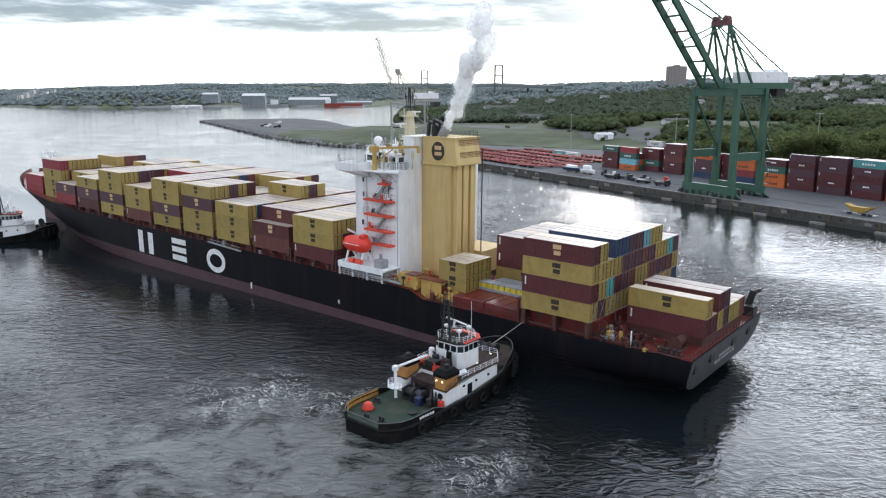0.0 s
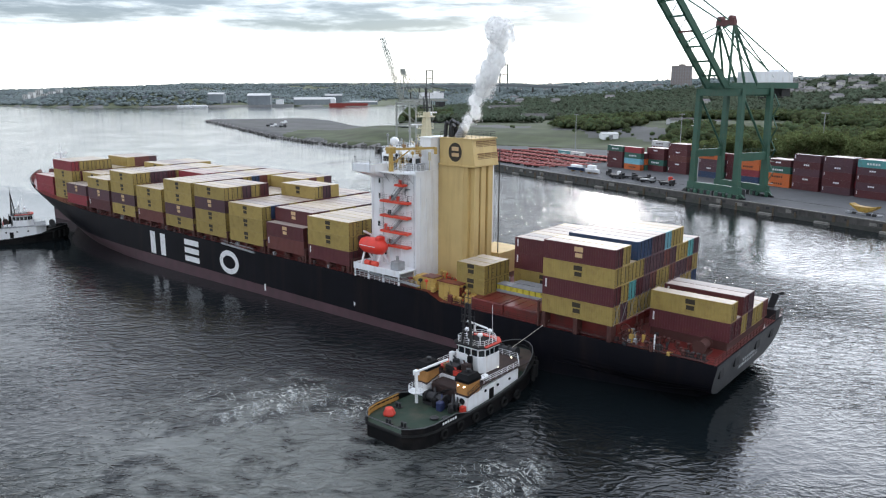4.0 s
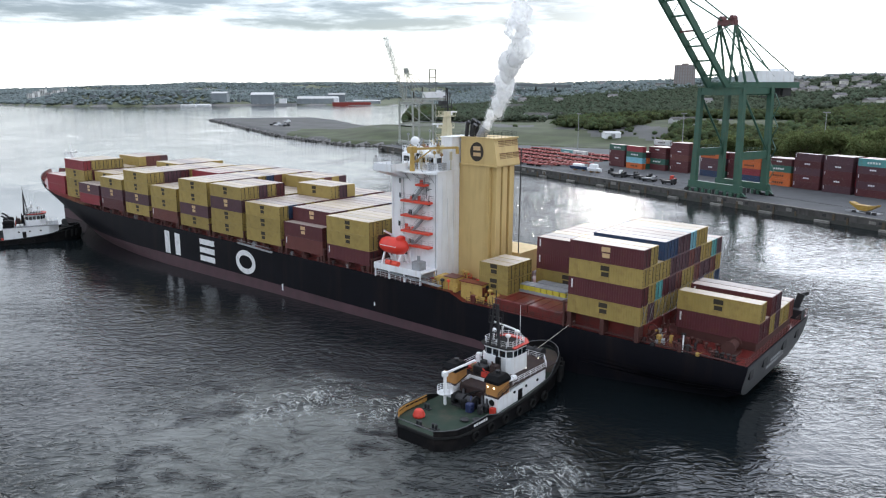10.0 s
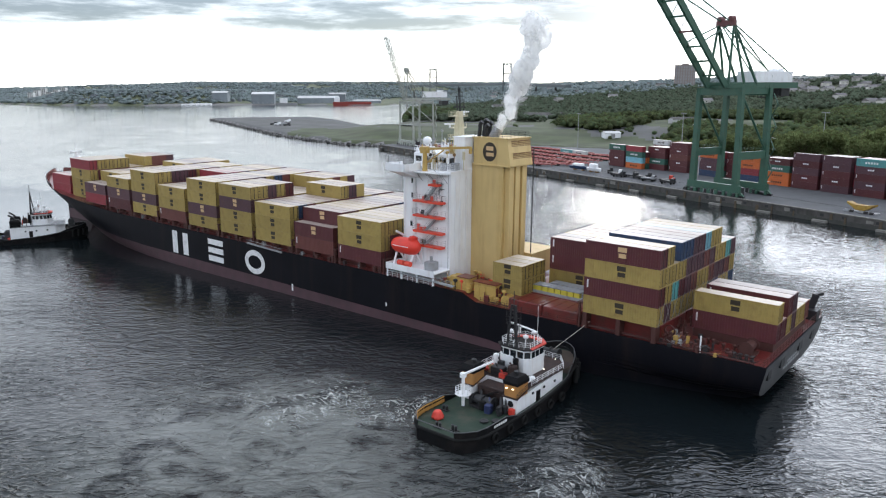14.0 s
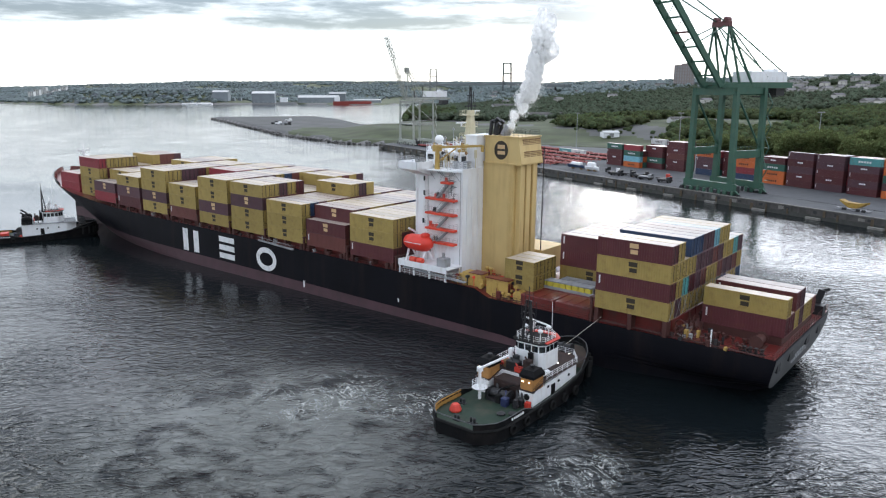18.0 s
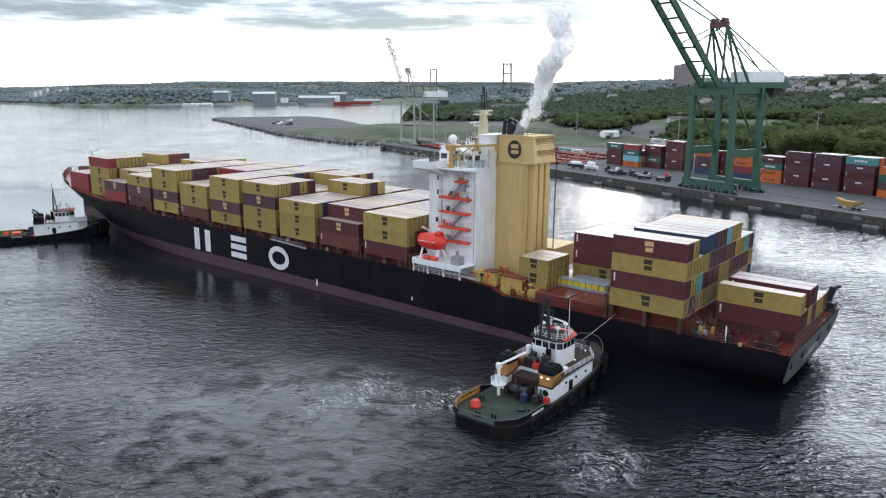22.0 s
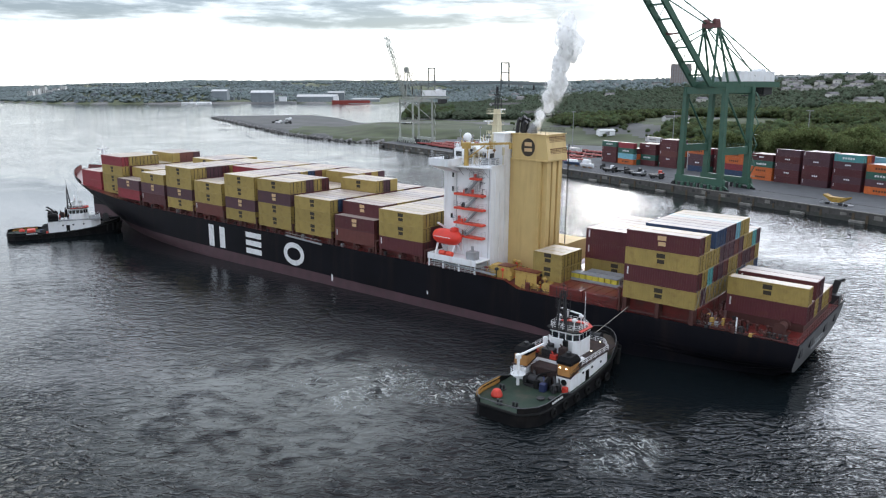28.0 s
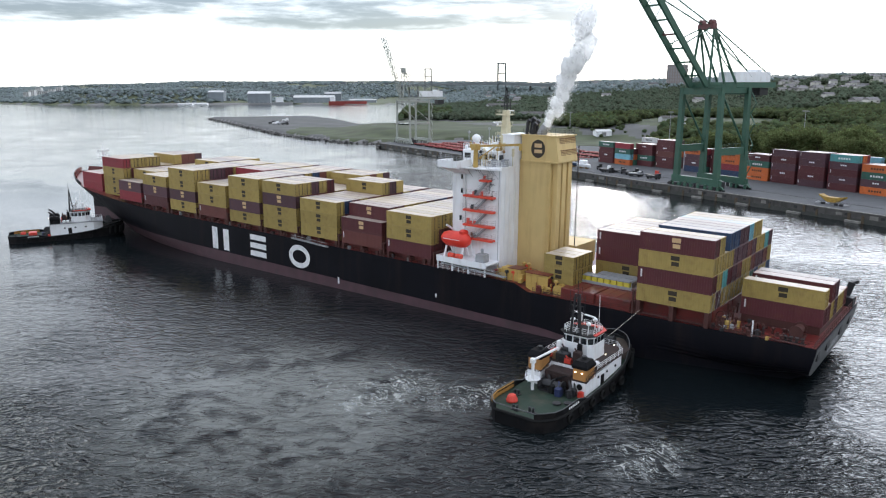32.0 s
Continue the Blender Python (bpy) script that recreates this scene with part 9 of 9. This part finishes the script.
M_roof = material("grey_shingle_roof", (0.17, 0.16, 0.16), 0.85, var=0.15, scale=0.5, random_tint=0.35)
M_house = material("painted_house_wall", (0.50, 0.48, 0.45), 0.8, var=0.08, scale=0.5, random_tint=0.3)
M_farwall = material("weathered_grey_cladding", (0.20, 0.225, 0.245), 0.7, var=0.15, scale=0.05, random_tint=0.25)
M_tan = material("tan_sheet_cladding", (0.33, 0.24, 0.15), 0.7, var=0.1, scale=0.2)


def block(name, x, y, w, dpt, h, turn, wall, floors, cols, label, roofbox=True):
    z = ground_at(x, y)
    ob = empty(name, pose(x, y, z - 1.5, 0, 0, turn))
    part("wall", boxes((-w / 2, w / 2, -dpt / 2, dpt / 2, 0, h + 1.5)), wall, ob)
    bm = bmesh.new()
    box(bm, -w / 2 - 0.3, w / 2 + 0.3, -dpt / 2 - 0.3, dpt / 2 + 0.3, h + 1.5, h + 2.2)
    part("roof", bm, M_roof, ob)
    if roofbox:
        part("roof_plant", boxes((-w / 6, w / 6, -dpt / 4, dpt / 4, h + 2.2, h + 5.5)), wall, ob)
    first = None
    for f in range(floors):
        for c in range(cols):
            u = -w / 2 + w * (c + 0.5) / cols
            zz = 2.5 + (h - 1) * f / floors
            if first is None:
                first = part("window", boxes((-w / cols * 0.3, w / cols * 0.3, -0.12, 0.02, 0, h / floors * 0.5)), M_glass if wall is not M_brick else M_grey, ob)
                first.matrix_basis = pose(u, -dpt / 2, zz)
            else:
                like(first, "window", pose(u, -dpt / 2, zz), ob)
    tagged(ob, label, "building")
    return ob


x, y = bearing(418, 1718)
block("apartment_tower", x, y, 42, 24, 44 + 93 - 44 - ground_at(x, y), -14, M_brick, 14, 8, "dark brown brick apartment tower on the hill")
bm = bmesh.new()
tube(bm, (x - 30, y, ground_at(x, y)), (x - 30, y, ground_at(x, y) + 52), 0.8, 6, 0.4)
tagged(part("chimney_stack", bm, M_grey), "slim grey mast beside the tower", "mast")


def house(x, y, w, dpt, h, turn):
    z = ground_at(x, y)
    ob = empty("house", pose(x, y, z - 1, 0, 0, turn))
    part("wall", boxes((-w / 2, w / 2, -dpt / 2, dpt / 2, 0, h + 1)), M_house, ob)
    bm = bmesh.new()
    v = [bm.verts.new(p) for p in ((-w / 2 - .4, -dpt / 2 - .5, h + 0.8), (w / 2 + .4, -dpt / 2 - .5, h + 0.8), (w / 2 + .4, dpt / 2 + .5, h + 0.8), (-w / 2 - .4, dpt / 2 + .5, h + 0.8), (-w / 2 - .4, 0, h + 1 + dpt * 0.26), (w / 2 + .4, 0, h + 1 + dpt * 0.26))]
    for f in ((0, 1, 5, 4), (2, 3, 4, 5), (0, 4, 3), (1, 2, 5), (0, 3, 2, 1)):
        bm.faces.new([v[i] for i in f])
    part("roof", fix(bm), M_roof, ob)
    for u in (-0.28, 0.28):
        for zz in (2.2, 5.0):
            if zz < h:
                part("window", boxes((u * w - 0.7, u * w + 0.7, -dpt / 2 - 0.08, -dpt / 2 + 0.02, zz, zz + 1.4)), M_glass, ob)
    tagged(ob, "pale gabled house on the wooded hillside", "house", "houses on the hill")


for h in HOUSES:
    house(*h)
for px, dist, w, h in ((640, 1750, 120, 12), (735, 1700, 150, 11)):
    x, y = bearing(px, dist)
    block("school_building", x, y, w, 30, h, -20, M_pale, 2, 14, "long pale low building on the ridge", False)


def shed(x, y, w, dpt, h, turn, wall, label):
    z = ground_at(x, y)
    ob = empty("shed", pose(x, y, z - 0.8, 0, 0, turn))
    bm = bmesh.new()
    v = [bm.verts.new((sx * w / 2, yy, zz)) for sx in (-1, 1) for yy, zz in ((-dpt / 2, 0), (dpt / 2, 0), (dpt / 2, h), (0, h + dpt * 0.16), (-dpt / 2, h))]
    bm.faces.new(v[:5]); bm.faces.new(v[5:][::-1])
    for i in (0, 1, 4):
        j = (i + 1) % 5
        bm.faces.new((v[i], v[j], v[5 + j], v[5 + i]))
    part("wall", fix(bm), wall, ob)
    bm = bmesh.new()
    for sy in (1, -1):
        v = [bm.verts.new((sx * (w / 2 + 0.4), yy, zz)) for sx, yy, zz in ((-1, sy * (dpt / 2 + 0.4), h + 0.0), (1, sy * (dpt / 2 + 0.4), h + 0.0), (1, 0, h + dpt * 0.16 + 0.12), (-1, 0, h + dpt * 0.16 + 0.12))]
        w2 = [bm.verts.new(q.co + Vector((0, 0, 0.3))) for q in v]
        bm.faces.new(v); bm.faces.new(w2[::-1])
        for i in range(4):
            bm.faces.new((v[i], v[(i + 1) % 4], w2[(i + 1) % 4], w2[i]))
    part("roof", fix(bm), M_quay if wall in (M_pale, M_tan) else M_pale, ob)
    for k in range(max(1, int(w / 12))):
        u = -w / 2 + w * (k + 0.5) / max(1, int(w / 12))
        part("door", boxes((u - 1.8, u + 1.8, -dpt / 2 - 0.1, -dpt / 2 + 0.02, 0.6, min(h - 0.4, 4.6))), M_grey, ob)
    tagged(ob, label, "shed")


for px, dist, w, dpt, h, t, m, lab in ((296, 610, 13, 8, 4.0, 10, M_white, "white tent-like storage shed"), (272, 690, 16, 10, 4, 0, M_white, "small white storage shed on grass"), (335, 700, 26, 10, 3, 5, M_tan, "long low tan storage shed"),
                                       (265, 820, 45, 16, 4, 5, M_pale, "long pale shed with a white roof"), (420, 690, 22, 10, 3.5, 8, M_pale, "pale shed among green trees"), (455, 640, 14, 8, 4, 8, M_white, "small white site hut among trees"),
                                       (180, 1050, 60, 20, 6, 8, M_pale, "long pale warehouse near the bridge"), (120, 1350, 70, 24, 7, 12, M_pale, "long pale warehouse near the bridge"), (60, 1180, 24, 12, 5, -8, M_white, "small white harbour shed by the water")):
    x, y = bearing(px, dist)
    shed(x, y, w, dpt, h, t, m, lab)

# far shore: sheds, hall, tower blocks, a moored red ship
for px, dist, w, dpt, h, t, m, lab in ((-384, 2330, 46, 30, 26, 0, M_farwall, "pale industrial hall on the far shore"), (-310, 2300, 66, 40, 28, 5, M_farwall, "large grey shipyard shed on the far shore"), (-215, 2280, 120, 40, 16, 4, M_farwall, "long grey shipyard shed on the far shore"),
                                       (-182, 2330, 50, 30, 26, 4, M_farwall, "tall grey shipyard hall on the far shore"), (-420, 2250, 60, 18, 6, 4, M_white, "low white harbour sheds on the far shore"), (-440, 2230, 40, 16, 6, 4, M_white, "low white harbour sheds on the far shore"), (-130, 2260, 80, 20, 8, 0, M_farwall, "low pale quay shed")):
    x, y = bearing(px, dist)
    shed(x, y, w, dpt, h, t, m, lab)
for i, px in enumerate((-712, -702, -690, -680, -668, -655, -640)):
    x, y = bearing(px, 3150 + 40 * (i % 3))
    block("apartment_block", x, y, 20, 18, 26 + 6 * (i % 3), 0, M_pale, 8, 3, "grey apartment block on the far shore", False)
far_rng = np.random.RandomState(8)
bm = bmesh.new()
for i in range(1300):
    px, dist = far_rng.uniform(-820, 160), far_rng.uniform(2350, 4200)
    x, y = bearing(px, dist)
    z = ground_at(x, y)
    if z < 4:
        continue
    w, h = far_rng.uniform(6, 22), far_rng.uniform(4, 8)
    box(bm, x - w / 2, x + w / 2, y - 8, y + 8, z - 2, z + h)
tagged(part("far_town", bm, M_farwall), "many small pale buildings of the far town", "buildings", kind="stuff")
ob = empty("moored_ship", pose(*bearing(-158, 2150), 0, 0, 0, 2))
bm = bmesh.new()
loft(bm, [[(x, -7 * w, 9), (x, -6 * w, -1), (x, 6 * w, -1), (x, 7 * w, 9)] for x, w in ((-52, 0.8), (-45, 1), (40, 1), (50, 0.5), (56, 0.05))], close=True)
part("hull", fix(bm), material("red_ship_hull", (0.30, 0.05, 0.04), 0.6, var=0.15), ob)
part("house", boxes((-48, -34, -6, 6, 9, 22)), M_white, ob)
part("deck_gear", boxes((-20, 30, -4, 4, 9, 11)), M_grey, ob)
tagged(ob, "small ship with a red hull moored on the far shore", "ship")
ob = empty("moored_ship", pose(*bearing(-272, 2160), 0, 0, 0, 4))
bm = bmesh.new()
loft(bm, [[(x, -7 * w, 7), (x, -6 * w, -1), (x, 6 * w, -1), (x, 7 * w, 7)] for x, w in ((-28, 0.8), (-22, 1), (20, 1), (27, 0.5), (31, 0.05))], close=True)
part("hull", fix(bm), M_grey, ob)
part("house", boxes((-16, 4, -5, 5, 7, 20)), M_white, ob)
tagged(ob, "small grey and white ship moored on the far shore", "ship")

# shallow pond on the fill behind the yard
bm = bmesh.new()
level = max(ground_at(-31 + u, 745 + w_) for u in (-16, -8, 0, 8, 16) for w_ in (-16, -8, 0, 8, 16))
prism(bm, [(-29 + 15 * math.cos(0.2618 * i) * (1 + 0.15 * math.sin(0.7854 * i)), 745 + 20 * math.sin(0.2618 * i)) for i in range(24)], level - 2.5, level + 0.7)
tagged(part("pond", bm, M_water), "shallow bright pond on the filled land", "pond", kind="structure")

# suspension bridge over the narrows
bridge = empty("suspension_bridge")
TA, TB = Vector((-32, 2614, 0)), Vector((176, 2058, 0))
ax = (TB - TA).normalized()
side = Vector((-ax.y, ax.x, 0))
M_bridge = material("grey_green_bridge_paint", (0.11, 0.13, 0.135), 0.6, var=0.1)
for P in (TA, TB):
    bm = bmesh.new()
    for k in (-1, 1):
        beam(bm, P + side * (k * 13) + Vector((0, 0, -2)), P + side * (k * 11) + Vector((0, 0, 112)), 3.4, 3.4)
    for z in (58, 84, 110):
        beam(bm, P - side * 12 + Vector((0, 0, z)), P + side * 12 + Vector((0, 0, z)), 2.5, 3.0)
    part("tower", bm, M_bridge, bridge)
ends = (TA - ax * 330, TA, TB, TB + ax * 330)
bm = bmesh.new()
beam(bm, ends[0] + Vector((0, 0, 52)), TA + Vector((0, 0, 57)), 16, 7)
beam(bm, TA + Vector((0, 0, 57)), TB + Vector((0, 0, 57)), 16, 7)
beam(bm, TB + Vector((0, 0, 57)), ends[3] + Vector((0, 0, 50)), 16, 7)
part("deck", bm, M_bridge, bridge)
for k in (-1, 1):
    bm = bmesh.new()
    o = side * (k * 11)
    for a, b, sag, za, zb in ((ends[0], TA, 6, 54, 112), (TA, TB, 46, 112, 112), (TB, ends[3], 6, 112, 52)):
        pts = [a.lerp(b, i / 14) + o + Vector((0, 0, za + (zb - za) * i / 14 - sag * 4 * (i / 14) * (1 - i / 14))) for i in range(15)]
        for p, q in zip(pts, pts[1:]):
            tube(bm, p, q, 0.45, 5)
    part("main_cable", bm, M_bridge, bridge)
for P in (ends[0] + ax * 30, ends[0] + ax * 120, ends[0] + ax * 220, ends[3] - ax * 60, ends[3] - ax * 160):
    bm = bmesh.new()
    beam(bm, P + Vector((0, 0, -2)), P + Vector((0, 0, 52)), 4, 8)
    part("pier", bm, M_quay, bridge)
tagged(bridge, "grey-green suspension bridge across the narrows", "bridge")

# spit: edge boulders and a few parked machines
rr = np.random.RandomState(4)
C, Rd = [], []
for i in range(len(COAST[:11]) - 1):
    p, q = np.array(COAST[i], float), np.array(COAST[i + 1], float)
    L_ = np.hypot(*(q - p))
    for t in np.arange(0, 1, 1.3 / max(L_, 1)):
        c = p + (q - p) * t + rr.normal(size=2) * 1.3
        C.append((c[0], c[1], rr.uniform(-0.3, 1.6))); Rd.append(rr.uniform(0.7, 1.7))
tagged(new("rock_armour", blob_mesh("rock_armour", C, Rd, M_rock, 6, squash=0.75, jitter=0.35)), "grey armour boulders along the spit", "rocks", kind="stuff")
for px, dist, m in ((-295, 900, M_black), (-288, 890, M_tugwhite), (-280, 880, M_grey), (-272, 870, M_black), (-270, 975, M_tugwhite)):
    x, y = bearing(px, dist)
    ob = empty("parked_vehicle", pose(x, y, ground_at(x, y), 0, 0, 20))
    bm = bmesh.new()
    cbox(bm, -4, 4, -1.4, 1.4, 0.6, 2.2, 0.2)
    cbox(bm, 0.5, 3.5, -1.3, 1.3, 2.2, 3.6, 0.3)
    part("body", fix(bm), m, ob)
    for k in (-2.6, 2.6):
        for yy in (-1.3, 1.3):
            bm = bmesh.new()
            tube(bm, (k, yy - 0.2, 0.6), (k, yy + 0.2, 0.6), 0.6, 8)
            part("wheel", bm, M_rubber, ob)
    tagged(ob, "lorry parked on the gravel spit", "vehicle")


# ---- steam from the funnel, in rigid puffs ----
def steam_material(name, lo, hi, a, c):
    """White steam: it takes in light from behind and gives it off in front."""
    m = bpy.data.materials.new(name)
    m.use_nodes = True
    nt = m.node_tree
    nt.nodes.remove(nt.nodes["Principled BSDF"])
    N, L = nt.nodes.new, nt.links.new
    df, tr, tp = N("ShaderNodeBsdfDiffuse"), N("ShaderNodeBsdfTranslucent"), N("ShaderNodeBsdfTransparent")
    df.inputs[0].default_value = tr.inputs[0].default_value = (0.99, 0.99, 0.985, 1)
    m1, m2 = N("ShaderNodeMixShader"), N("ShaderNodeMixShader")
    m1.inputs[0].default_value = 0.8
    L(df.outputs[0], m1.inputs[1]); L(tr.outputs[0], m1.inputs[2])
    tc, n = N("ShaderNodeTexCoord"), N("ShaderNodeTexNoise")
    n.inputs["Scale"].default_value, n.inputs["Detail"].default_value = 0.55, 7
    L(tc.outputs["Object"], n.inputs[0])
    r = N("ShaderNodeMapRange")
    r.inputs["From Min"].default_value, r.inputs["From Max"].default_value = lo, hi
    r.inputs["To Min"].default_value, r.inputs["To Max"].default_value = a, c
    L(n.outputs[0], r.inputs[0]); L(r.outputs[0], m2.inputs[0])
    L(tp.outputs[0], m2.inputs[1]); L(m1.outputs[0], m2.inputs[2]); L(m2.outputs[0], nt.nodes["Material Output"].inputs[0])
    return m


PUFFS = (steam_material("dense_white_steam", 0.3, 0.5, 0.75, 1.0), steam_material("thin_white_steam", 0.34, 0.56, 0.25, 0.85))
DROPS = steam_material("fine_steam_droplets", 0.0, 0.1, 1.0, 1.0)
plume = empty("steam_plume")
tagged(plume, "leaning column of white steam above the funnel", "steam")
puffs = []
sr = np.random.RandomState(17)
PV, PF = ico()[2:]
TET = np.array([(1, 1, 1), (-1, -1, 1), (-1, 1, -1), (1, -1, -1)]) * 0.6
COUNT = 20
for i in range(COUNT):
    k = (i + 0.5) / COUNT * 1.12
    h = 36.4 + 27.0 * k
    wide = 0.7 + 1.65 * min(1, k / 0.42) ** 0.8 + 1.3 * max(0, k - 0.45)
    # small billows round a leaning middle line
    ang, off = sr.uniform(0, 6.283), wide * sr.uniform(0.1, 0.5)
    cx, cy = 37.9 - 8.4 * k - 0.8 * math.sin(3.4 * k) + math.cos(ang) * off, -12.4 - 1.8 * k - 0.5 * math.sin(5 * k) + math.sin(ang) * off
    w = wide * sr.uniform(0.75, 1.05)

    def lump(p):
        q = p * 0.9 + Vector((7.3 * i, 1.7, 0.4))
        return 1 + 0.38 * noise.noise(q) + 0.24 * noise.noise(q * 2.4) + 0.09 * noise.noise(q * 5.3) + 0.03 * noise.noise(q * 11.0)

    ob = None
    if k < 0.72:        # the dense heart of the column; above it only thinning droplets
        P = [(v[0] * w * 0.78 * f, v[1] * w * 0.78 * f, v[2] * w * 1.05 * f) for v, f in ((v, lump(Vector(v))) for v in PV)]
        me = bpy.data.meshes.new("puff")
        me.from_pydata(P, [], PF.tolist())
        me.materials.append(PUFFS[0 if k < 0.5 else 1])
        me.polygons.foreach_set("use_smooth", [True] * len(me.polygons))
        ob = new("puff", me)
        ob.parent = plume
        puffs.append((ob, (cx, cy, h), k))
    # a haze of fine droplets, thinner outwards
    n = int(1500 * (1 if k < 0.5 else max(0.16, 1 - 1.5 * (k - 0.5))) * (0.5 + 0.5 * min(1, k / 0.3)))
    D = sr.normal(0, 1, (n, 3))
    D /= np.linalg.norm(D, axis=1)[:, None]
    F = np.array([lump(Vector(d)) for d in D])
    R = w * F * (0.78 + 0.45 * sr.uniform(0, 1, n) ** 1.1)
    C = D * R[:, None] * np.array((1, 1, 1.45))
    S = sr.uniform(0.018, 0.042, n) * (1.0 if k < 0.7 else 0.85)
    Q, _r = np.linalg.qr(sr.normal(0, 1, (n, 3, 3)))
    V = (C[:, None, :] + np.einsum("kj,nji->nki", TET, Q) * S[:, None, None] * 1.6).reshape(-1, 3)
    T = (np.arange(n)[:, None, None] * 4 + np.array([(0, 1, 2), (0, 3, 1), (0, 2, 3), (1, 3, 2)])[None]).reshape(-1, 3)
    me = bpy.data.meshes.new("droplet_haze")
    me.from_pydata(V.tolist(), [], T.tolist())
    me.materials.append(DROPS)
    hz = new("droplet_haze", me)
    hz.parent = plume
    puffs.append((hz, (cx, cy, h), k))


# ---- moving things ----
def motions():
    rows = [(t, ship_pose(x, y, a)) for t, x, y, a in SHIP_ROWS]
    walk(ship, rows)
    walk(plume, rows)
    for ob, m in cargo:
        walk(ob, [(t, p @ m) for t, p in rows])
    walk(tug, [(t, pose(x, y, 0, 0, 0, a)) for t, x, y, a in TUG_ROWS])
    walk(tug2, [(t, pose(x, y, 0, 0, 0, a)) for t, x, y, a in TUG2_ROWS])
    for ob, boat, m in washes:
        walk(ob, [(t, pose(x, y, 0, 0, 0, a) @ m) for t, x, y, a in boat])
    # the puffs sway, climb and turn as the steam drifts
    for ob, (x, y, z), k in puffs:
        path, n_ = [], round(k * 18)
        for n in range(17):
            t = 2.0 * n
            path.append((t, pose(x + 0.9 * k * math.sin(0.55 * t + 7.0 * k) + 0.25 * k * math.sin(0.9 * t + n_), y + 1.0 * k * math.sin(0.43 * t + 5.0 * k), z + (0.3 + 1.2 * k) * math.sin(0.6 * t + 1.1 * n_),
                                 0, 0, 14 * n + 25 * n_)))
        walk(ob, path)


motions()
